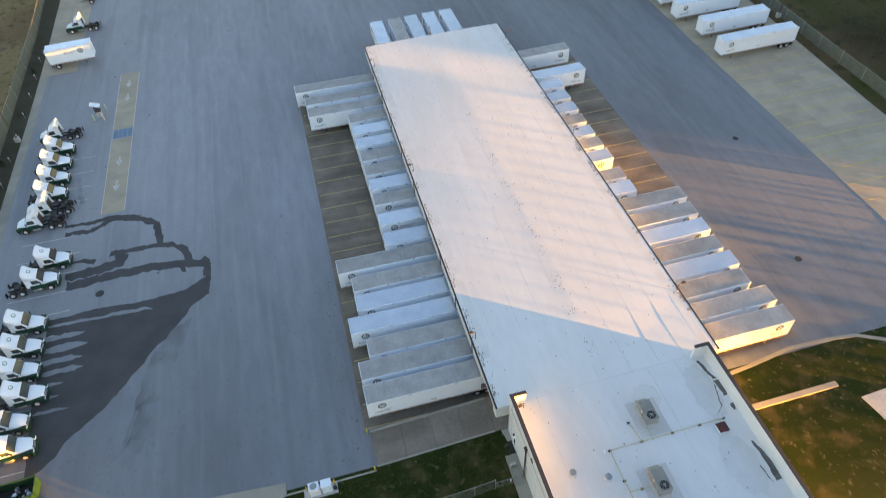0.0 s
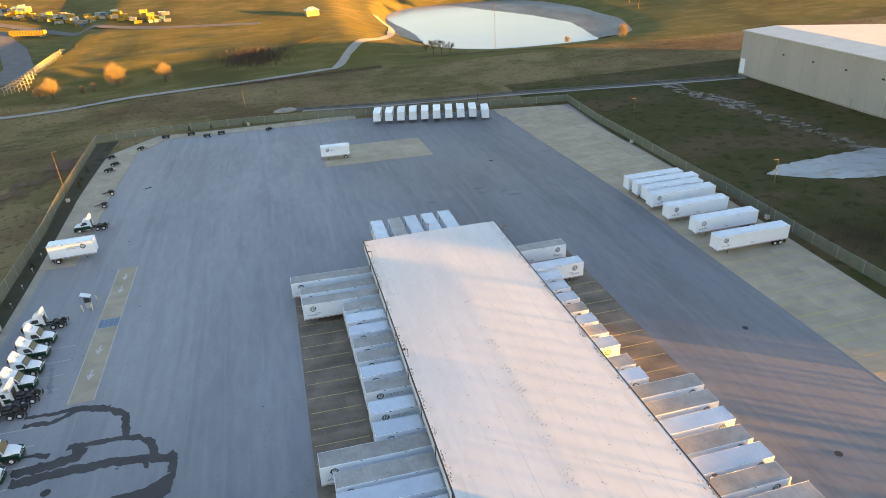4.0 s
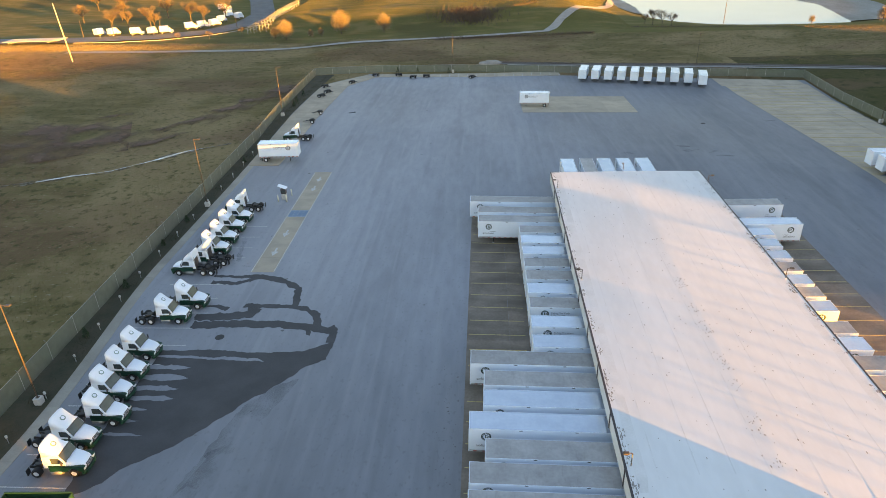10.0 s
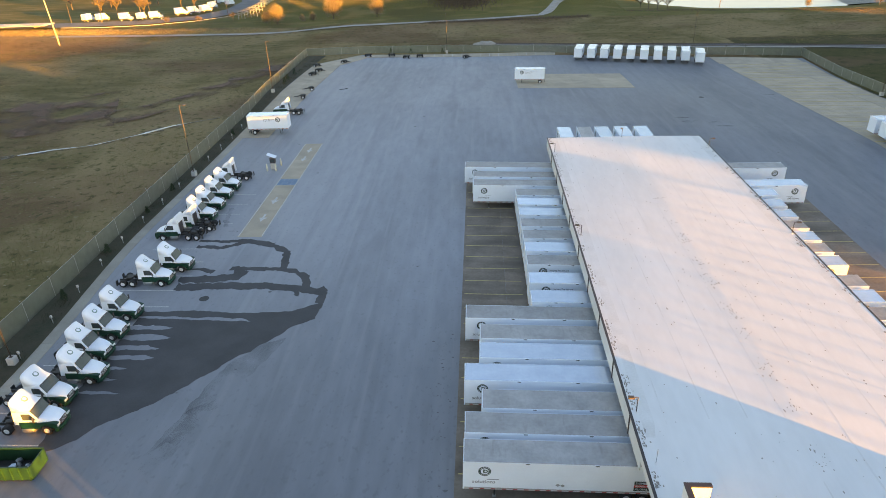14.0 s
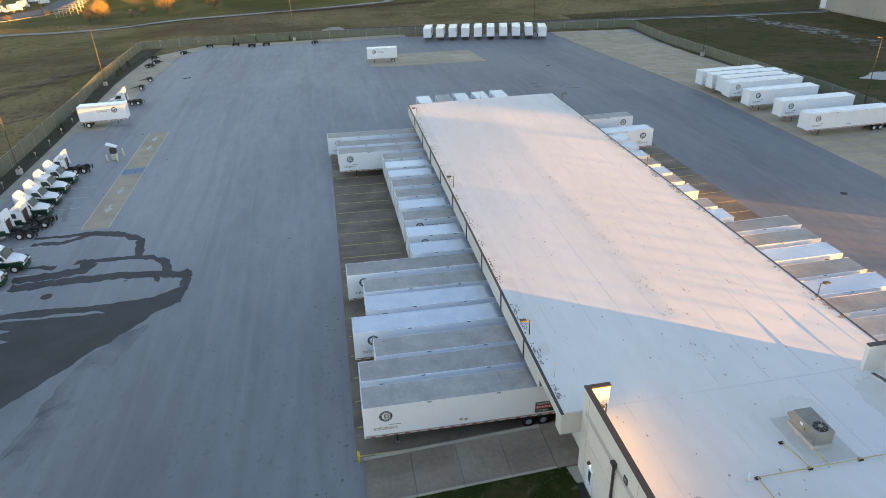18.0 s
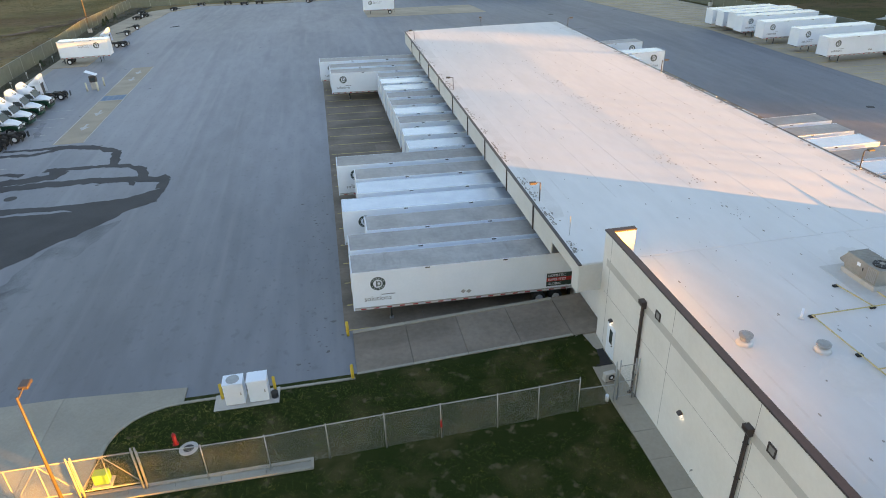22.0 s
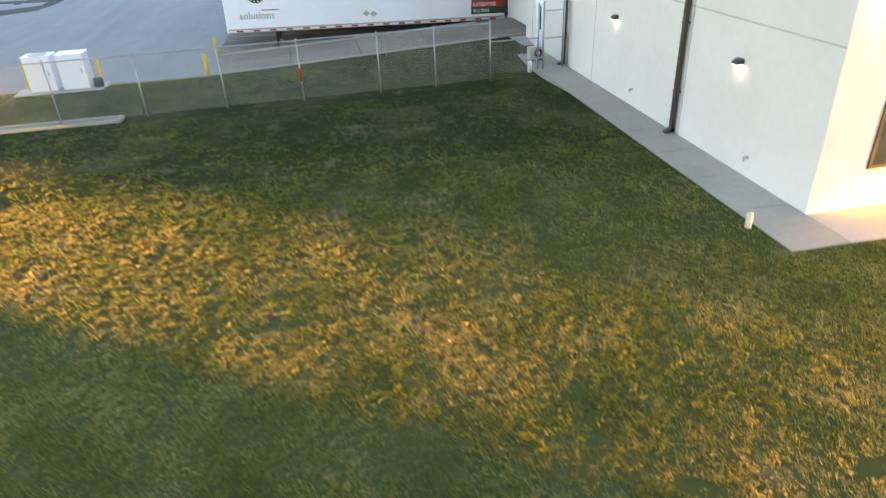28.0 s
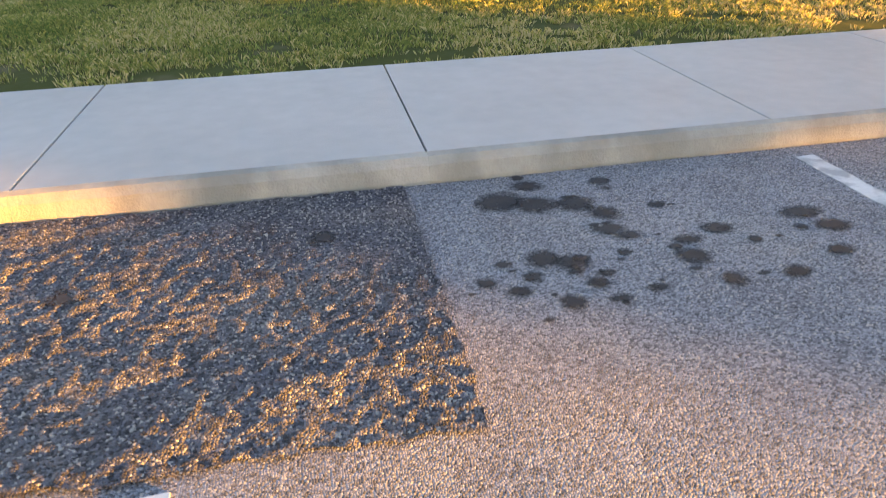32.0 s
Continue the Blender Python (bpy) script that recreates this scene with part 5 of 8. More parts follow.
piece("channel_end", [(-1.39, 26.62), (-1.25, 26.62), (-1.25, 27.38), (-1.39, 27.38)], lambda x, y: front_z(x, y) + 0.1, 0.3, M["concrete"], swale)
bollard(1.1, 38.4, yard_z(1, 38.4), 1.1, 0.1)
bollard(1.15, 33.55, 0.5, 1.1, 0.1)

# two white cabinets on a slab
pad = structure("equipment_pad", slab(B(), [(-6.9, 32.2), (-3.2, 32.2), (-3.2, 33.58), (-6.9, 33.58)], 0.3, 0.73), M["pale"], "pale concrete equipment pad by the kerb", "pad")
for x0, x1, fan in ((-6.2, -5.08, True), (-4.85, -3.74, False)):
    c = thing("utility_cabinet", "white steel utility cabinet on a concrete pad", "cabinet", "utility cabinets", m=pose((x0 + x1) / 2, 32.9, 0.734))
    h = 1.5
    box(bm := B(), -0.55, 0.55, -0.45, 0.45, 0.05, h, 0.02)
    part("body", bm, M["white"], c)
    box(bm := B(), -0.52, 0.52, -0.42, 0.42, 0.0, 0.05)
    part("plinth", bm, M["steel"], c)
    box(bm := B(), -0.58, 0.58, -0.48, 0.48, h, h + 0.05, 0.015)
    lid = part("lid", bm, M["white"], c)
    box(bm := B(), -0.5, 0.5, -0.458, -0.45, 0.12, h - 0.08, 0.003)
    door = part("door", bm, M["white"], c)
    box(bm := B(), 0.36, 0.42, -0.48, -0.458, 0.7, 0.9, 0.005)
    part("handle", bm, M["steel"], door)
    if fan:
        cyl(bm := B(), (0, 0, h + 0.05), (0, 0, h + 0.075), 0.38, seg=20)
        part("fan_guard", bm, M["steel"], lid, "grey round fan guard")
for x in (-6.5, -3.45):
    bollard(x, 33.25, 0.73, 1.05, 0.09)
stump = thing("drum", "small black drum beside the cabinets", "drum", m=pose(-3.45, 32.75, 0.734))
part("barrel", cyl(cyl(B(), (0, 0, 0), (0, 0, 0.34), 0.2, seg=14), (0, 0, 0.34), (0, 0, 0.37), 0.21, 0.19, seg=14), M["black"], stump)
hyd = thing("fire_hydrant", "red fire hydrant in the lawn", "hydrant", m=pose(-8.6, 30.0, front_z(0, 30)))
part("barrel", cyl(cyl(B(), (0, 0, -0.1), (0, 0, 0.62), 0.11, seg=12), (0, 0, 0.62), (0, 0, 0.78), 0.13, 0.05, seg=12), M["red"], hyd)
for s in (-1, 1):
    part("nozzle", cyl(B(), (0, s * 0.1, 0.48), (0, s * 0.22, 0.48), 0.05, seg=8), M["red"], hyd)
part("flange", cyl(B(), (0, 0, 0.0), (0, 0, 0.06), 0.17, seg=12), M["red"], hyd)
ring = thing("manhole", "pale concrete ring with an iron lid in the lawn", "manhole", kind="structure", m=pose(-7.86, 29.5, front_z(0, 29.5)))
part("collar", cyl(B(), (0, 0, -0.2), (0, 0, 0.03), 0.5, seg=20), M["pale"], ring)
part("lid", cyl(B(), (0, 0, 0.03), (0, 0, 0.045), 0.28, seg=18), M["black"], ring)

# near chain-link fence, wire by wire
near = thing("fence_front", "galvanised chain-link fence before the front lawn", "fence", kind="structure")
FX = [(-9.47, 27.25), (-6.48, 27.05), (-3.41, 27.05), (-0.39, 27.2), (2.58, 27.32), (5.55, 27.42), (8.66, 27.5), (10.98, 27.6), (13.35, 27.75)]
post = made(cyl(cyl(B(), (0, 0, -0.2), (0, 0, 2.35), 0.032, seg=8), (0, 0, 2.35), (0, 0, 2.4), 0.04, 0.02, seg=8), "post", M["steel"])
for x, y in FX:
    ob = new("post", post)
    ob.matrix_world = pose(x, y, front_z(x, y))
    ob.parent = near


def wires(bm, a, b, z0, z1, pitch=0.075, r=0.0022):
    """Diagonal wires both ways between two plan points."""
    a, b = Vector((*a, 0)), Vector((*b, 0))
    L, u = (b - a).length, (b - a).normalized()
    nrm = Vector((-u.y, u.x, 0)) * r
    h = z1 - z0
    k = -h
    while k < L:
        for d in (1, -1):
            s0, s1 = max(0.0, k), min(L, k + h)
            if s1 > s0:
                za, zb = (z0 + s0 - k, z0 + s1 - k) if d > 0 else (z1 - (s0 - k), z1 - (s1 - k))
                p, q = a + u * s0 + Vector((0, 0, za)), a + u * s1 + Vector((0, 0, zb))
                up = (q - p).normalized().cross(nrm).normalized() * r
                bm.faces.new([bm.verts.new(c) for c in (p - up + nrm * d, q - up + nrm * d, q + up + nrm * d, p + up + nrm * d)])
        k += pitch
    return bm


for (a, b) in zip(FX, FX[1:]):
    z = front_z(*a)
    tagged(part("mesh", wires(B(), a, b, z + 0.05, z + 2.3), M["wire"], near), kind="stuff")
    part("top_rail", cyl(B(), (*a, z + 2.3), (*b, front_z(*b) + 2.3), 0.025, seg=6), M["steel"], near)
a, b = FX[-1], (15.45, 27.72)
tagged(part("mesh", wires(B(), a, b, 0.95, 2.25), M["wire"], near), kind="stuff")
part("top_rail", cyl(B(), (*a, 2.28), (*b, 2.28), 0.025, seg=6), M["steel"], near)
box(bm := B(), 5.5, 5.6, 27.36, 27.375, front_z(5, 27.4) + 0.75, front_z(5, 27.4) + 1.25)
part("marker_plate", bm, M["red"], near, "small red plate wired to a post")
wick = thing("gate_walk", "narrow chain-link gate across the office walk", "gate", kind="structure")
for x, h in ((15.5, 2.7), (15.72, 2.75), (16.62, 2.75), (16.82, 2.7)):
    part("post", cyl(B(), (x, 27.95, 0.93), (x, 27.95, 0.93 + h), 0.04, seg=8), M["steel"], wick)
for z in (1.15, 2.2, 3.3):
    part("rail", cyl(B(), (15.72, 27.95, z), (16.62, 27.95, z), 0.022, seg=6), M["steel"], wick)
tagged(part("mesh", wires(B(), (15.72, 27.95), (16.62, 27.95), 1.15, 3.3), M["wire"], wick), kind="stuff")

gate = thing("sliding_gate", "pale steel sliding gate with diagonal braces and mesh", "gate", kind="structure")
M["galv_pale"] = mat("pale_galvanised", (0.36, 0.35, 0.31), (0.29, 0.28, 0.25), 0.55, 0.1, scale=3)
for x in (-12.62, -12.42, -9.66, -9.48):
    part("guide_post", cyl(B(), (x, 27.16, 0.7), (x, 27.16, 3.45), 0.05, seg=8), M["galv_pale"], gate)
gz0, gz1 = front_z(0, 27.4) + 0.18, front_z(0, 27.4) + 2.25
for z in (gz0, gz1):
    part("rail", cyl(B(), (-23.0, 27.42, z), (-9.7, 27.42, z), 0.035, seg=8), M["galv_pale"], gate)
xs = row_of(9, -23.0, -9.7)
for i, (a, b) in enumerate(zip(xs, xs[1:])):
    part("upright", cyl(B(), (a, 27.42, gz0), (a, 27.42, gz1), 0.025, seg=6), M["galv_pale"], gate)
    part("brace", cyl(B(), (a, 27.42, gz0 if i % 2 else gz1), (b, 27.42, gz1 if i % 2 else gz0), 0.022, seg=6), M["galv_pale"], gate)
    tagged(part("mesh", wires(B(), (a, 27.44), (b, 27.44), gz0, gz1), M["wire"], gate), kind="stuff")
M["lime"] = mat("lime_paint", (0.26, 0.50, 0.03), (0.22, 0.42, 0.03), 0.5, scale=3)
opr = thing("gate_operator", "lime green gate operator box behind the gate", "gate motor", m=pose(-11.75, 27.95, front_z(0, 28)))
box(bm := B(), -0.36, 0.36, -0.26, 0.26, 0.12, 0.78, 0.04)
part("housing", bm, M["lime"], opr)
box(bm := B(), -0.48, 0.48, -0.35, 0.35, 0.0, 0.12, 0.01)
part("base", bm, M["pale"], opr)

# open green roll-off container
skip = thing("roll_off_container", "green open-top waste container with scrap inside", "dumpster", m=pose(-39.2, 41.9, yard_z(-39, 41.9) + 0.01, 0, 0, 2))
M["skip"] = mat("container_green", (0.014, 0.060, 0.020), (0.012, 0.042, 0.014), 0.5, scale=2, fine=9)
for y0, y1 in ((-1.2, -1.12), (1.12, 1.2)):
    box(bm := B(), -3.3, 3.3, y0, y1, 0.2, 1.6)
    side = part("side", bm, M["skip"], skip)
    for k in range(9):
        x = -3.1 + k * 0.775
        box(bm := B(), x - 0.05, x + 0.05, *((y0 - 0.08, y0) if y0 < 0 else (y1, y1 + 0.08)), 0.2, 1.56)
        part("rib", bm, M["skip"], side)
    box(bm := B(), -3.32, 3.32, y0 - 0.05, y1 + 0.05, 1.6, 1.7, 0.02)
    part("top_rail", bm, M["skip"], skip)
for x0, x1 in ((-3.3, -3.22), (3.22, 3.3)):
    box(bm := B(), x0, x1, -1.119, 1.119, 0.2, 1.6)
    part("end", bm, M["skip"], skip)
box(bm := B(), -3.2, 3.2, -1.1, 1.1, 0.15, 0.24)
part("floor", bm, M["black"], skip)
for s in (-1, 1):
    part("roller", cyl(B(), (2.7, s * 0.7, 0.12), (2.7, s * 0.95, 0.12), 0.12, seg=10), M["black"], skip)
rng = random.Random(9)
for k in range(14):
    x, y, r = rng.uniform(0.5, 3.0), rng.uniform(-0.9, 0.9), rng.uniform(0.15, 0.35)
    bm = bmesh.ops.create_icosphere(tmp := B(), subdivisions=1, radius=r) and tmp
    for v in bm.verts:
        v.co *= rng.uniform(0.7, 1.2)
    ob = tagged(new("scrap_bag", made(bm, "scrap_bag", M["steel"] if k % 3 else M["white"])), "crumpled scrap bag in the container", "rubbish", "scrap in the container")
    ob.matrix_world = skip.matrix_world @ Matrix.Translation((x, y, 0.24 + r * 0.8))

# ---- office wall details ----
wall = thing("wall_office_trim", "grey band, joints and fittings on the office wall", "trim", kind="structure")
box(bm := B(), O0 - 0.006, O0, OY, 33.38, 6.49, 6.98)
part("band", bm, M["wall_band"], wall, "grey painted band")
for y in (18.66, 25.45, 31.0 + 1.9):
    box(bm := B(), O0 - 0.004, O0 + 0.002, y - 0.012, y + 0.012, 0.92, OT)
    part("joint", bm, M["soffit"], wall)
box(bm := B(), O0 - 0.0035, O0 + 0.002, OY, 33.38, 4.69, 4.71)
part("joint", bm, M["soffit"], wall)
for y in (18.88, 28.36):
    dp = thing("downpipe", "dark square downpipe with a collector head", "downpipe", "office downpipes", m=pose(O0, y, 0))
    box(bm := B(), -0.17, -0.04, -0.075, 0.075, 0.95, 6.85, 0.01)
    part("pipe", bm, M["trim"], dp)
    part("collector_head", prism(B(), [(-0.3, 7.18), (-0.3, 6.95), (-0.18, 6.75), (-0.004, 6.75), (-0.004, 7.18)], -0.2, 0.2), M["trim"], dp)
    for z in (2.2, 4.2, 6.2):
        box(bm := B(), -0.18, -0.006, -0.1, 0.1, z, z + 0.05)
        part("strap", bm, M["trim"], dp)
    part("shoe", prism(B(), [(-0.17, 1.1), (-0.04, 1.1), (-0.04, 0.95), (-0.35, 0.93), (-0.35, 0.99)], -0.075, 0.075), M["trim"], dp)
for y in (17.55, 26.9):
    sc = thing("scupper", "square overflow scupper with a dark frame", "scupper", "scuppers", m=pose(O0, y, 7.15))
    for a, b, c_, d_ in ((-0.24, 0.24, 0.18, 0.24), (-0.24, 0.24, -0.24, -0.18), (-0.24, -0.18, -0.18, 0.18), (0.18, 0.24, -0.18, 0.18)):
        box(bm := B(), -0.06, -0.004, a, b, c_, d_)
        part("frame_side", bm, M["trim"], sc)
    box(bm := B(), -0.03, -0.008, -0.18, 0.18, -0.18, 0.18)
    part("throat", bm, M["soffit"], sc)
door = thing("door_1", "white steel door with a dark narrow window", "door", kind="structure", m=pose(O0, 31.8, 0.93))
box(bm := B(), -0.03, -0.004, -0.55, 0.55, 0, 2.2)
part("frame", bm, M["white"], door)
box(bm := B(), -0.06, -0.03, -0.47, 0.47, 0.02, 2.12, 0.005)
leaf = part("leaf", bm, M["white"], door)
box(bm := B(), -0.068, -0.06, -0.3, 0.1, 1.0, 1.95)
part("window", bm, M["glass"], leaf)
part("handle", cyl(B(), (-0.14, -0.38, 0.98), (-0.06, -0.38, 0.98), 0.03, seg=8), M["black"], leaf)
lit = bpy.data.materials.new("lamp_glow")
lit.use_nodes = True
lit.node_tree.nodes["Principled BSDF"].inputs["Emission Color"].default_value = (1.0, 0.86, 0.62, 1)
lit.node_tree.nodes["Principled BSDF"].inputs["Emission Strength"].default_value = 2.0
for y, z in ((16.15, 3.68), (23.57, 3.62), (31.9, 3.45)):
    wl = thing("wall_light", "small dark wall light, glowing downwards", "wall light", "office wall lights", m=pose(O0, y, z))
    part("housing", prism(B(), [(-0.004, 0.11), (-0.1, 0.11), (-0.22, 0.02), (-0.22, -0.04), (-0.004, -0.04)], -0.13, 0.13, 0.012), M["trim"], wl)
    box(bm := B(), -0.2, -0.03, -0.1, 0.1, -0.058, -0.042)
    part("lens", bm, lit, wl, "glowing lens")
for y, z in ((15.2, 1.45), (21.9, 1.5)):
    tap = thing("wall_tap", "small metal hose tap on the wall", "tap", m=pose(O0, y, z))
    part("spout", cyl(cyl(B(), (0, 0, 0), (-0.12, 0, 0), 0.035, seg=6), (-0.12, 0, 0), (-0.12, 0, -0.1), 0.025, seg=6), M["steel"], tap)
mt = thing("door_mat", "black rubber door mat on the walk", "mat", m=pose(16.3, 31.75, 0.927))
box(bm := B(), -0.5, 0.5, -0.8, 0.8, 0.0, 0.02, 0.005)
part("pad", bm, M["tyre"], mt)
ac = thing("condenser", "small pale outdoor condenser unit on the walk", "condenser", m=pose(15.95, 29.6, 0.927, 0, 0, 8))
box(bm := B(), -0.35, 0.35, -0.17, 0.17, 0.05, 0.6, 0.02)
cb = part("case", bm, M["pale"], ac)
part("fan_ring", cyl(B(), (0.05, -0.185, 0.33), (0.05, -0.165, 0.33), 0.2, seg=16), M["black"], cb)
part("fan_hub", cyl(B(), (0.05, -0.2, 0.33), (0.05, -0.186, 0.33), 0.09, seg=12), M["white"], cb)
for s in (-0.25, 0.25):
    box(bm := B(), s - 0.04, s + 0.04, -0.18, 0.18, 0.0, 0.05)
    part("foot", bm, M["black"], ac)
ped = thing("utility_stub", "short white plastic utility stub in the grass", "post", m=pose(15.2, 28.1, 0.9))
part("pipe", cyl(B(), (0, 0, -0.1), (0, 0, 0.35), 0.1, seg=10), M["white"], ped)
wb = thing("bollard_light", "low cream post at the corner of the walk", "post", m=pose(15.3, 12.62, 0.9))
part("pipe", cyl(cyl(B(), (0, 0, -0.1), (0, 0, 0.34), 0.075, seg=12), (0, 0, 0.34), (0, 0, 0.37), 0.07, 0.03, seg=12), M["cream"], wb)
for k in range(5):
    x = 18.2 + k * 4.4
    wdw = thing(f"window_{k + 1}", "dark tinted office window in a bronze frame", "window", kind="structure", m=pose(x, OY, 1.9))
    for a, b, c_, d_ in ((0, 2.4, 0, 0.08), (0, 2.4, 1.52, 1.6), (0, 0.08, 0.08, 1.52), (2.32, 2.4, 0.08, 1.52), (1.16, 1.24, 0.08, 1.52)):
        box(bm := B(), a, b, -0.05, -0.004, c_, d_)
        part("frame_bar", bm, M["pole"], wdw)
    for a in (0.08, 1.24):
        box(bm := B(), a, a + 1.08, -0.03, -0.004, 0.08, 1.52)
        part("pane", bm, M["glass"], wdw)

# ---- on the roof ----
M["seam"] = mat("roof_seam", (0.76, 0.755, 0.745), (0.64, 0.63, 0.61), 0.55, scale=0.5, fine=5, spread=0.6)
M["pad"] = mat("roof_pad", (0.63, 0.62, 0.60), (0.55, 0.54, 0.52), 0.7, scale=0.5, fine=4)
M["rtu"] = mat("rtu_paint", (0.33, 0.32, 0.285), (0.26, 0.25, 0.225), 0.5, scale=1, fine=8)
M["gas"] = mat("gas_pipe", (0.60, 0.50, 0.22), (0.52, 0.42, 0.18), 0.6, scale=3)
for x in (18.05, 21.55, 24.6, 27.6, 31.5, 35.0, 38.1):
    for y0, y1 in ((34.2, 43.0), (43.0, 61.0), (61.02, 88.0), (88.02, 115.0)):
        part("seam", slab(B(), [(x - 0.06, y0), (x + 0.06, y0), (x + 0.06, y1), (x - 0.06, y1)], ZR, lambda x, y: roof_z(x, y) + 0.002), M["seam"], dock_roof)
for x in (20.1, 23.1, 26.1, 29.5, 33.3, 36.6):
    part("seam", slab(B(), [(x - 0.06, 13.2), (x + 0.06, 13.2), (x + 0.06, 33.9), (x - 0.06, 33.9)], ZR, ZR + 0.002), M["seam"], dock_roof)
part("expansion_joint", slab(B(), [(17.3, 34.0), (40.0, 34.0), (40.0, 34.16), (17.3, 34.16)], ZR, ZR + 0.02), M["roof"], dock_roof)
for x in (16.6, 41.2):
    for y0, y1 in ((34.2, 43.0), (43.0, 115.0)):
        part("edge_strip", slab(B(), [(x - 0.5, y0), (x + 0.5, y0), (x + 0.5, y1), (x - 0.5, y1)], ZR, lambda x, y: roof_z(x, y) + 0.0012), M["seam"], dock_roof)
M["grit"] = mat("roof_grit", (0.20, 0.18, 0.16), (0.40, 0.37, 0.33), 0.9, scale=5)
rng = random.Random(21)
bm = B()
for k in range(2100):
    u = rng.random()
    if u < 0.45:
        x, y, r = X0 + 0.25 + abs(rng.gauss(0, 0.22)), 34 + 81 * rng.random() ** 1.6, rng.uniform(0.02, 0.085)
        if noise.noise((1, y * 0.25, 0)) < -0.05:
            continue
    elif u < 0.6:
        x, y, r = X1 - 0.25 - abs(rng.gauss(0, 0.3)), rng.uniform(35, 114), rng.uniform(0.04, 0.14)
        if noise.noise((7, y * 0.2, 0)) < 0.0:
            continue
    elif u < 0.8:
        x, y, r = 28.3 + rng.gauss(0, 0.35) + (0.5 if rng.random() < 0.3 else 0), rng.uniform(35, 88), rng.uniform(0.02, 0.07)
        if noise.noise((3, y * 0.3, 0)) < 0.05:
            continue
    else:
        x, y, r = rng.uniform(17, 40.5), rng.uniform(14, 114), rng.uniform(0.02, 0.07)
    a0 = rng.uniform(0, 6)
    q = rng.uniform(1.0, 3.0)
    bm.faces.new([bm.verts.new((x + r * math.cos(a0 + a * math.tau / 6) * rng.uniform(0.6, 1.2), y + q * r * math.sin(a0 + a * math.tau / 6) * rng.uniform(0.6, 1.2), roof_z(x, y) + 0.016)) for a in range(6)])
tagged(new("roof_grit", made(bm, "roof_grit", M["grit"])), "scattered leaves and grit on the white roof", "debris", kind="stuff")
puddles = thing("roof_stains", "black dried puddle marks along the parapet", "stain", kind="structure")
M["crust"] = mat("dried_puddle", (0.055, 0.05, 0.046), (0.2, 0.19, 0.17), 0.8, scale=1.5, fine=6, spread=0.9)
M["ponding"] = mat("ponding_mark", (0.72, 0.71, 0.69), (0.66, 0.65, 0.63), 0.5, scale=0.8, fine=4)
for pts, w0, w1, m_ in (([(39.1, 33.2), (39.3, 31.8), (39.7, 30.6)], 0.5, 0.9, "crust"), ([(39.75, 30.4), (39.85, 29.0), (39.7, 28.4)], 1.4, 0.9, "crust"), ([(39.8, 27.4), (39.7, 26.6)], 0.9, 0.5, "crust"),
                        ([(39.4, 23.0), (39.6, 21.6), (39.75, 20.0), (39.6, 18.6)], 0.5, 1.3, "crust"), ([(37.6, 26.6), (38.6, 27.4), (39.3, 30)], 0.2, 0.15, "crust"), ([(38.6, 20.4), (38.9, 18.6)], 0.25, 0.2, "crust")):
    poly = [(x - w * 0.25, y) for (x, y), w in zip(pts, [w0, (w0 + w1) / 2, w1, w1])] + [(x + w * 0.25, y) for (x, y), w in list(zip(pts, [w0, (w0 + w1) / 2, w1, w1]))[::-1]]
    rng = random.Random(int(pts[0][1] * 10))
    part("mark", slab(B(), ragged(poly, 0.25, 0.12), ZR - 0.02, ZR + 0.014), M[m_], puddles)
for cx, cy, rx, ry in ((37.8, 29.5, 1.6, 3.6), (37.2, 21.0, 1.9, 3.4), (24.0, 21.2, 1.8, 1.6), (31.6, 30.6, 1.6, 1.6)):
    rng = random.Random(int(cx * 7))
    part("ponding_mark", slab(B(), [(cx + rx * math.cos(a * math.tau / 40) * rng.uniform(0.85, 1.1), cy + ry * math.sin(a * math.tau / 40) * rng.uniform(0.85, 1.1)) for a in range(40)], ZR - 0.02, ZR + 0.0045), M["ponding"], puddles)


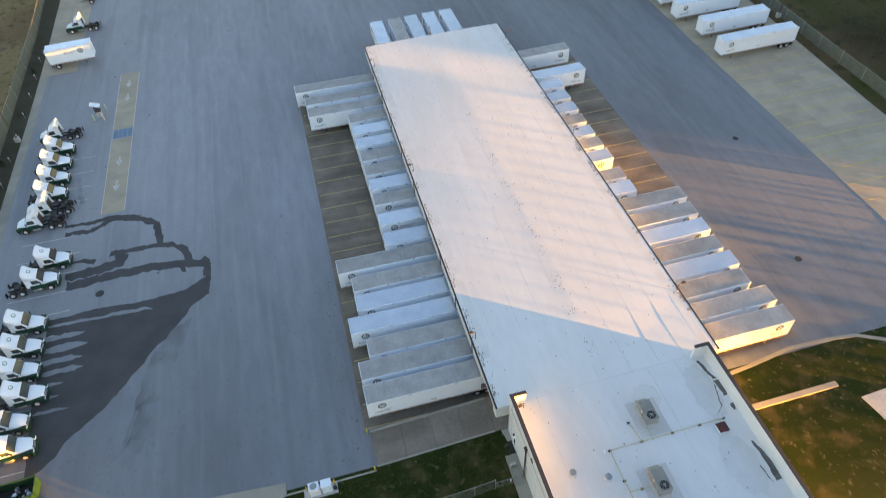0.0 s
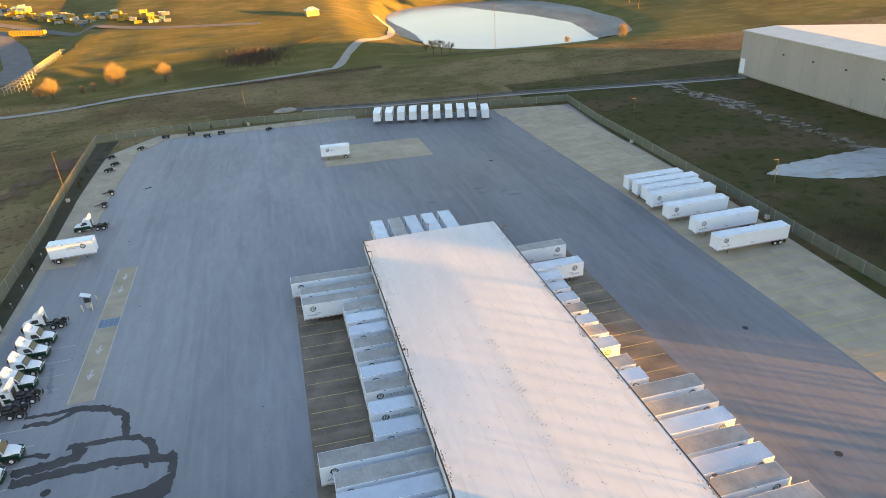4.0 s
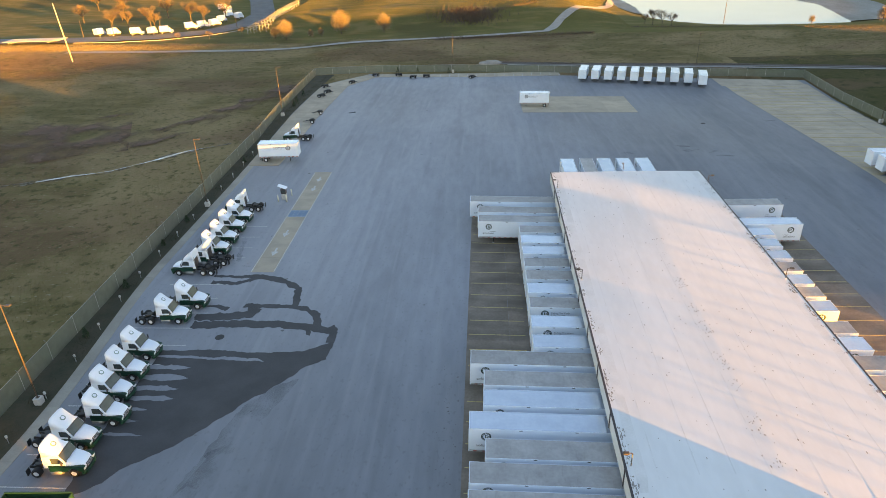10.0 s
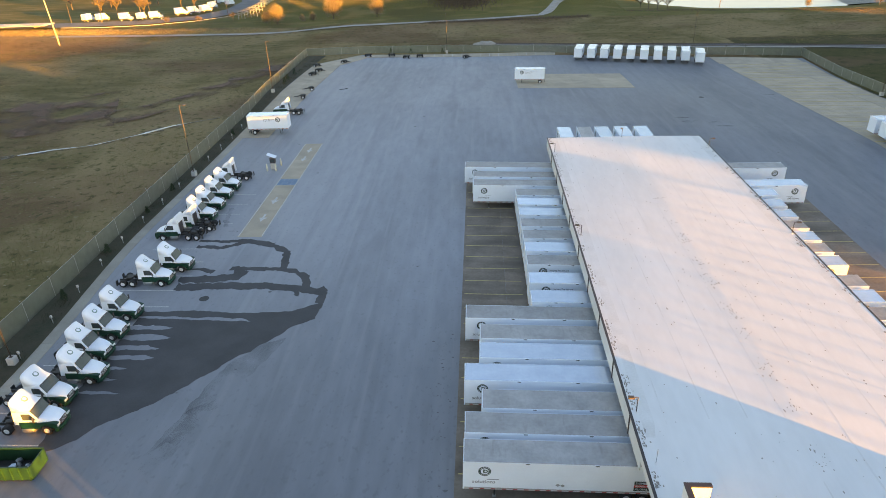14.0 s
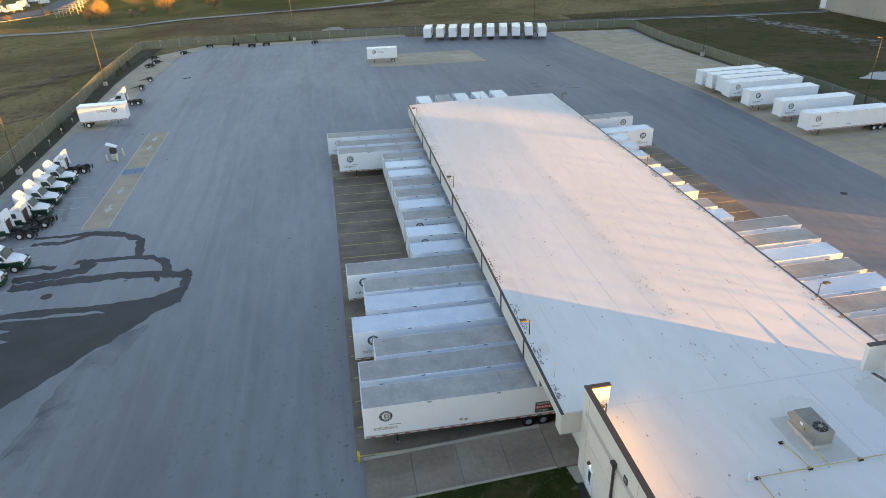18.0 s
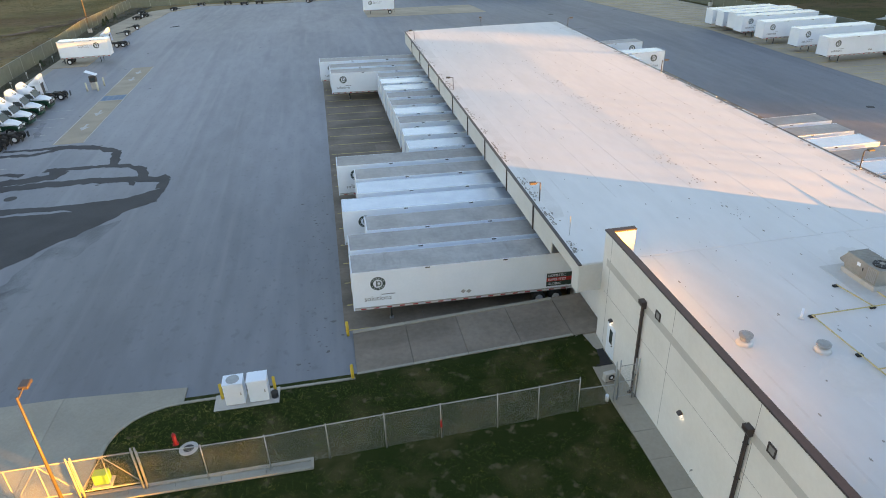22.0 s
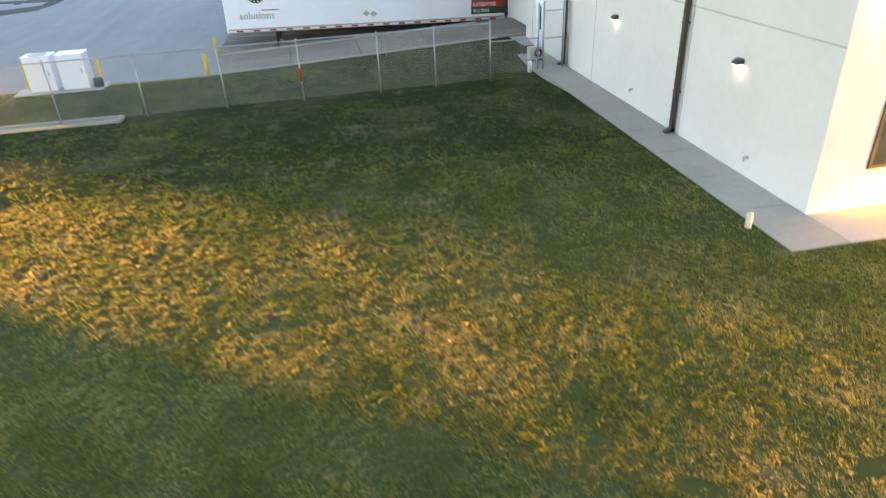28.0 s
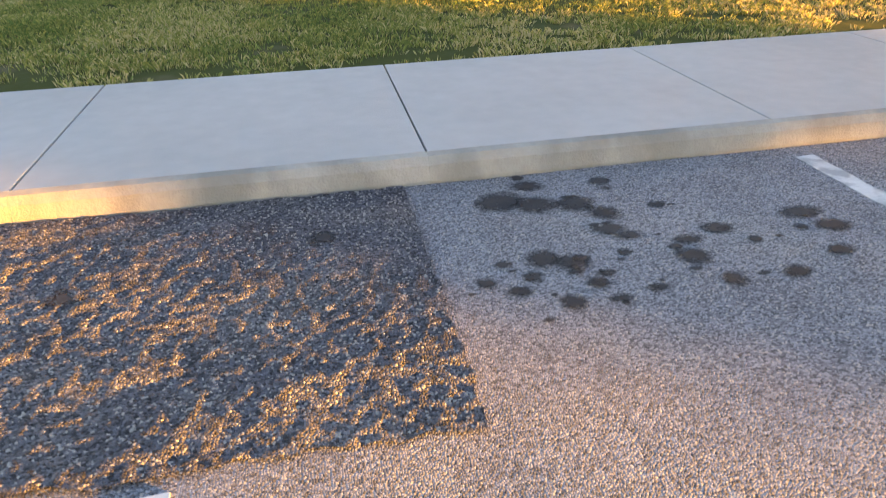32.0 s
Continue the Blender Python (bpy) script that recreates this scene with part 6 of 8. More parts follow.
def rooftop_unit(x, y):
    u = thing("rooftop_unit", "grey-green rooftop air handler with a top fan", "air conditioner", "rooftop units", m=pose(x, y, ZR))
    box(bm := B(), -1.6, 1.7, -2.3, 1.9, 0.0, 0.018)
    part("roof_pad", bm, M["pad"], u, "grey walk pad")
    box(bm := B(), -0.72, 0.72, -1.25, 1.25, 0.0, 0.32, 0.02)
    part("curb", bm, M["pale"], u)
    box(bm := B(), -0.66, 0.66, -1.18, 1.18, 0.32, 1.3, 0.03)
    body = part("case", bm, M["rtu"], u)
    for k in range(9):
        yy = -0.2 + k * 0.16
        box(bm := B(), -0.64, 0.64, yy, yy + 0.05, 1.3, 1.325)
        part("top_rib", bm, M["rtu"], body)
    for s in (-1, 1):
        for k in range(6):
            yy = -1.1 + k * 0.11
            box(bm := B(), *sorted((s * 0.66, s * 0.675)), yy, yy + 0.07, 0.45, 1.2)
            part("coil_slat", bm, M["steel"], body)
        box(bm := B(), *sorted((s * 0.66, s * 0.668)), -0.3, 0.4, 0.42, 1.22)
        pn = part("access_panel", bm, M["rtu"], body)
        box(bm := B(), *sorted((s * 0.668, s * 0.69)), -0.2, -0.14, 0.75, 0.95)
        part("latch", bm, M["black"], pn)
        box(bm := B(), *sorted((s * 0.668, s * 0.672)), 0.05, 0.3, 0.9, 1.1)
        part("plate", bm, M["white"], pn)
    fan = part("fan_ring", cyl(cyl(B(), (0, -0.62, 1.3), (0, -0.62, 1.36), 0.46, seg=22), (0, -0.62, 1.36), (0, -0.62, 1.365), 0.4, seg=22), M["black"], body, "black round fan opening")
    for k in range(4):
        a = k * math.pi / 4
        part("guard_wire", cyl(B(), (0.45 * math.cos(a), -0.62 + 0.45 * math.sin(a), 1.372), (-0.45 * math.cos(a), -0.62 - 0.45 * math.sin(a), 1.372), 0.01, seg=4), M["steel"], fan)
    part("fan_motor", cyl(B(), (0, -0.62, 1.366), (0, -0.62, 1.41), 0.13, seg=12), M["rtu"], fan)
    part("hood", prism(B(), [(-0.02, 0.45), (0.45, 0.5), (0.5, 0.62), (0.0, 1.2)], -0.55, 0.55), M["rtu"], u).matrix_world = u.matrix_world @ pose(0, 1.18, 0, 0, 0, 90)
    return u


rooftop_unit(30.45, 28.55)
rooftop_unit(28.15, 21.4)
hatch = thing("roof_hatch", "dark red skylight hatch on the roof", "hatch", m=pose(37.2, 25.0, ZR))
box(bm := B(), -0.5, 0.5, -0.5, 0.5, 0, 0.3, 0.02)
part("curb", bm, M["roof"], hatch)
box(bm := B(), -0.55, 0.55, -0.55, 0.55, 0.3, 0.4, 0.03)
M["maroon"] = mat("maroon", (0.13, 0.03, 0.025), (0.09, 0.02, 0.02), 0.5, scale=3)
part("lid", bm, M["maroon"], hatch)
for x, y, h in ((20.45, 24.75, 0.45), (23.7, 23.4, 0.32)):
    v = thing("roof_vent", "round white roof exhaust vent", "vent", "roof vents", m=pose(x, y, ZR))
    part("flashing", cyl(B(), (0, 0, 0), (0, 0, 0.2), 0.42, 0.3, seg=16), M["roof"], v)
    part("stack", cyl(B(), (0, 0, 0.2), (0, 0, h), 0.24, seg=16), M["pale"], v)
    part("cap", cyl(cyl(B(), (0, 0, h), (0, 0, h + 0.1), 0.34, seg=18), (0, 0, h + 0.1), (0, 0, h + 0.13), 0.28, 0.2, seg=18), M["steel"], v)
pvc = thing("vent_pipe", "white plastic vent pipe through the roof", "pipe", m=pose(24.45, 26.0, ZR))
part("pipe", cyl(B(), (0, 0, 0), (0, 0, 0.6), 0.06, seg=10), M["white"], pvc)
part("boot", cyl(B(), (0, 0, 0), (0, 0, 0.12), 0.16, 0.07, seg=12), M["roof"], pvc)
gas = thing("gas_line", "yellow gas pipe on black roof blocks", "pipe", m=pose(0, 0, ZR))
for a, b in (((25.05, 25.98), (38.0, 26.02)), ((25.05, 25.98), (25.1, 20.2)), ((25.1, 21.5), (27.4, 21.4)), ((28.3, 28.3), (28.65, 26.0)), ((29.9, 26.0), (29.9, 27.2))):
    part("run", cyl(B(), (*a, 0.12), (*b, 0.12), 0.035, seg=6), M["gas"], gas)
for x, y in ((25.05, 25.98), (28.62, 26.0), (32.1, 26.0), (35.2, 26.0), (38.0, 26.0), (25.08, 22.65), (26.36, 21.45), (28.25, 28.3)):
    box(bm := B(), x - 0.16, x + 0.16, y - 0.1, y + 0.1, 0.0, 0.1, 0.01)
    part("block", bm, M["tyre"], gas)


def eave_lamp(x, y, turn, h=1.5):
    e = thing("eave_light", "bronze floodlight on a short roof-edge pole", "floodlight", "roof edge lights", m=pose(x, y, ZR, 0, 0, turn))
    part("pole", cyl(B(), (0, 0, 0), (0, 0, h), 0.045, seg=8), M["trim"], e)
    part("arm", cyl(B(), (0, 0, h - 0.02), (0.4, 0, h + 0.02), 0.03, seg=6), M["trim"], e)
    box(bm := B(), 0.3, 0.8, -0.17, 0.17, h - 0.06, h + 0.08, 0.02)
    part("lamp_head", bm, M["pole"], e)
    part("foot", cyl(B(), (0, 0, 0), (0, 0, 0.06), 0.14, seg=10), M["roof"], e)


for y in (43.4, 75.8, 107.5):
    eave_lamp(15.95, y, 180)
for y in (43.0, 76.0, 108.9):
    eave_lamp(41.9, y, 0)
eave_lamp(28.5, 114.7, 90)
eave_lamp(18.3, 33.2, 200, 1.0)
aer = thing("aerial", "thin pale aerial rod on the roof", "aerial", m=pose(16.2, 37.8, ZR))
part("rod", cyl(B(), (0, 0, 0), (0, 0, 1.4), 0.025, seg=6), M["steel"], aer)
part("foot", cyl(B(), (0, 0, 0), (0, 0, 0.05), 0.12, seg=8), M["roof"], aer)

# ---- dock doors, seen under the canopy ----
for side, xs_, ys_ in (("west", W0, [w[1] for w in west]), ("east", W1, [e[1] for e in east])):
    for y in ys_:
        s = -1 if side == "west" else 1
        dd = thing("dock_door", "dark-sealed loading dock door behind a trailer", "dock door", f"{side} dock doors", kind="structure", m=pose(xs_, y, 0))
        for a, b, c_, d_ in ((-1.45, -1.2, 1.2, 4.2), (1.2, 1.45, 1.2, 4.2), (-1.2, 1.2, 3.9, 4.2)):
            box(bm := B(), *sorted((s * 0.003, s * 0.16)), a, b, c_, d_, 0.02)
            part("seal", bm, M["black"], dd)
        box(bm := B(), *sorted((s * 0.003, s * 0.03)), -1.19, 1.19, 1.25, 3.89)
        part("door_leaf", bm, M["wall"], dd)

# ---- parking place and footway at the landing point ----
M["lot"] = aggregate(overlay(mat("lot_asphalt", (0.315, 0.31, 0.325), (0.22, 0.217, 0.23), 0.92, scale=3, fine=30, spread=0.8), (0.36, 0.335, 0.31), 1.2, 0.5, 0.75, amount=0.5), 150, 0.35, 1.6, 0.06, 1.0, 0.009)
M["patch"] = aggregate(overlay(mat("patch_asphalt", (0.125, 0.118, 0.13), (0.062, 0.059, 0.068), 0.9, scale=4, fine=25, spread=0.8), (0.17, 0.15, 0.14), 1.6, 0.48, 0.6, (1, 2.2, 1), amount=0.4), 125, 0.25, 2.4, 0.10, 1.0, 0.02)


def oil_mat():
    """Oil soaked into asphalt: darkest in the middle, fading out among the stones."""
    m = mat("oil_stain", (0.022, 0.018, 0.017), (0.05, 0.04, 0.036), 0.75, scale=6, fine=40)
    n, l = m.node_tree.nodes, m.node_tree.links
    tc, dist, inv, nz, mul, clamp = (n.new("ShaderNode" + k) for k in ("TexCoord", "VectorMath", "MapRange", "TexNoise", "Math", "MapRange"))
    dist.operation, mul.operation = "DISTANCE", "MULTIPLY"
    flat = n.new("ShaderNodeVectorMath")
    flat.operation = "MULTIPLY"
    flat.inputs[1].default_value = (1, 1, 0)
    l.new(tc.outputs["Generated"], flat.inputs[0])
    l.new(flat.outputs[0], dist.inputs[0])
    dist.inputs[1].default_value = (0.5, 0.5, 0.0)
    inv.inputs[1].default_value, inv.inputs[2].default_value, inv.inputs[3].default_value, inv.inputs[4].default_value = 0.12, 0.5, 1.0, 0.0
    l.new(dist.outputs["Value"], inv.inputs[0])
    nz.inputs["Scale"].default_value, nz.inputs["Detail"].default_value = 45, 4
    l.new(tc.outputs["Object"], nz.inputs["Vector"])
    l.new(inv.outputs[0], mul.inputs[0])
    l.new(nz.outputs[0], mul.inputs[1])
    clamp.inputs[1].default_value, clamp.inputs[2].default_value, clamp.inputs[4].default_value = 0.08, 0.42, 0.92
    l.new(mul.outputs[0], clamp.inputs[0])
    l.new(clamp.outputs[0], n["Principled BSDF"].inputs["Alpha"])
    return m


M["oil"] = oil_mat()


def lot_z(x, y):
    """Worn asphalt, uneven by a few millimetres."""
    return 0.785 + 0.008 * noise.noise((x * 1.1, y * 1.6, 2)) + 0.003 * noise.noise((x * 3.4 + y, y * 4.2, 5))


me = sheet(spaced([(-60, -4, 14), (-4, 3, 0.5), (3, 12, 0.07), (12, 16, 0.5), (16, 90, 12)]), spaced([(-80, -6, 14), (-6, 0, 0.6), (0, 3.72, 0.07)]), lot_z)
me.materials.append(M["lot"])
tagged(new("parking_lot", me), "worn grey car-park asphalt with pale aggregate", "road", kind="structure")
foot = thing("pavement_footway", "pale concrete footway with a kerb, panel by panel", "pavement", kind="structure")
M["kerb"] = overlay(mat("kerb_concrete", (0.42, 0.395, 0.34), (0.33, 0.31, 0.265), 0.85, scale=2, fine=30, bump=0.3, bscale=90, rnd=0.05), (0.2, 0.19, 0.16), 3.0, 0.46, 0.62, (1, 1, 0.35), amount=0.6)
for k in range(-16, 34):
    a, b = 5.6 + 1.757 * k + 0.005, 5.6 + 1.757 * (k + 1) - 0.005
    box(bm := B(), a, b, 3.80, 5.42, 0.6, 0.915, 0.003)
    part("panel", bm, M["walk"], foot)
    bm = B()
    prof = [(3.74, 0.6), (3.725, 0.80), (3.74, 0.87), (3.765, 0.905), (3.798, 0.9155), (3.798, 0.6)]
    va, vb = [bm.verts.new((a - 0.0045, y, z)) for y, z in prof], [bm.verts.new((b + 0.0045, y, z)) for y, z in prof]
    for i in range(6):
        f = bm.faces.new((va[i], va[(i + 1) % 6], vb[(i + 1) % 6], vb[i]))
    bm.faces.new(va[::-1])
    bm.faces.new(vb)
    bmesh.ops.recalc_face_normals(bm, faces=bm.faces)
    part("kerb_stone", bm, M["kerb"], foot)
lotm = thing("lot_marks", "asphalt repair, white bay lines and oil drips", "road marking", kind="structure")
rng = random.Random(5)
xs, ys = spaced([(-1.2, 3.0, 0.2), (3.0, 7.23, 0.014)]), spaced([(2.21, 3.71, 0.014)])
me = sheet(xs, ys, lambda x, y: lot_z(x, y) + 0.012 + 0.012 * noise.noise((x * 1.4 + y * 1.2, y * 3.4 - x * 0.8, 9)) + 0.006 * noise.noise((x * 4, y * 7, 9)) + 0.007 * noise.noise((x * 22, y * 26, 3)) + 0.004 * noise.noise((x * 45, y * 45, 8)))
for v in me.vertices:
    if v.co.x > 7.21 or v.co.y < 2.222:
        v.co.x += 0.022 * noise.noise((v.co.x * 9, v.co.y * 11, 1)) if v.co.x > 7.21 else 0
        v.co.y += 0.03 * noise.noise((v.co.x * 9, v.co.y * 11, 4)) if v.co.y < 2.222 else 0
me.materials.append(M["patch"])
ob = new("repair_patch", me)
ob.parent = lotm
tagged(ob, "newer dark asphalt repair patch")
for x, y1 in ((9.14, 3.6), (6.36, 2.16), (11.9, 3.58), (14.7, 3.6), (3.6, 2.1)):
    part("bay_line", slab(B(), ragged([(x, y1), (x + 0.1, y1), (x + 0.1, -1.4), (x, -1.4)], 0.05, 0.008), 0.7, lambda x, y: lot_z(x, y) + 0.003), M["line"], lotm, "worn white bay line")
spots = ((7.6, 3.46, 0.13), (7.75, 3.4, 0.11), (7.77, 3.59, 0.08), (7.91, 3.36, 0.1), (8.0, 3.26, 0.08), (8.24, 3.28, 0.045), (8.38, 3.04, 0.07), (8.17, 2.86, 0.08), (7.63, 2.96, 0.085), (7.73, 2.9, 0.08), (7.56, 2.85, 0.05), (7.49, 2.77, 0.05),
         (7.76, 2.76, 0.05), (7.64, 2.67, 0.06), (8.47, 2.68, 0.06), (8.79, 3.08, 0.09), (8.82, 2.95, 0.08), (8.11, 3.56, 0.06), (7.82, 2.81, 0.035), (7.8, 2.66, 0.04), (7.48, 2.95, 0.035), (5.98, 3.07, 0.07), (7.39, 2.85, 0.045),
         (7.95, 2.69, 0.04), (8.23, 2.68, 0.06), (8.72, 2.77, 0.06), (7.94, 2.93, 0.035), (8.22, 2.97, 0.06), (7.96, 3.11, 0.07), (6.85, 3.3, 0.06), (8.02, 3.05, 0.05))
count = 0
for x, y, r in spots:
    for j in range(2):
        cx, cy, rr = (x, y, r) if j == 0 else (x + rng.gauss(0, 1.6) * r, y + rng.gauss(0, 1.1) * r, r * rng.uniform(0.25, 0.5))
        n, f1, f2 = 28, rng.uniform(0, 6.28), rng.uniform(0, 6.28)
        rad = [rr * 1.05 * (1 + 0.26 * math.sin(2 * a * math.tau / n + f1) + 0.1 * math.sin(5 * a * math.tau / n + f2)) for a in range(n)]
        count += 1
        ring = [(cx + 1.15 * rad[a] * math.cos(a * math.tau / n), cy + 0.8 * rad[a] * math.sin(a * math.tau / n)) for a in range(n)]
        lift = (0.014 if cx < 7.3 else 0.0045) + count * 0.00004
        bm = B()
        bm.faces.new([bm.verts.new((px, py, lot_z(cx, cy) + lift)) for px, py in ring])
        part("oil_drip", bm, M["oil"], lotm, "dark oil drip")


# ---- lawn: single blades near the footway, tufts further off ----
def blade_mat():
    m = mat("grass_blade", (0.06, 0.1, 0.02), rough=0.7)
    n, l = m.node_tree.nodes, m.node_tree.links
    geo, ramp, nz, add, mp = (n.new("ShaderNode" + k) for k in ("NewGeometry", "ValToRGB", "TexNoise", "Math", "NewGeometry"))
    nz.inputs["Scale"].default_value, nz.inputs["Detail"].default_value = 0.7, 4
    l.new(mp.outputs["Position"], nz.inputs["Vector"])
    add.operation = "MULTIPLY_ADD"
    l.new(geo.outputs["Random Per Island"], add.inputs[0])
    add.inputs[1].default_value = 0.55
    # straw where the turf meets the footway, darker green towards the fence
    sep, worn, far_tone, s1, s2 = (n.new("ShaderNode" + k) for k in ("SeparateXYZ", "MapRange", "MapRange", "Math", "Math"))
    l.new(mp.outputs["Position"], sep.inputs[0])
    for q, a, b, u, v in ((worn, 5.4, 6.8, 0.17, -0.02), (far_tone, 13.0, 24.0, 0.0, -0.30)):
        l.new(sep.outputs[1], q.inputs[0])
        q.inputs[1].default_value, q.inputs[2].default_value, q.inputs[3].default_value, q.inputs[4].default_value = a, b, u, v
    l.new(nz.outputs[0], s1.inputs[0])
    l.new(worn.outputs[0], s1.inputs[1])
    l.new(s1.outputs[0], s2.inputs[0])
    l.new(far_tone.outputs[0], s2.inputs[1])
    # Westward straw tint: drier turf and golden sunlight, both put into the colour.
    dry, s3 = n.new("ShaderNodeMapRange"), n.new("ShaderNodeMath")
    l.new(sep.outputs[0], dry.inputs[0])
    dry.inputs[1].default_value, dry.inputs[2].default_value, dry.inputs[3].default_value, dry.inputs[4].default_value = 4.0, -8.0, 0.0, 0.16
    l.new(s2.outputs[0], s3.inputs[0])
    l.new(dry.outputs[0], s3.inputs[1])
    l.new(s3.outputs[0], add.inputs[2])
    e = ramp.color_ramp.elements
    e[0].position, e[0].color = 0.42, (0.105, 0.158, 0.038, 1)
    e[1].position, e[1].color = 1.0, (0.54, 0.45, 0.22, 1)
    q = e.new(0.24)
    q.color = (0.040, 0.075, 0.014, 1)
    q = e.new(0.72)
    q.color = (0.225, 0.255, 0.07, 1)
    q = e.new(0.9)
    q.color = (0.38, 0.35, 0.095, 1)
    l.new(add.outputs[0], ramp.inputs[0])
    l.new(ramp.outputs[0], n["Principled BSDF"].inputs["Base Color"])
    thin, both = n.new("ShaderNodeBsdfTranslucent"), n.new("ShaderNodeMixShader")
    l.new(ramp.outputs[0], thin.inputs[0])
    both.inputs[0].default_value = 0.4
    l.new(n["Principled BSDF"].outputs[0], both.inputs[1])
    l.new(thin.outputs[0], both.inputs[2])
    l.new(both.outputs[0], n["Material Output"].inputs[0])
    return m


M["blade"] = blade_mat()
M["hill_blade"] = mat("hill_grass", (0.19, 0.165, 0.06), (0.13, 0.125, 0.042), 0.85, scale=0.05, fine=1.0, spread=0.6)
M["field_blade"] = mat("field_grass", (0.105, 0.095, 0.034), (0.30, 0.225, 0.11), 0.85, scale=0.03, fine=1.2, spread=0.4)
overlay(M["field_blade"], (0.155, 0.082, 0.056), 0.016, 0.49, 0.58, (0.8, 1.5, 1), amount=0.45, detail=10)
for k in ("blade", "field_blade", "hill_blade"):
    M[k].node_tree.nodes["Principled BSDF"].inputs["Specular IOR Level"].default_value = 0.15


def grass_mesh(name, label, v, f, material):
    me = bpy.data.meshes.new(name)
    me.vertices.add(len(v))
    me.vertices.foreach_set("co", v.astype(np.float32).ravel())
    me.loops.add(f.size)
    me.loops.foreach_set("vertex_index", f.astype(np.int32).ravel())
    me.polygons.add(len(f))
    me.polygons.foreach_set("loop_start", (np.arange(len(f)) * 3).astype(np.int32))
    me.update(calc_edges=True)
    me.validate()
    me.materials.append(material)
    return tagged(new(name, me), label, "grass", kind="stuff")


def blades(name, label, tufts, per, xr, yr, h, w, size, seed, keep, material):
    """Tufts of single blades, each tuft with its own height, leaning out from its middle."""
    r = np.random.default_rng(seed)
    tx, ty = r.uniform(*xr, tufts), r.uniform(*yr, tufts)
    k = np.array([keep(a, b) for a, b in zip(tx, ty)])
    tx, ty, k = tx[k > 0], ty[k > 0], k[k > 0]
    tz = np.array([land_z(a, b) for a, b in zip(tx, ty)])
    th = h * k * r.uniform(0.6, 1.25, len(tx))
    rep = lambda q: np.repeat(q, per)
    n = len(tx) * per
    b, lean = r.uniform(0, math.tau, n), r.uniform(0.1, 0.9, n)
    off = size * r.random(n) ** 0.6
    x, y, z = rep(tx) + np.cos(b) * off, rep(ty) + np.sin(b) * off, rep(tz)
    y = np.maximum(y, 5.425)
    hh, ww, a = rep(th) * r.uniform(0.6, 1.1, n), w * r.uniform(0.6, 1.3, n), r.uniform(0, math.tau, n)
    c, s, cb, sb = np.cos(a), np.sin(a), np.cos(b), np.sin(b)
    v = np.zeros((n, 4, 3))
    v[:, 0] = np.stack([x - c * ww / 2, y - s * ww / 2, z - 0.005], 1)
    v[:, 1] = np.stack([x + c * ww / 2, y + s * ww / 2, z - 0.005], 1)
    v[:, 2] = np.stack([x + c * ww * 0.35 + cb * lean * hh * 0.4, y + s * ww * 0.35 + sb * lean * hh * 0.4, z + hh * 0.62], 1)
    v[:, 3] = np.stack([x - c * ww * 0.1 + cb * lean * hh, y - s * ww * 0.1 + sb * lean * hh, z + hh * (1 - 0.3 * lean)], 1)
    i = np.arange(n)[:, None] * 4
    return grass_mesh(name, label, v.reshape(-1, 3), np.concatenate([i + [0, 1, 2], i + [0, 2, 3]]), material)


def lawn_ok(x, y):
    if x > 15.45 and y > 11.3:
        return 0.0
    if y < 6.5 and noise.noise((x * 1.3, y * 2.4, 6.0)) > 0.02 + 0.22 * (y - 5.4) and random.random() < 0.85:
        return 0.0
    t = noise.noise((x * 0.8, y * 0.8, 3.0)) * 0.6 + noise.noise((x * 3, y * 3, 5.0)) * 0.4
    return max(0.6, 0.95 + 0.4 * t) if random.random() < 0.9 + 0.8 * t else 0.0


random.seed(3)
blades("lawn_grass", "short green and straw lawn grass behind the footway", 30000, 14, (0, 17.5), (5.45, 11.3), 0.052, 0.0055, 0.05, 1, lawn_ok, M["blade"])
blades("lawn_grass", "short green and straw lawn grass before the office", 26000, 9, (-6, 15.4), (11.3, 19), 0.048, 0.008, 0.06, 2, lawn_ok, M["blade"])
blades("lawn_grass", "short green and straw lawn grass by the fence", 8000, 7, (-12.3, 15.4), (19, 26.5), 0.045, 0.018, 0.08, 3, lawn_ok, M["blade"])


def strip_ok(x, y):
    if -7.0 < x < -3.1 and y > 32.1 or x < -8.8 and math.hypot(x + 8.8, y - 29.82) > 3.5 and y > 29.8:
        return 0.0
    return lawn_ok(x, y)


blades("lawn_grass", "short olive and straw lawn grass between fence and kerb", 9000, 7, (-12.2, 14.8), (27.7, 33.3), 0.05, 0.018, 0.08, 4, strip_ok, M["blade"])


def meadow(name, label, n, xr, yr, h, w, seed, keep, material="field_blade"):
    """Rough grass, one leaf for each tuft seen from afar."""
    r = np.random.default_rng(seed)
    x, y = r.uniform(*xr, n), r.uniform(*yr, n)
    k = np.array([keep(p, q) for p, q in zip(x, y)])
    x, y = x[k], y[k]
    n = len(x)
    z = np.array([land_z(p, q) for p, q in zip(x, y)])
    a, hh, ww = r.uniform(0, math.tau, n), h * r.uniform(0.4, 1.2, n), w * r.uniform(0.6, 1.3, n)
    c, s = np.cos(a) * ww / 2, np.sin(a) * ww / 2
    v = np.stack([np.stack([x - c, y - s, z - 0.03], 1), np.stack([x + c, y + s, z - 0.03], 1), np.stack([x + r.normal(0, 0.3, n) * hh, y + r.normal(0, 0.3, n) * hh, z + hh], 1)], 1)
    return grass_mesh(name, label, v.reshape(-1, 3), np.arange(n * 3).reshape(-1, 3), M[material])


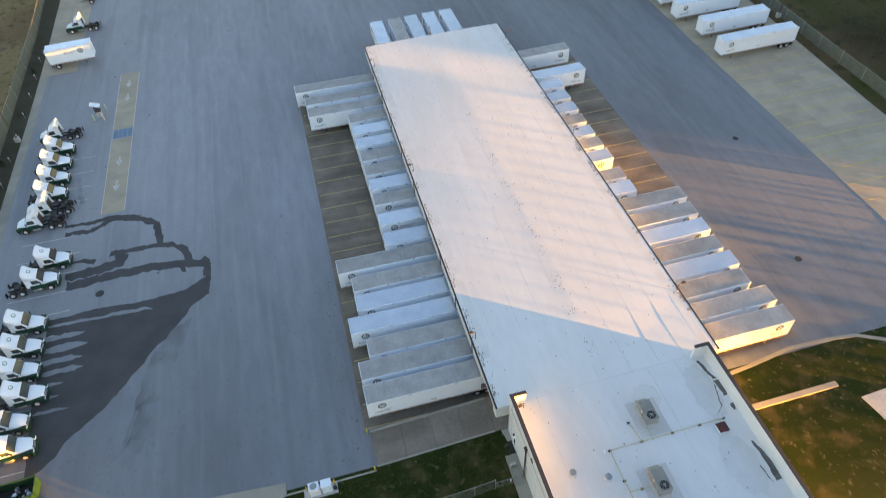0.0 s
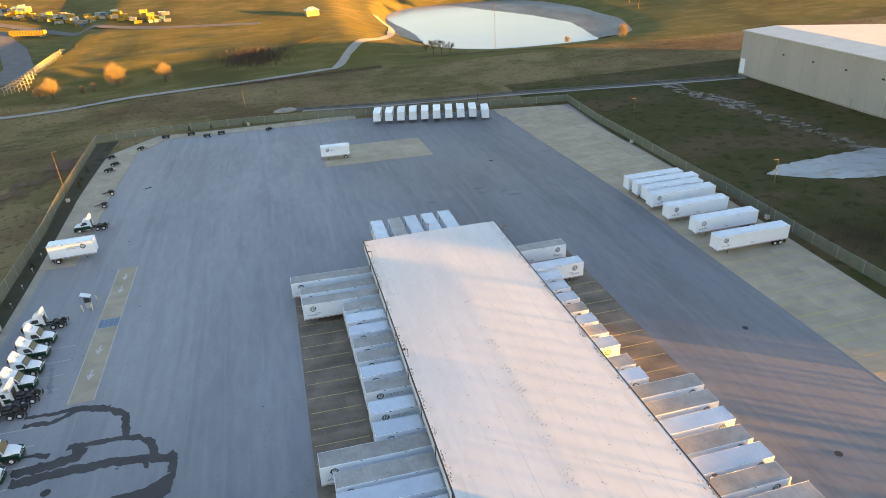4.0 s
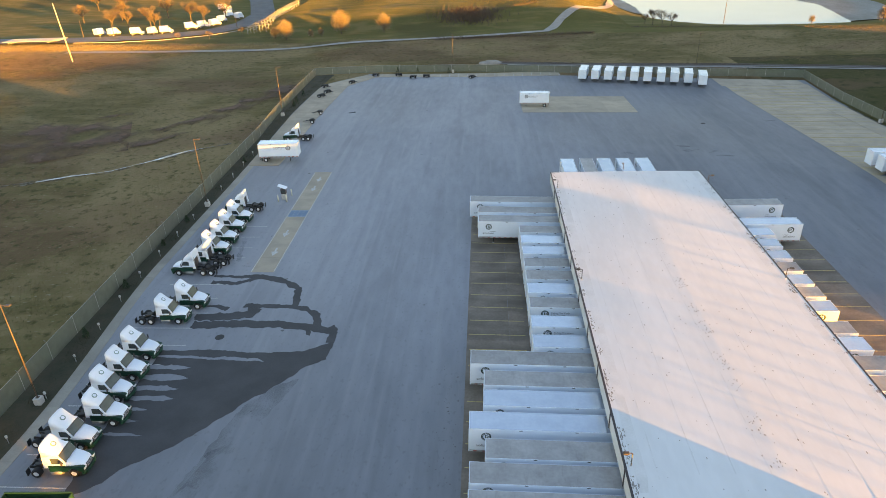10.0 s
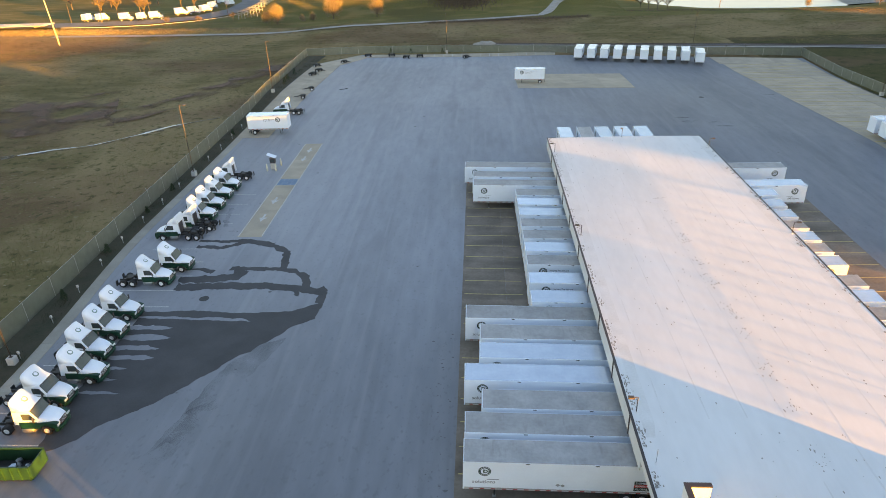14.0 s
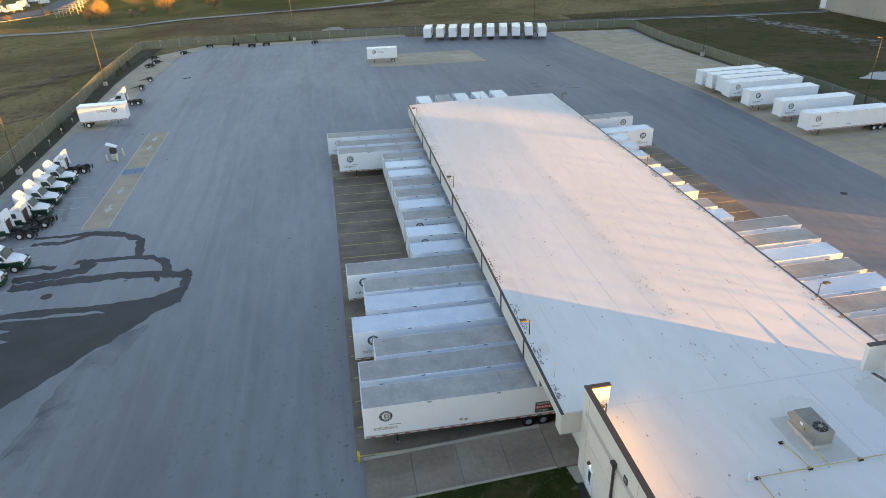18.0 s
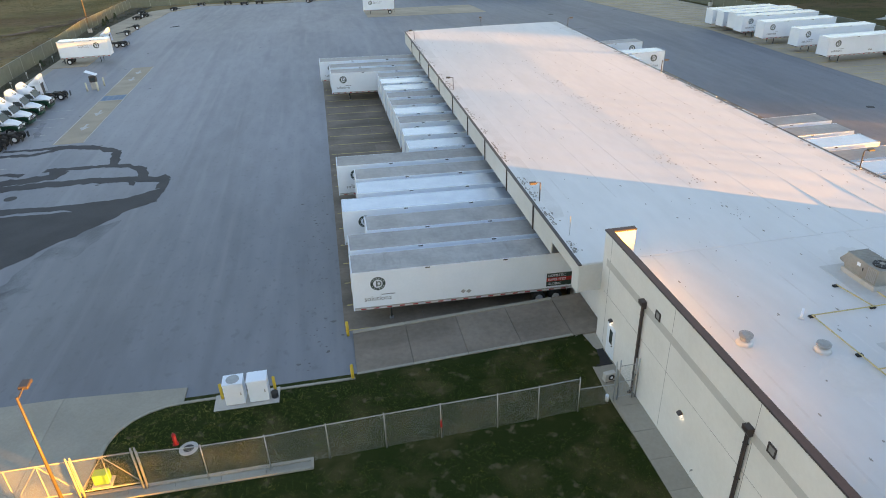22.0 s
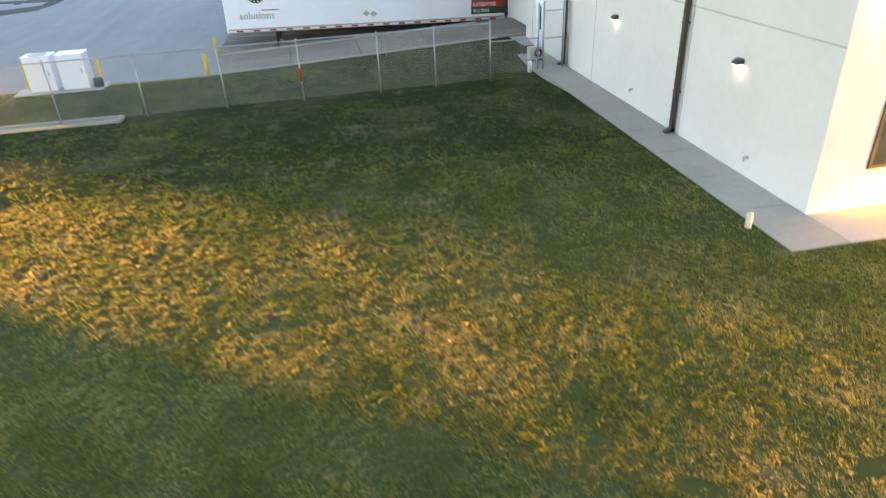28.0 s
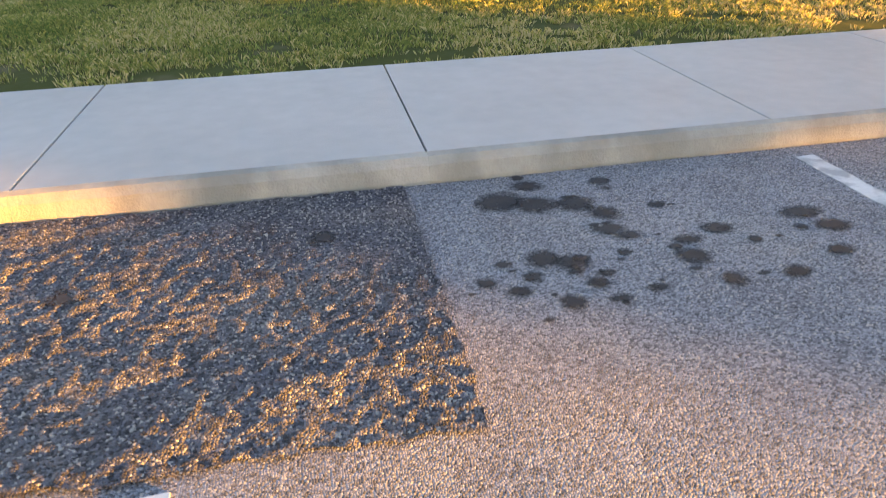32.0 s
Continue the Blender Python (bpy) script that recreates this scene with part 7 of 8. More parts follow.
meadow("meadow_grass", "rough brown and olive winter grass of the west field", 300000, (-250, -50), (40, 322), 0.24, 0.12, 11, lambda x, y: x < left_x(y) - 4 and abs(y - 303) > 3 and noise.noise((x * 0.05, y * 0.05, 8)) > -0.25 + 0.5 * random.random() - 0.3)
meadow("meadow_grass", "rough olive winter grass beyond the far fence", 80000, (-60, 240), (248, 345), 0.26, 0.14, 12, lambda x, y: y > far_y(x) + 14 and y < 325 and noise.noise((x * 0.05, y * 0.05, 8)) > -0.3)
meadow("meadow_grass", "sunlit winter grass on the far hillside", 70000, (-112, 75), (333, 470), 0.22, 0.3, 14, lambda x, y: noise.noise((x * 0.05, y * 0.05, 8)) > -0.4, "hill_blade")
meadow("meadow_grass", "rough green and brown grass of the east field", 30000, (114, 190), (40, 235), 0.2, 0.1, 13, lambda x, y: noise.noise((x * 0.05, y * 0.05, 8)) > -0.2)


# ---- trees ----
M["bark"] = mat("bark", (0.14, 0.105, 0.075), (0.09, 0.068, 0.05), 0.9, scale=3, fine=20)
M["twig_gold"] = mat("golden_twigs", (0.27, 0.215, 0.14), (0.20, 0.155, 0.10), 0.85, scale=2, fine=9)
M["twig"] = mat("grey_twigs", (0.17, 0.125, 0.09), (0.11, 0.08, 0.06), 0.9, scale=2, fine=9)
M["straw"] = mat("dry_straw", (0.40, 0.31, 0.15), (0.30, 0.22, 0.10), 0.9, scale=0.2, fine=3)
M["weed"] = mat("dark_weeds", (0.030, 0.036, 0.014), (0.06, 0.052, 0.026), 0.9, scale=0.6, fine=5)
M["needle"] = mat("evergreen", (0.035, 0.06, 0.022), (0.02, 0.035, 0.014), 0.85, scale=3, fine=12)


def bare_tree(name, label, h, spread, twig, seed, twigs=1500, trunk=0.3, category="tree", oval=0):
    """A leafless tree: tapered trunk, limbs and a crown of fine twigs."""
    r = random.Random(seed)
    t = thing(name, label, category)
    bm = B()
    top = Vector((r.uniform(-0.3, 0.3), r.uniform(-0.3, 0.3), h * 0.55))
    cyl(bm, (0, 0, -0.3), top * trunk / 0.55 if trunk < 0.55 else top, h * 0.026, h * 0.02, seg=7)
    fork = top * (trunk / 0.55)
    tips = []
    for k in range(9):
        a = k * 2.4 + r.uniform(-0.3, 0.3)
        e = fork + Vector((math.cos(a) * spread * r.uniform(0.35, 0.75), math.sin(a) * spread * r.uniform(0.35, 0.75), h * r.uniform(0.25, 0.55)))
        cyl(bm, fork + Vector((0, 0, r.uniform(-0.1, 0.25) * h * 0.3)), e, h * 0.012, h * 0.006, seg=5, caps=False)
        for j in range(4):
            e2 = e + Vector((r.gauss(0, 1), r.gauss(0, 1), r.uniform(-0.2, 1.2))) * spread * 0.24
            cyl(bm, e.lerp(fork, r.uniform(0, 0.5)), e2, h * 0.006, h * 0.003, seg=4, caps=False)
            tips.append(e2)
            tips.append(e.lerp(e2, 0.5))
    part("trunk", bm, M["bark"], t)
    for k in range(oval):
        q = Vector((r.gauss(0, 1), r.gauss(0, 1), r.gauss(0, 1))).normalized() * r.random() ** 0.4
        tips.append(Vector((q.x * spread * (0.95 - 0.25 * q.z), q.y * spread * (0.95 - 0.25 * q.z), h * (0.5 + 0.42 * q.z))))
    vs, fs = [], []
    for k in range(twigs):
        p = r.choice(tips) + Vector((r.gauss(0, 1), r.gauss(0, 1), r.gauss(0, 0.8))) * spread * 0.13
        out = (p - fork).normalized() + Vector((r.gauss(0, 0.4), r.gauss(0, 0.4), r.gauss(0.2, 0.4)))
        q = p + out * h * r.uniform(0.05, 0.12)
        w = Vector((r.gauss(0, 1), r.gauss(0, 1), r.gauss(0, 1))).normalized() * h * 0.0032
        i = len(vs)
        vs += [p - w, p + w, q]
        fs.append((i, i + 1, i + 2))
    me = bpy.data.meshes.new("crown")
    me.from_pydata(vs, [], fs)
    me.materials.append(twig)
    ob = new("crown", me)
    ob.parent = t
    return t


gold = [bare_tree("tree", "round leafless tree with golden twigs in the meadow", 10.5, 3.7, M["twig_gold"], s, 4200, 0.12, oval=500) for s in (1, 2)]
grey = [bare_tree("tree", "leafless grey-brown tree beside the road", 10, 4.0, M["twig"], s, 1600, 0.3) for s in (5, 6)]


def plant(protos, i, x, y, s, label="", group=""):
    p = protos[i % len(protos)]
    m = Matrix.Translation((x, y, land_z(x, y))) @ Matrix.Rotation(i * 1.7, 4, "Z") @ Matrix.Scale(s, 4)
    if p.name not in used:
        used.add(p.name)
        p.matrix_world = m
        return tagged(p, label, group=group)
    ob = copy_thing(p, Matrix.Identity(4))
    ob.matrix_world = m
    return tagged(ob, label, group=group)


for i, (x, y, s) in enumerate(((-69, 340, 1.15), (-47, 339, 0.95), (-95, 331, 0.95), (-101, 333, 0.6), (-79, 338, 0.45), (-84, 337, 0.4), (193, 338, 0.75), (160, 338, 0.4))):
    plant(gold, i, x, y, s, group="golden trees in the meadow")
for i, (x, y, s) in enumerate(((-205, 372, 1.0), (-196, 372, 1.0), (-186, 378, 1.1), (-178, 366, 0.9), (-170, 396, 1.1), (-160, 392, 1.0), (-152, 405, 1.1), (-214, 400, 1.1), (-190, 410, 1.2), (-135, 334, 0.45), (-150, 331, 0.4), (-122, 345, 0.45),
                               (90, 340, 0.7), (86, 342, 0.8), (94, 338, 0.6), (83, 346, 0.5), (-235, 395, 1.0), (-228, 430, 1.2), (-250, 440, 1.2), (240, 470, 1.3), (255, 430, 1.2), (262, 455, 1.3))):
    plant(grey, i, x, y, s, group="bare trees by the road and pond")
# unseen trees added south-east of the office, beyond the car park, shading the front
for i, (x, y, s) in enumerate(((72, -18.5, 1.0), (92, -62, 1.2), (86, -36, 0.8), (132, -18, 1.0), (136, -10, 0.9), (141, -3, 1.0), (139, 4, 0.95), (147, 9, 1.05), (150, -6, 1.0), (144, -16, 0.9), (150, 16, 0.9), (72.0, -29.0, 0.5), (73.5, -27.0, 0.75))):
    plant(grey, i, x, y, s, group="bare trees beyond the car park")


# bare tree belt beside the storage hall, added unseen to filter low sun
belt = random.Random(12)
for i in range(44):
    y = 34.5 + 53.0 * (i % 22) / 21
    plant(grey, i, 120.5 + 0.42 * (y - 34.5) + (5.0 if i > 21 else 0.0) + belt.uniform(-1, 1), y + belt.uniform(-0.8, 0.8), belt.uniform(1.08, 1.32) * (0.82 if y < 46 else 1.0), group="bare trees beside the storage hall")


def conifer(x, y, h, r0, seed, low=0.3):
    r = random.Random(seed)
    t = thing("evergreen_tree", "dense dark evergreen added out of view to cast shade", "tree", "evergreens beyond the car park", m=pose(x, y, land_z(x, y)))
    part("trunk", cyl(B(), (0, 0, -0.3), (0, 0, h * 0.95), 0.2, 0.04, seg=7), M["bark"], t)
    vs, fs = [], []
    for k in range(12000 if low < 1 else 7000):
        f = r.random() ** 1.2
        a, q = r.uniform(0, 6.283), (1 - f) ** 0.7 * r0 * r.random() ** 0.45
        p = Vector((math.cos(a) * q, math.sin(a) * q, low + f * (h - low)))
        u = Vector((math.cos(a), math.sin(a), r.gauss(-0.2, 0.5))) * r.uniform(0.25, 0.5)
        w = Vector((r.gauss(0, 1), r.gauss(0, 1), r.gauss(0, 1))).normalized() * 0.1
        n0 = len(vs)
        vs += [p - w, p + w, p + u]
        fs.append((n0, n0 + 1, n0 + 2))
    me = bpy.data.meshes.new("crown")
    me.from_pydata(vs, [], fs)
    me.materials.append(M["needle"])
    ob = new("crown", me)
    ob.parent = t
    return t


# Unseen evergreens added to shade the kerb, footway, lawn and tractors.
for c, dist, h, r0, low in ((7.25, 58.0, 9.5, 0.8, 0.3), (8.75, 60.0, 9.0, 1.15, 2.5), (9.75, 61.5, 8.0, 0.85, 2.35), (18.5, 60.0, 13.0, 1.7, 6.3), (3.9, 58.0, 9.0, 1.45, 0.3), (2.5, 63.0, 9.0, 1.7, 0.3), (17.9, 63.0, 10.5, 1.7, 5.7)):
    conifer(0.568 * c + 0.823 * dist, 0.823 * c - 0.568 * dist, h, r0, int(c * 10), low)


# Out-of-view pines whose crowns are added to keep sun off the truck row.
pine = conifer(0.0, 0.0, 17.0, 2.9, 77, 11.4)
tagged(pine, "tall pine with a bare trunk, its high crown added unseen against the sun", group="tall pines beyond the car park")
for i in range(17):
    c, dist = 49.0 + 2.9 * i, 95.0 + (3.0 if i % 2 else 0.0)
    x, y = 0.568 * c + 0.823 * dist, 0.823 * c - 0.568 * dist
    m = pose(x, y, land_z(x, y), 0, 0, i * 67)
    if i:
        copy_thing(pine, m)
    else:
        pine.matrix_world = m


def clump(name, label, n, place, size, material, seed, category="bush", kind="stuff"):
    """Undergrowth: upright twigs in a patch, one mesh."""
    r = random.Random(seed)
    vs, fs = [], []
    for k in range(n):
        x, y, s = place(r)
        z = land_z(x, y)
        p = Vector((x, y, z - 0.1))
        q = p + Vector((r.gauss(0, 0.25), r.gauss(0, 0.25), 1)) * size * s * r.uniform(0.4, 1.1)
        w = Vector((r.gauss(0, 1), r.gauss(0, 1), 0)).normalized() * size * 0.05
        i = len(vs)
        vs += [p - w, p + w, q]
        fs.append((i, i + 1, i + 2))
    me = bpy.data.meshes.new(name)
    me.from_pydata(vs, [], fs)
    me.materials.append(material)
    return tagged(new(name, me), label, category, kind=kind)


clump("thicket", "dense bare thicket in a hollow of the meadow", 2600, lambda r: (r.gauss(-5, 7), r.gauss(358, 4.5), 1), 3.0, M["bark"], 1)
clump("brush", "low brown brush along the trail", 3500, lambda r: (lambda u: (-20 + u * 75 + r.gauss(0, 1), 316 + u * 8 + r.gauss(0, 1.6), 1))(r.random()), 1.3, M["twig"], 2)
clump("brush", "low brown brush along the pond bank", 2500, lambda r: (lambda u: (75 + u * 110 + r.gauss(0, 1), 338 - u * 16 + r.gauss(0, 1.5), 1))(r.random()), 1.1, M["twig"], 3)
clump("brush", "low dark brush beside the east fence", 2600, lambda r: (r.gauss(114, 4.5), r.gauss(94, 5.5), 1), 1.0, M["bark"], 6)
clump("brush", "dark brush along the hollow in the meadow", 900, lambda r: (lambda u: (-2 + u * 34 + r.gauss(0, 1), 352 + u * 34 + r.gauss(0, 1.5), 1))(r.random()), 1.3, M["bark"], 7)
clump("weeds", "dark ragged weeds between the kerb and the west fence", 15000, lambda r: (lambda y: (left_x(y) - 0.3 - 2.6 * r.random() ** 0.8, y, 0.5 + 0.8 * max(0.0, noise.noise((y * 0.35, 3.0, 1.0)) + 0.3)))(r.uniform(40, 242)), 0.55, M["weed"], 8, "weeds")
clump("dry_grass", "tall golden dry grass along the road", 14000, lambda r: (r.uniform(-240, -95), 311 + r.gauss(0, 4.5), 1), 1.1, M["straw"], 4, "grass")
clump("dry_grass", "golden dry grass in the meadow", 26000, lambda r: (lambda x, y: (x, y, 0.5 + 0.9 * max(0.0, noise.noise((x * 0.04, y * 0.04, 2.0)) + 0.3)))(r.uniform(-240, -58), 268 + r.gauss(0, 22)), 0.5, M["straw"], 5, "grass")
for i, (x, y, s) in enumerate(((-29, 245.2, 1), (-21.5, 244.8, 1), (-10.0, 244.2, 0.9), (87, 233, 1.2), (93, 232, 1.2), (108, 229, 1.1), (110, 227, 1.0), (-54.4, 205, 0.9), (-53.6, 194, 1.0), (-53.4, 190, 0.9), (-51.6, 84, 0.7), (-52.0, 98, 0.6), (-50.7, 71, 0.7), (-51.8, 140, 0.6), (-52.0, 108, 0.6))):
    sh = thing("shrub", "small dark evergreen shrub by the fence", "shrub", "shrubs along the fence", m=pose(x, y, land_z(x, y), 0, 0, i * 50))
    r = random.Random(i)
    part("stem", cyl(B(), (0, 0, -0.1), (0, 0, 1.2 * s), 0.05, 0.02, seg=5), M["bark"], sh)
    vs, fs = [], []
    for k in range(420):
        hgt = r.random() ** 0.8
        a = r.uniform(0, 6.28)
        q = (1 - hgt) * 0.7 * s * r.random() ** 0.4 + 0.08
        p = Vector((math.cos(a) * q, math.sin(a) * q, 0.15 + hgt * 2.0 * s))
        u, w = Vector((r.gauss(0, 1), r.gauss(0, 1), r.gauss(0.3, 1))).normalized() * 0.22, Vector((r.gauss(0, 1), r.gauss(0, 1), r.gauss(0, 1))).normalized() * 0.06
        n0 = len(vs)
        vs += [p - w, p + w, p + u]
        fs.append((n0, n0 + 1, n0 + 2))
    me = bpy.data.meshes.new("foliage")
    me.from_pydata(vs, [], fs)
    me.materials.append(M["needle"])
    ob = new("foliage", me)
    ob.parent = sh


# ---- the country beyond ----
def ribbon(name, label, category, pts, width, dz, material, step=6.0, kind="structure", wave=0.0):
    q = []
    for (x0, y0), (x1, y1) in zip(pts, pts[1:]):
        n = max(1, int(math.hypot(x1 - x0, y1 - y0) / step))
        q += [(x0 + (x1 - x0) * k / n, y0 + (y1 - y0) * k / n) for k in range(n)]
    q.append(pts[-1])
    vs, fs = [], []
    for i, (x, y) in enumerate(q):
        a, b = q[max(0, i - 1)], q[min(len(q) - 1, i + 1)]
        d = math.hypot(b[0] - a[0], b[1] - a[1])
        nx, ny = -(b[1] - a[1]) / d, (b[0] - a[0]) / d
        w = width * (1 + wave * noise.noise((x * 0.1, y * 0.1, 2)))
        for s in (-0.5, 0.0, 0.5):
            px, py = x + nx * w * s, y + ny * w * s
            vs.append((px, py, land_z(px, py) + dz))
        if i:
            k = i * 3
            fs += [(k - 3, k - 2, k + 1, k), (k - 2, k - 1, k + 2, k + 1)]
    me = bpy.data.meshes.new(name)
    me.from_pydata(vs, [], fs)
    me.materials.append(material)
    return tagged(new(name, me), label, category, kind=kind)


M["gravel"] = mat("pale_gravel", (0.40, 0.37, 0.33), (0.30, 0.28, 0.25), 0.9, scale=0.5, fine=4)
M["ballast"] = mat("ballast", (0.22, 0.20, 0.18), (0.15, 0.14, 0.125), 0.95, scale=2, fine=10)
M["rust"] = mat("rusty_rail", (0.12, 0.07, 0.045), (0.08, 0.05, 0.035), 0.6, 0.5, scale=3)
M["road"] = mat("road_asphalt", (0.17, 0.165, 0.16), (0.13, 0.127, 0.125), 0.85, scale=0.2, fine=3)
M["mud"] = mat("bare_earth", (0.22, 0.18, 0.13), (0.09, 0.075, 0.05), 0.95, scale=0.3, fine=3, spread=0.35)
# Pale blue base colour carries the sky's reflection on the pond.
M["water"] = mat("pond_sky_water", (0.36, 0.42, 0.50), (0.33, 0.39, 0.46), 0.15, scale=0.02)
M["rut"] = mat("wet_rut", (0.40, 0.42, 0.44), (0.10, 0.085, 0.06), 0.3, scale=0.5, fine=3, spread=0.35)
M["ice"] = overlay(mat("thin_ice", (0.33, 0.365, 0.41), (0.24, 0.265, 0.30), 0.3, scale=0.12, fine=1.5), (0.20, 0.16, 0.12), 0.22, 0.52, 0.64, (1, 1.6, 1), amount=0.8, detail=8)


def thinned(m, scale, low, high, top=1.0):
    """Bare ground that lets the grass show through in ragged patches."""
    n, l = m.node_tree.nodes, m.node_tree.links
    geo, nz, mr = (n.new("ShaderNode" + k) for k in ("NewGeometry", "TexNoise", "MapRange"))
    nz.inputs["Scale"].default_value, nz.inputs["Detail"].default_value = scale, 9
    mr.inputs[1].default_value, mr.inputs[2].default_value, mr.inputs[4].default_value = low, high, top
    l.new(geo.outputs["Position"], nz.inputs["Vector"])
    l.new(nz.outputs[0], mr.inputs[0])
    l.new(mr.outputs[0], n["Principled BSDF"].inputs["Alpha"])
    return m


M["mud_thin"] = thinned(mat("thin_earth", (0.24, 0.20, 0.15), (0.12, 0.095, 0.065), 0.95, scale=0.3, fine=3, spread=0.4), 0.35, 0.42, 0.58, 0.9)
M["gravel_thin"] = thinned(mat("washed_gravel", (0.25, 0.215, 0.175), (0.17, 0.145, 0.115), 0.95, scale=0.5, fine=4), 0.4, 0.40, 0.56, 0.95)
M["earth_brown"] = thinned(mat("churned_earth", (0.17, 0.088, 0.055), (0.105, 0.062, 0.040), 0.95, scale=0.2, fine=2, spread=0.5), 0.09, 0.44, 0.60, 0.85)
ribbon("trail", "pale gravel trail winding through the meadow", "path", [(-190, 300), (-106, 303), (-65, 312), (-10, 320), (33, 331), (42, 352), (61, 382), (77, 415), (84, 450), (80, 490)], 4.2, 0.3, M["gravel"], 4, wave=0.3)
ribbon("rail_bed", "low ballast bed of a single railway track", "railway", [(8, 260), (39, 254), (93, 247.5), (126, 242), (161, 236), (190, 232), (330, 205)], 4.5, 0.3, M["ballast"], 5)
rail = thing("railway_track", "rusty single railway track on ballast", "railway", kind="structure")
q = [(10, 259.6), (39, 254), (93, 247.5), (126, 242), (161, 236), (189, 232)]
for (x0, y0), (x1, y1) in zip(q, q[1:]):
    d = math.hypot(x1 - x0, y1 - y0)
    ux, uy = (x1 - x0) / d, (y1 - y0) / d
    za, zb = land_z(x0, y0) + 0.5, land_z(x1, y1) + 0.5
    for s in (-0.72, 0.72):
        part("rail", cyl(B(), (x0 - uy * s, y0 + ux * s, za), (x1 - uy * s, y1 + ux * s, zb), 0.07, seg=4), M["rust"], rail)
    bm = B()
    for k in range(int(d / 0.9)):
        x, y, z = x0 + ux * k * 0.9, y0 + uy * k * 0.9, za + (zb - za) * k * 0.9 / d - 0.1
        bm.faces.new([bm.verts.new((x + ux * a - uy * b, y + uy * a + ux * b, z)) for a, b in ((-0.12, -1.3), (0.12, -1.3), (0.12, 1.3), (-0.12, 1.3))])
    tagged(part("sleepers", bm, M["bark"], rail), kind="stuff")
ribbon("dirt_track", "bare muddy track across the east field", "track", [(157, 216), (160, 200), (161.5, 186), (162, 172), (161.5, 158), (160, 144), (160, 130)], 6.5, 0.14, M["mud_thin"], 2.5, wave=1.0)
ribbon("gravel_spur", "pale washed-out gravel spur beside the railway", "track", [(159, 240), (156, 229), (155, 221), (157, 214), (160, 206), (161, 192)], 9.0, 0.18, M["gravel_thin"], 2.0, wave=0.9)
ribbon("service_path", "narrow pale service path beside the railway", "path", [(12, 256.3), (39, 250.6), (93, 244.2), (126, 238.8), (161, 232.8), (189, 228.8)], 1.7, 0.2, M["gravel"], 4, wave=0.4)
ribbon("bare_earth", "reddish brown bare earth in the west field", "earth", [(-160, 140), (-138, 152), (-115, 163), (-95, 172)], 40.0, 0.3, M["earth_brown"], 5, wave=0.5)
ribbon("bare_earth", "dark churned earth along the west fence", "earth", [(-92, 160), (-80, 172), (-71, 190), (-66, 208), (-63, 224)], 11.0, 0.3, M["earth_brown"], 3, wave=0.8)
ribbon("rut_edge", "dark churned mud beside the wet rut", "ditch", [(-112, 127), (-98, 132.6), (-92, 136), (-84, 138.8), (-79, 142.6), (-76, 144.6), (-70, 150), (-64, 153), (-60, 154.5)], 2.8, 0.1, M["mud_thin"], 1.0, wave=1.6)
ribbon("rut", "wet rut across the west field", "ditch", [(-98, 133), (-92, 136.5), (-84, 139.2), (-79, 143), (-76, 145), (-70, 150.5), (-64, 153)], 0.8, 0.13, M["rut"], 0.8, wave=2.2)
ribbon("road_far", "asphalt road curving past the far yard", "road", [(-300, 332), (-236, 331), (-205, 333), (-165, 342), (-143, 357), (-133, 385), (-134, 420), (-150, 470), (-176, 520)], 15, 0.35, M["road"], 5)
rail_g = thing("guard_rail", "pale guard rail beside the far road", "guard rail", kind="structure")
q = [(-200, 323), (-180, 324), (-158, 330), (-140, 342), (-128, 358), (-122.5, 385), (-124, 412)]
for (x0, y0), (x1, y1) in zip(q, q[1:]):
    n = max(1, int(math.hypot(x1 - x0, y1 - y0) / 4))
    for k in range(n):
        x, y = x0 + (x1 - x0) * k / n, y0 + (y1 - y0) * k / n
        part("post", cyl(B(), (x, y, land_z(x, y)), (x, y, land_z(x, y) + 0.8), 0.09, seg=5), M["bark"], rail_g)
    bm = B()
    vs = [(x0, y0, land_z(x0, y0) + 0.5), (x1, y1, land_z(x1, y1) + 0.5), (x1, y1, land_z(x1, y1) + 0.75), (x0, y0, land_z(x0, y0) + 0.75)]
    bm.faces.new([bm.verts.new(v) for v in vs])
    bm.faces.new([bm.verts.new((a + 0.05, b + 0.08, c)) for a, b, c in vs[::-1]])
    part("beam", bm, M["pale"], rail_g)
M["mudflat"] = mat("pond_mud", (0.060, 0.056, 0.052), (0.15, 0.155, 0.165), 0.45, scale=0.08, fine=0.9, spread=0.45, stretch=(1, 0.5, 1))
bm = B()
shore = []
for a in range(96):
    c, n = math.cos(a * math.tau / 96), math.sin(a * math.tau / 96)
    k = (abs(c) ** 3 + abs(n) ** 3) ** (-1 / 3) * (1.02 + 0.05 * noise.noise((c * 3, n * 3, 4)))
    shore.append((157 + 72 * c * k, 452 + 104 * n * k, -4.66))
bm.faces.new([bm.verts.new(p) for p in shore])
tagged(new("mud_flat", made(bm, "mud_flat", M["mudflat"])), "dark mud and thin ice round the shrunken pond", "mud", kind="structure")
rng = random.Random(9)
bm = B()
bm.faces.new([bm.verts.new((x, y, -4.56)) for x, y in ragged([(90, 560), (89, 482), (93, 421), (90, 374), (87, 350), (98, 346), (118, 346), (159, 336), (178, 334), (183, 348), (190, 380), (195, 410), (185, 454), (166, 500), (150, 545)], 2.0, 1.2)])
tagged(new("pond", made(bm, "pond", M["water"])), "still pond, the evening sky's pale reflection put into its colour", "water", kind="structure")
bm = B()
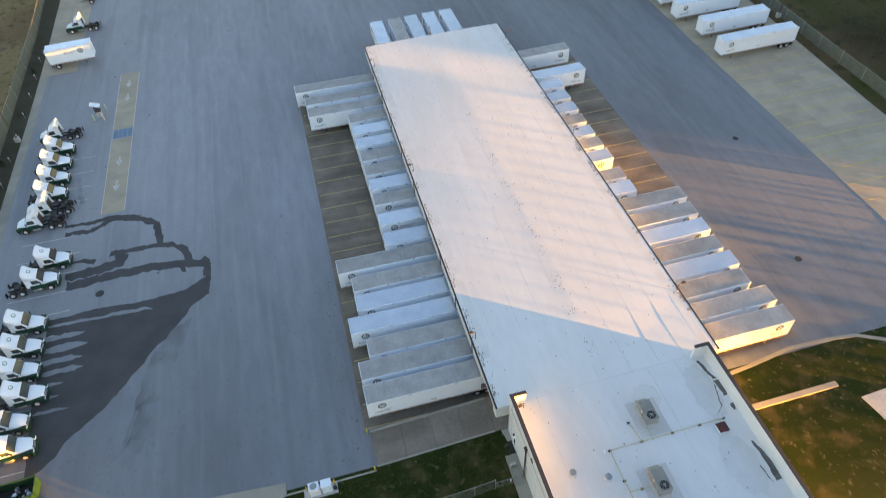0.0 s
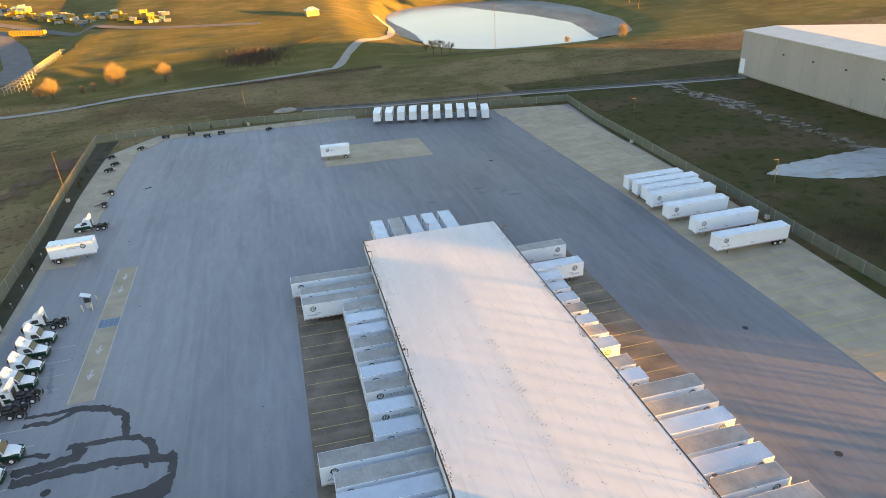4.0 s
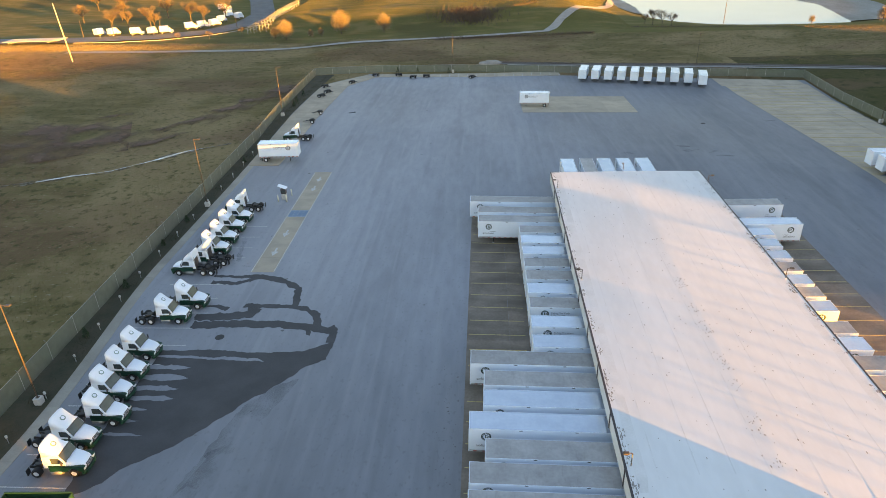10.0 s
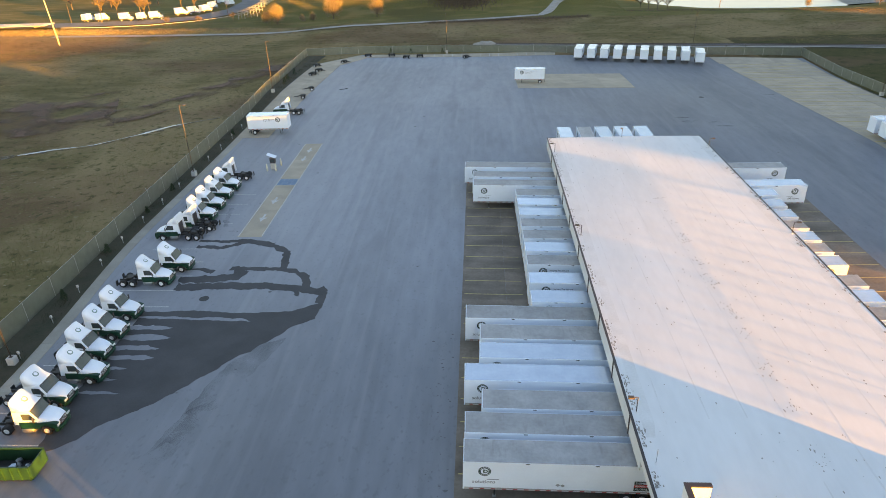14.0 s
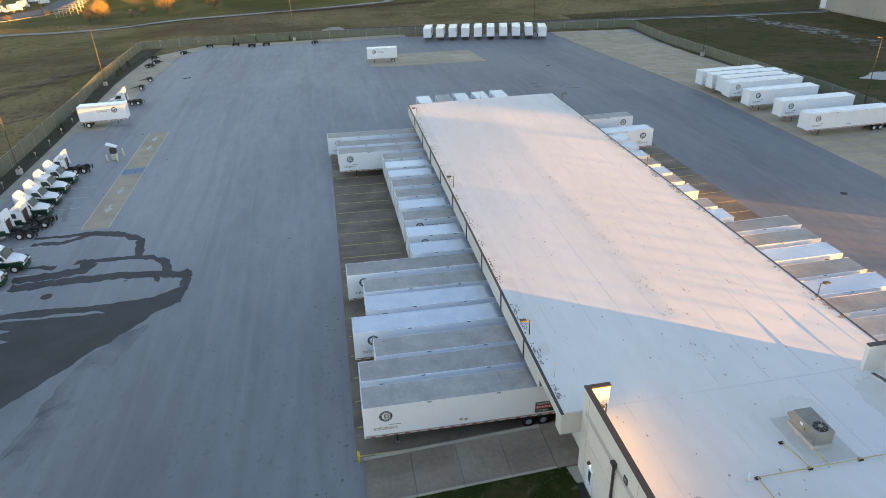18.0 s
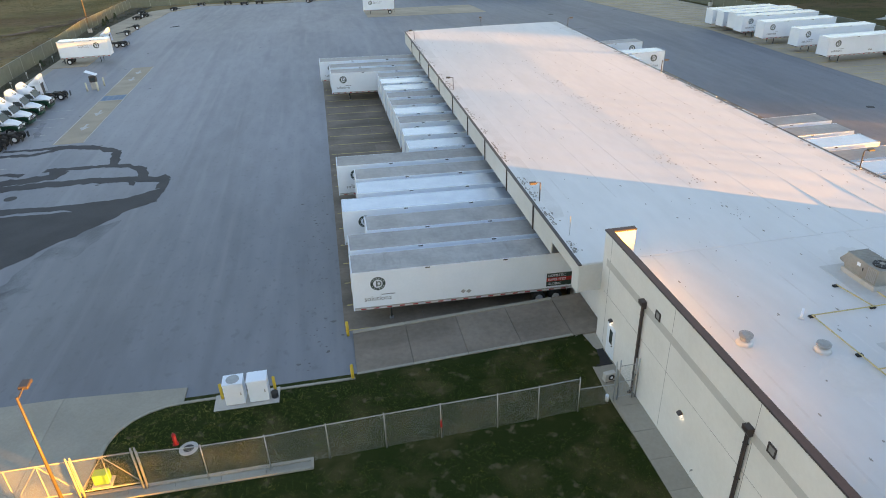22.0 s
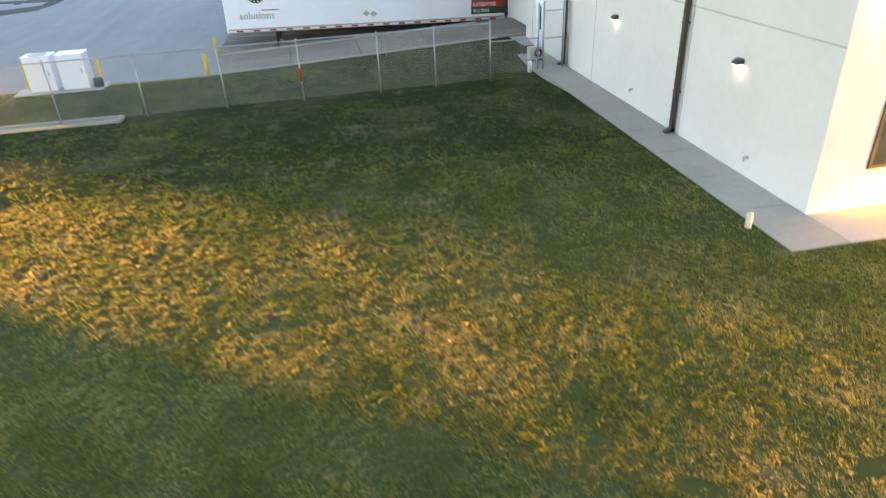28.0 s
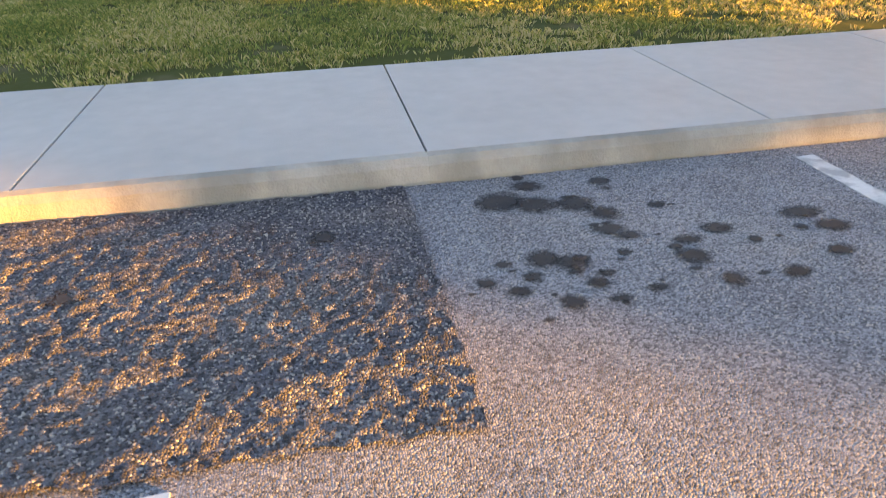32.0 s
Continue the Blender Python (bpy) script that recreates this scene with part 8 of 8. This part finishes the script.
bm.faces.new([bm.verts.new((x, y, -4.5)) for x, y in ragged([(58, 334), (74, 333), (88, 345), (92, 366), (83, 366), (69, 358), (57, 347)], 2.0, 1.6)])
tagged(new("mud_inlet", made(bm, "mud_inlet", M["mudflat"])), "dark silted inlet at the pond's near end", "mud", kind="structure")
rng = random.Random(8)
bm = B()
bm.faces.new([bm.verts.new((x, y, 0.14 + land_z(x, y))) for x, y in ragged([(121, 131), (128, 136), (137, 137.5), (146, 138), (160, 140), (175, 136), (172, 122), (158, 119), (142, 120), (130, 124)], 1.2, 0.9)])
tagged(new("frozen_puddle", made(bm, "frozen_puddle", M["ice"])), "broad pale icy puddle in the east field", "water", kind="structure")
heap = thing("gravel_heap", "low heap of pale gravel by the railway", "heap", m=pose(5.5, 259.5, land_z(5.5, 259.5)))
bm = bmesh.ops.create_icosphere(tmp := B(), subdivisions=3, radius=1) and tmp
for v in bm.verts:
    v.co = Vector((v.co.x * 4.6, v.co.y * 2.0, max(-0.2, v.co.z * 1.4 * (1 + 0.4 * noise.noise(v.co * 2)))))
part("mound", bm, M["gravel"], heap)

# grey warehouse in the east, its roof pitched to a ridge
M["cladding"] = mat("grey_cladding", (0.40, 0.39, 0.36), (0.35, 0.34, 0.315), 0.6, scale=0.1, fine=2, stretch=(1, 1, 0.2))
M["metal_roof"] = mat("pale_metal_roof", (0.62, 0.62, 0.60), (0.54, 0.54, 0.52), 0.45, 0.2, scale=0.2, fine=2)
wh = thing("warehouse", "large grey metal-clad warehouse with pale panel joints", "building")
# South of about y 163 the unseen length is added, to shade the yard.
wx, wy0, wy1, ww = 191.3, 40.0, 237.0, 90.0
part("wall", slab(B(), [(wx, wy0), (wx + 15, wy0), (wx + ww, wy0), (wx + ww, wy1), (wx + 15, wy1), (wx, wy1)], -4.5, lambda x, y: 13.99 + 0.2 * (x - wx) / 15 if x < wx + 16 else 8.9), M["cladding"], wh)
bm = B()
prof = [(wx - 0.4, 14.3), (wx + 15, 14.75), (wx + ww + 0.4, 9.2), (wx + ww + 0.4, 8.9), (wx + 15, 14.2), (wx - 0.4, 14.0)]
prism(bm, prof, wy0 - 0.3, wy1 + 0.3)
part("roof", bm, M["metal_roof"], wh, "pale metal roof")
box(bm := B(), wx - 0.1, wx - 0.004, wy0 + 0.2, wy1 - 0.2, -4.4, -2.7)
part("plinth", bm, M["concrete"], wh, "grey concrete plinth")
for k in range(9):
    y = wy1 - 24 - k * 15.0
    box(bm := B(), wx - 0.16, wx - 0.004, y - 0.5, y + 0.5, 8.2, 8.8, 0.03)
    part("wall_lamp", bm, M["trim"], wh, "dark wall lamp")
for k in range(26):
    y = wy1 - 4 - k * 7.5
    box(bm := B(), wx - 0.12, wx - 0.004, y - 0.09, y + 0.09, -3.5, 13.95)
    part("downpipe", bm, M["pale"], wh, "pale downpipe")
box(bm := B(), wx - 0.1, wx - 0.004, wy1 - 3.4, wy1 - 0.6, -2.6, 3.2)
part("door", bm, M["white"], wh, "tall white loading door")
box(bm := B(), wx - 0.2, wx - 0.004, 178, 179, -2.5, 0.0)
part("door", bm, M["steel"], wh)
# a hall added beyond the east fence, out of sight, to shade the yard
for x0, x1, y0, y1, h in ((128, 178, 33.9, 97, 10.0),):
    hall = thing("storage_hall", "plain grey hall added unseen beyond the east fence to cast shade", "building")
    part("wall", slab(B(), [(x0, y0), (x1, y0), (x1, y1), (x0, y1)], -4, h - 0.4), M["cladding"], hall)
    part("roof", slab(B(), [(x0 - 0.3, y0 - 0.3), (x1 + 0.3, y0 - 0.3), (x1 + 0.3, y1 + 0.3), (x0 - 0.3, y1 + 0.3)], h - 0.39, h), M["metal_roof"], hall)
shed = thing("pump_house", "small tan shed with a pale hipped roof on the hill", "shed", m=pose(34, 466, land_z(34, 466) + 0.1, 0, 0, 10))
M["tan"] = mat("tan_wall", (0.42, 0.30, 0.18), (0.36, 0.26, 0.16), 0.8, scale=1)
box(bm := B(), -4.2, 4.2, -3.2, 3.2, -0.5, 3.2)
part("wall", bm, M["tan"], shed)
bm = B()
a = [bm.verts.new(p) for p in ((-4.8, -3.8, 3.2), (4.8, -3.8, 3.2), (4.8, 3.8, 3.2), (-4.8, 3.8, 3.2))]
b = [bm.verts.new(p) for p in ((-1.5, 0, 5.2), (1.5, 0, 5.2))]
for f in ((a[0], a[1], b[1], b[0]), (a[2], a[3], b[0], b[1]), (a[1], a[2], b[1]), (a[3], a[0], b[0]), (a[3], a[2], a[1], a[0])):
    bm.faces.new(f)
part("roof", bm, M["metal_roof"], shed)
mast = thing("utility_pole", "tall pale utility pole beside the far road", "utility pole", m=pose(-176, 281, land_z(-176, 281)))
part("pole", cyl(B(), (0, 0, -0.5), (-1.6, 0, 24), 0.26, 0.16, seg=8), M["pale"], mast)
for x, y, h in ((123.5, 352, 24), (-190, 344, 9), (-168, 352, 9), (-150, 366, 9), (-206, 343, 9), (-126, 350, 9)):
    p = thing("utility_pole", "slim grey pole in the distance", "utility pole", "distant poles", m=pose(x, y, land_z(x, y)))
    part("pole", cyl(B(), (0, 0, -0.5), (0, 0, h), 0.16, 0.1, seg=6), M["bark"], p)


def van(label):
    v = thing("parked_truck", label, "truck", "vehicles on the far road")
    box(bm := B(), -2.4, 1.2, -1.1, 1.1, 0.9, 3.1, 0.05)
    part("cargo_box", bm, M["white"], v)
    part("cab", prism(B(), [(1.25, 0.6), (3.0, 0.6), (3.0, 1.3), (2.3, 1.5), (1.9, 2.3), (1.25, 2.3)], -1.0, 1.0, 0.05), M["white"], v)
    part("windshield", prism(B(), [(2.31, 1.55), (2.33, 1.55), (1.96, 2.22), (1.94, 2.22)], -0.85, 0.85), M["glass"], v)
    for x in (-1.5, 2.2):
        for s in (-1, 1):
            wheel(v, x, s * 0.95, 0.42, 0.28, s)
    box(bm := B(), -2.4, 2.6, -0.4, 0.4, 0.45, 0.9)
    part("chassis", bm, M["black"], v)
    return v


vp = van("white delivery truck parked at the far road")
for x, y, a in ((-198, 345, 80), (-191, 346, 75), (-179, 347, 10), (-171, 348, 90), (-165, 351, 20), (-157, 364, 35), (-152, 369, 40), (-148, 376, 60), (-149, 390, 80), (-143, 402, 80), (-152, 410, 75), (-158, 428, 100), (-165, 436, 70)):
    z = land_z(x, y) + 0.38
    big = Matrix.Scale(1.25, 4)
    if vp.name not in used:
        used.add(vp.name)
        vp.matrix_world = pose(x, y, z, 0, 0, a) @ big
    else:
        copy_thing(vp, Matrix.Identity(4)).matrix_world = pose(x, y, z, 0, 0, a) @ big
for k in range(3):
    fb = thing("flatbed_trailer", "long pale flatbed trailer by the far road", "trailer", "flatbeds by the road", m=pose(-222, 324 + k * 3.4, land_z(-222, 324) + 0.4, 0, 0, 2))
    box(bm := B(), -14, 14, -1.2, 1.2, 1.0, 1.3)
    part("deck", bm, M["pale"], fb)
    for x in (-11, -9.7, 9):
        for s in (-1, 1):
            wheel(fb, x, s * 0.95, 0.48, 0.3, s)
racks = thing("pipe_racks", "dense grey steel racks beside the far road", "rack")
for k in range(15):
    for j in range(4):
        x, y = -120 + j * 3.3 + k * 0.15, 348 + k * 4.4
        z = land_z(x, y)
        part("frame", cyl(cyl(cyl(B(), (x, y, z), (x, y, z + 4), 0.12, seg=4), (x, y, z + 4), (x + 3, y, z + 4), 0.12, seg=4), (x, y, z + 2), (x, y + 4, z + 2), 0.12, seg=4), M["steel"], racks)
# low sheds and stacked goods of the works at the far left
rng = random.Random(31)
for k in range(8):
    x, y = -170 - rng.uniform(0, 130), 570 + rng.uniform(0, 80)
    hs = thing("works_building", "pale low building of a distant works", "building", "distant works", m=pose(x, y, land_z(x, y) - 1, 0, 0, rng.uniform(-20, 20)))
    w_, d_, h_ = rng.uniform(6, 16), rng.uniform(4, 8), rng.uniform(3, 6)
    box(bm := B(), -w_ / 2, w_ / 2, -d_ / 2, d_ / 2, 0, h_ + 1)
    part("wall", bm, M["tan"] if k % 3 == 0 else M["cladding"], hs)
    part("roof", prism(B(), [(-w_ / 2 - 0.3, h_ + 1), (w_ / 2 + 0.3, h_ + 1), (0, h_ + 2.2)], -d_ / 2 - 0.3, d_ / 2 + 0.3), M["metal_roof"], hs)
# yard of the works: stacked lifts and crates in rows, and a hopper wagon
M["plant_yellow"] = mat("plant_yellow", (0.55, 0.36, 0.04), (0.45, 0.28, 0.03), 0.5, scale=0.5, fine=3)
M["plant_blue"] = mat("plant_blue", (0.10, 0.20, 0.34), (0.07, 0.15, 0.26), 0.5, scale=0.5, fine=3)
tones = ("plant_yellow", "plant_yellow", "pale", "plant_blue", "steel", "plant_yellow", "pale")
for k in range(34):
    u = k / 33
    x, y = -200 + 138 * u + rng.uniform(-1.5, 1.5), 585 - 102 * u + rng.uniform(-5, 5)
    st = thing("equipment_stack", "stacked machine frames and crates in a distant works yard", "equipment", "stacks in the works yard", m=pose(x, y, land_z(x, y), 0, 0, rng.uniform(-12, 12)))
    for j in range(rng.randint(2, 4)):
        w_, tone = rng.uniform(3.0, 6.0), M[tones[rng.randrange(7)]]
        x0 = rng.uniform(-3, 3)
        bm = B()
        for q in range(3):
            box(bm, x0 - w_ / 2, x0 + w_ / 2, -1.6, 1.6, j * 2.2 + q * 0.75 - 0.3, j * 2.2 + q * 0.75 + 0.12)
        for q in (-0.5, 0.0, 0.5):
            box(bm, x0 + q * w_ * 0.92 - 0.15, x0 + q * w_ * 0.92 + 0.15, -1.5, 1.5, j * 2.2 - 0.3, j * 2.2 + 1.6)
        part("frame", bm, tone, st)
wg = thing("hopper_wagon", "long rust-yellow railway hopper wagon", "wagon", m=pose(-150, 505, land_z(-150, 505) + 0.2, 0, 0, -22))
part("body", prism(B(), [(-13, 4.2), (13, 4.2), (13, 2.2), (11, 1.1), (-11, 1.1), (-13, 2.2)], -1.5, 1.5, 0.05), M["plant_yellow"], wg)
for k in range(13):
    box(bm := B(), -12.4 + k * 2.05, -12.2 + k * 2.05, -1.62, 1.62, 1.5, 4.25)
    part("rib", bm, M["rust"], wg)
for x in (-11.5, -9.7, 9.7, 11.5):
    for q in (-1, 1):
        wheel(wg, x, q * 0.75, 0.46, 0.14, q)
ribbon("works_road", "pale road before the works yard", "road", [(-260, 600), (-190, 552), (-130, 508), (-60, 465), (0, 452)], 7.0, 0.3, M["road"], 6)

# east side of the office: path, kerb and slab in the grass
ew = thing("pavement_east_path", "narrow pale concrete path across the east lawn", "path", kind="structure")
for a, b in ((40.4, 46.0), (46.02, 51.0), (51.02, 56.0)):
    box(bm := B(), a, b, 28.2, 28.9, 0.3, 0.94, 0.01)
    part("slab", bm, M["concrete"], ew)
ek = thing("kerb_east", "pale kerb curving round the east lawn", "kerb", kind="structure")
q = [(41.3, 33.3), (48, 34.0), (54, 34.9), (60, 34.6), (63, 34.2), (66, 32.4), (68, 29), (69, 24)]
for (xa, ya), (xb, yb) in zip(q, q[1:]):
    dx, dy = xb - xa, yb - ya
    l_ = math.hypot(dx, dy)
    piece("kerb_length", [(xa, ya), (xb, yb), (xb + dy / l_ * 0.5, yb - dx / l_ * 0.5), (xa + dy / l_ * 0.5, ya - dx / l_ * 0.5)], lambda x, y: front_z(x, y) + 0.1, 0.6, M["concrete"], ek)
es = structure("pavement_east_slab", slab(B(), [(57.5, 26.2), (61.5, 26.4), (61, 23), (58, 23)], 0.6, 0.98), M["pale"], "pale concrete slab in the east lawn", "pavement")
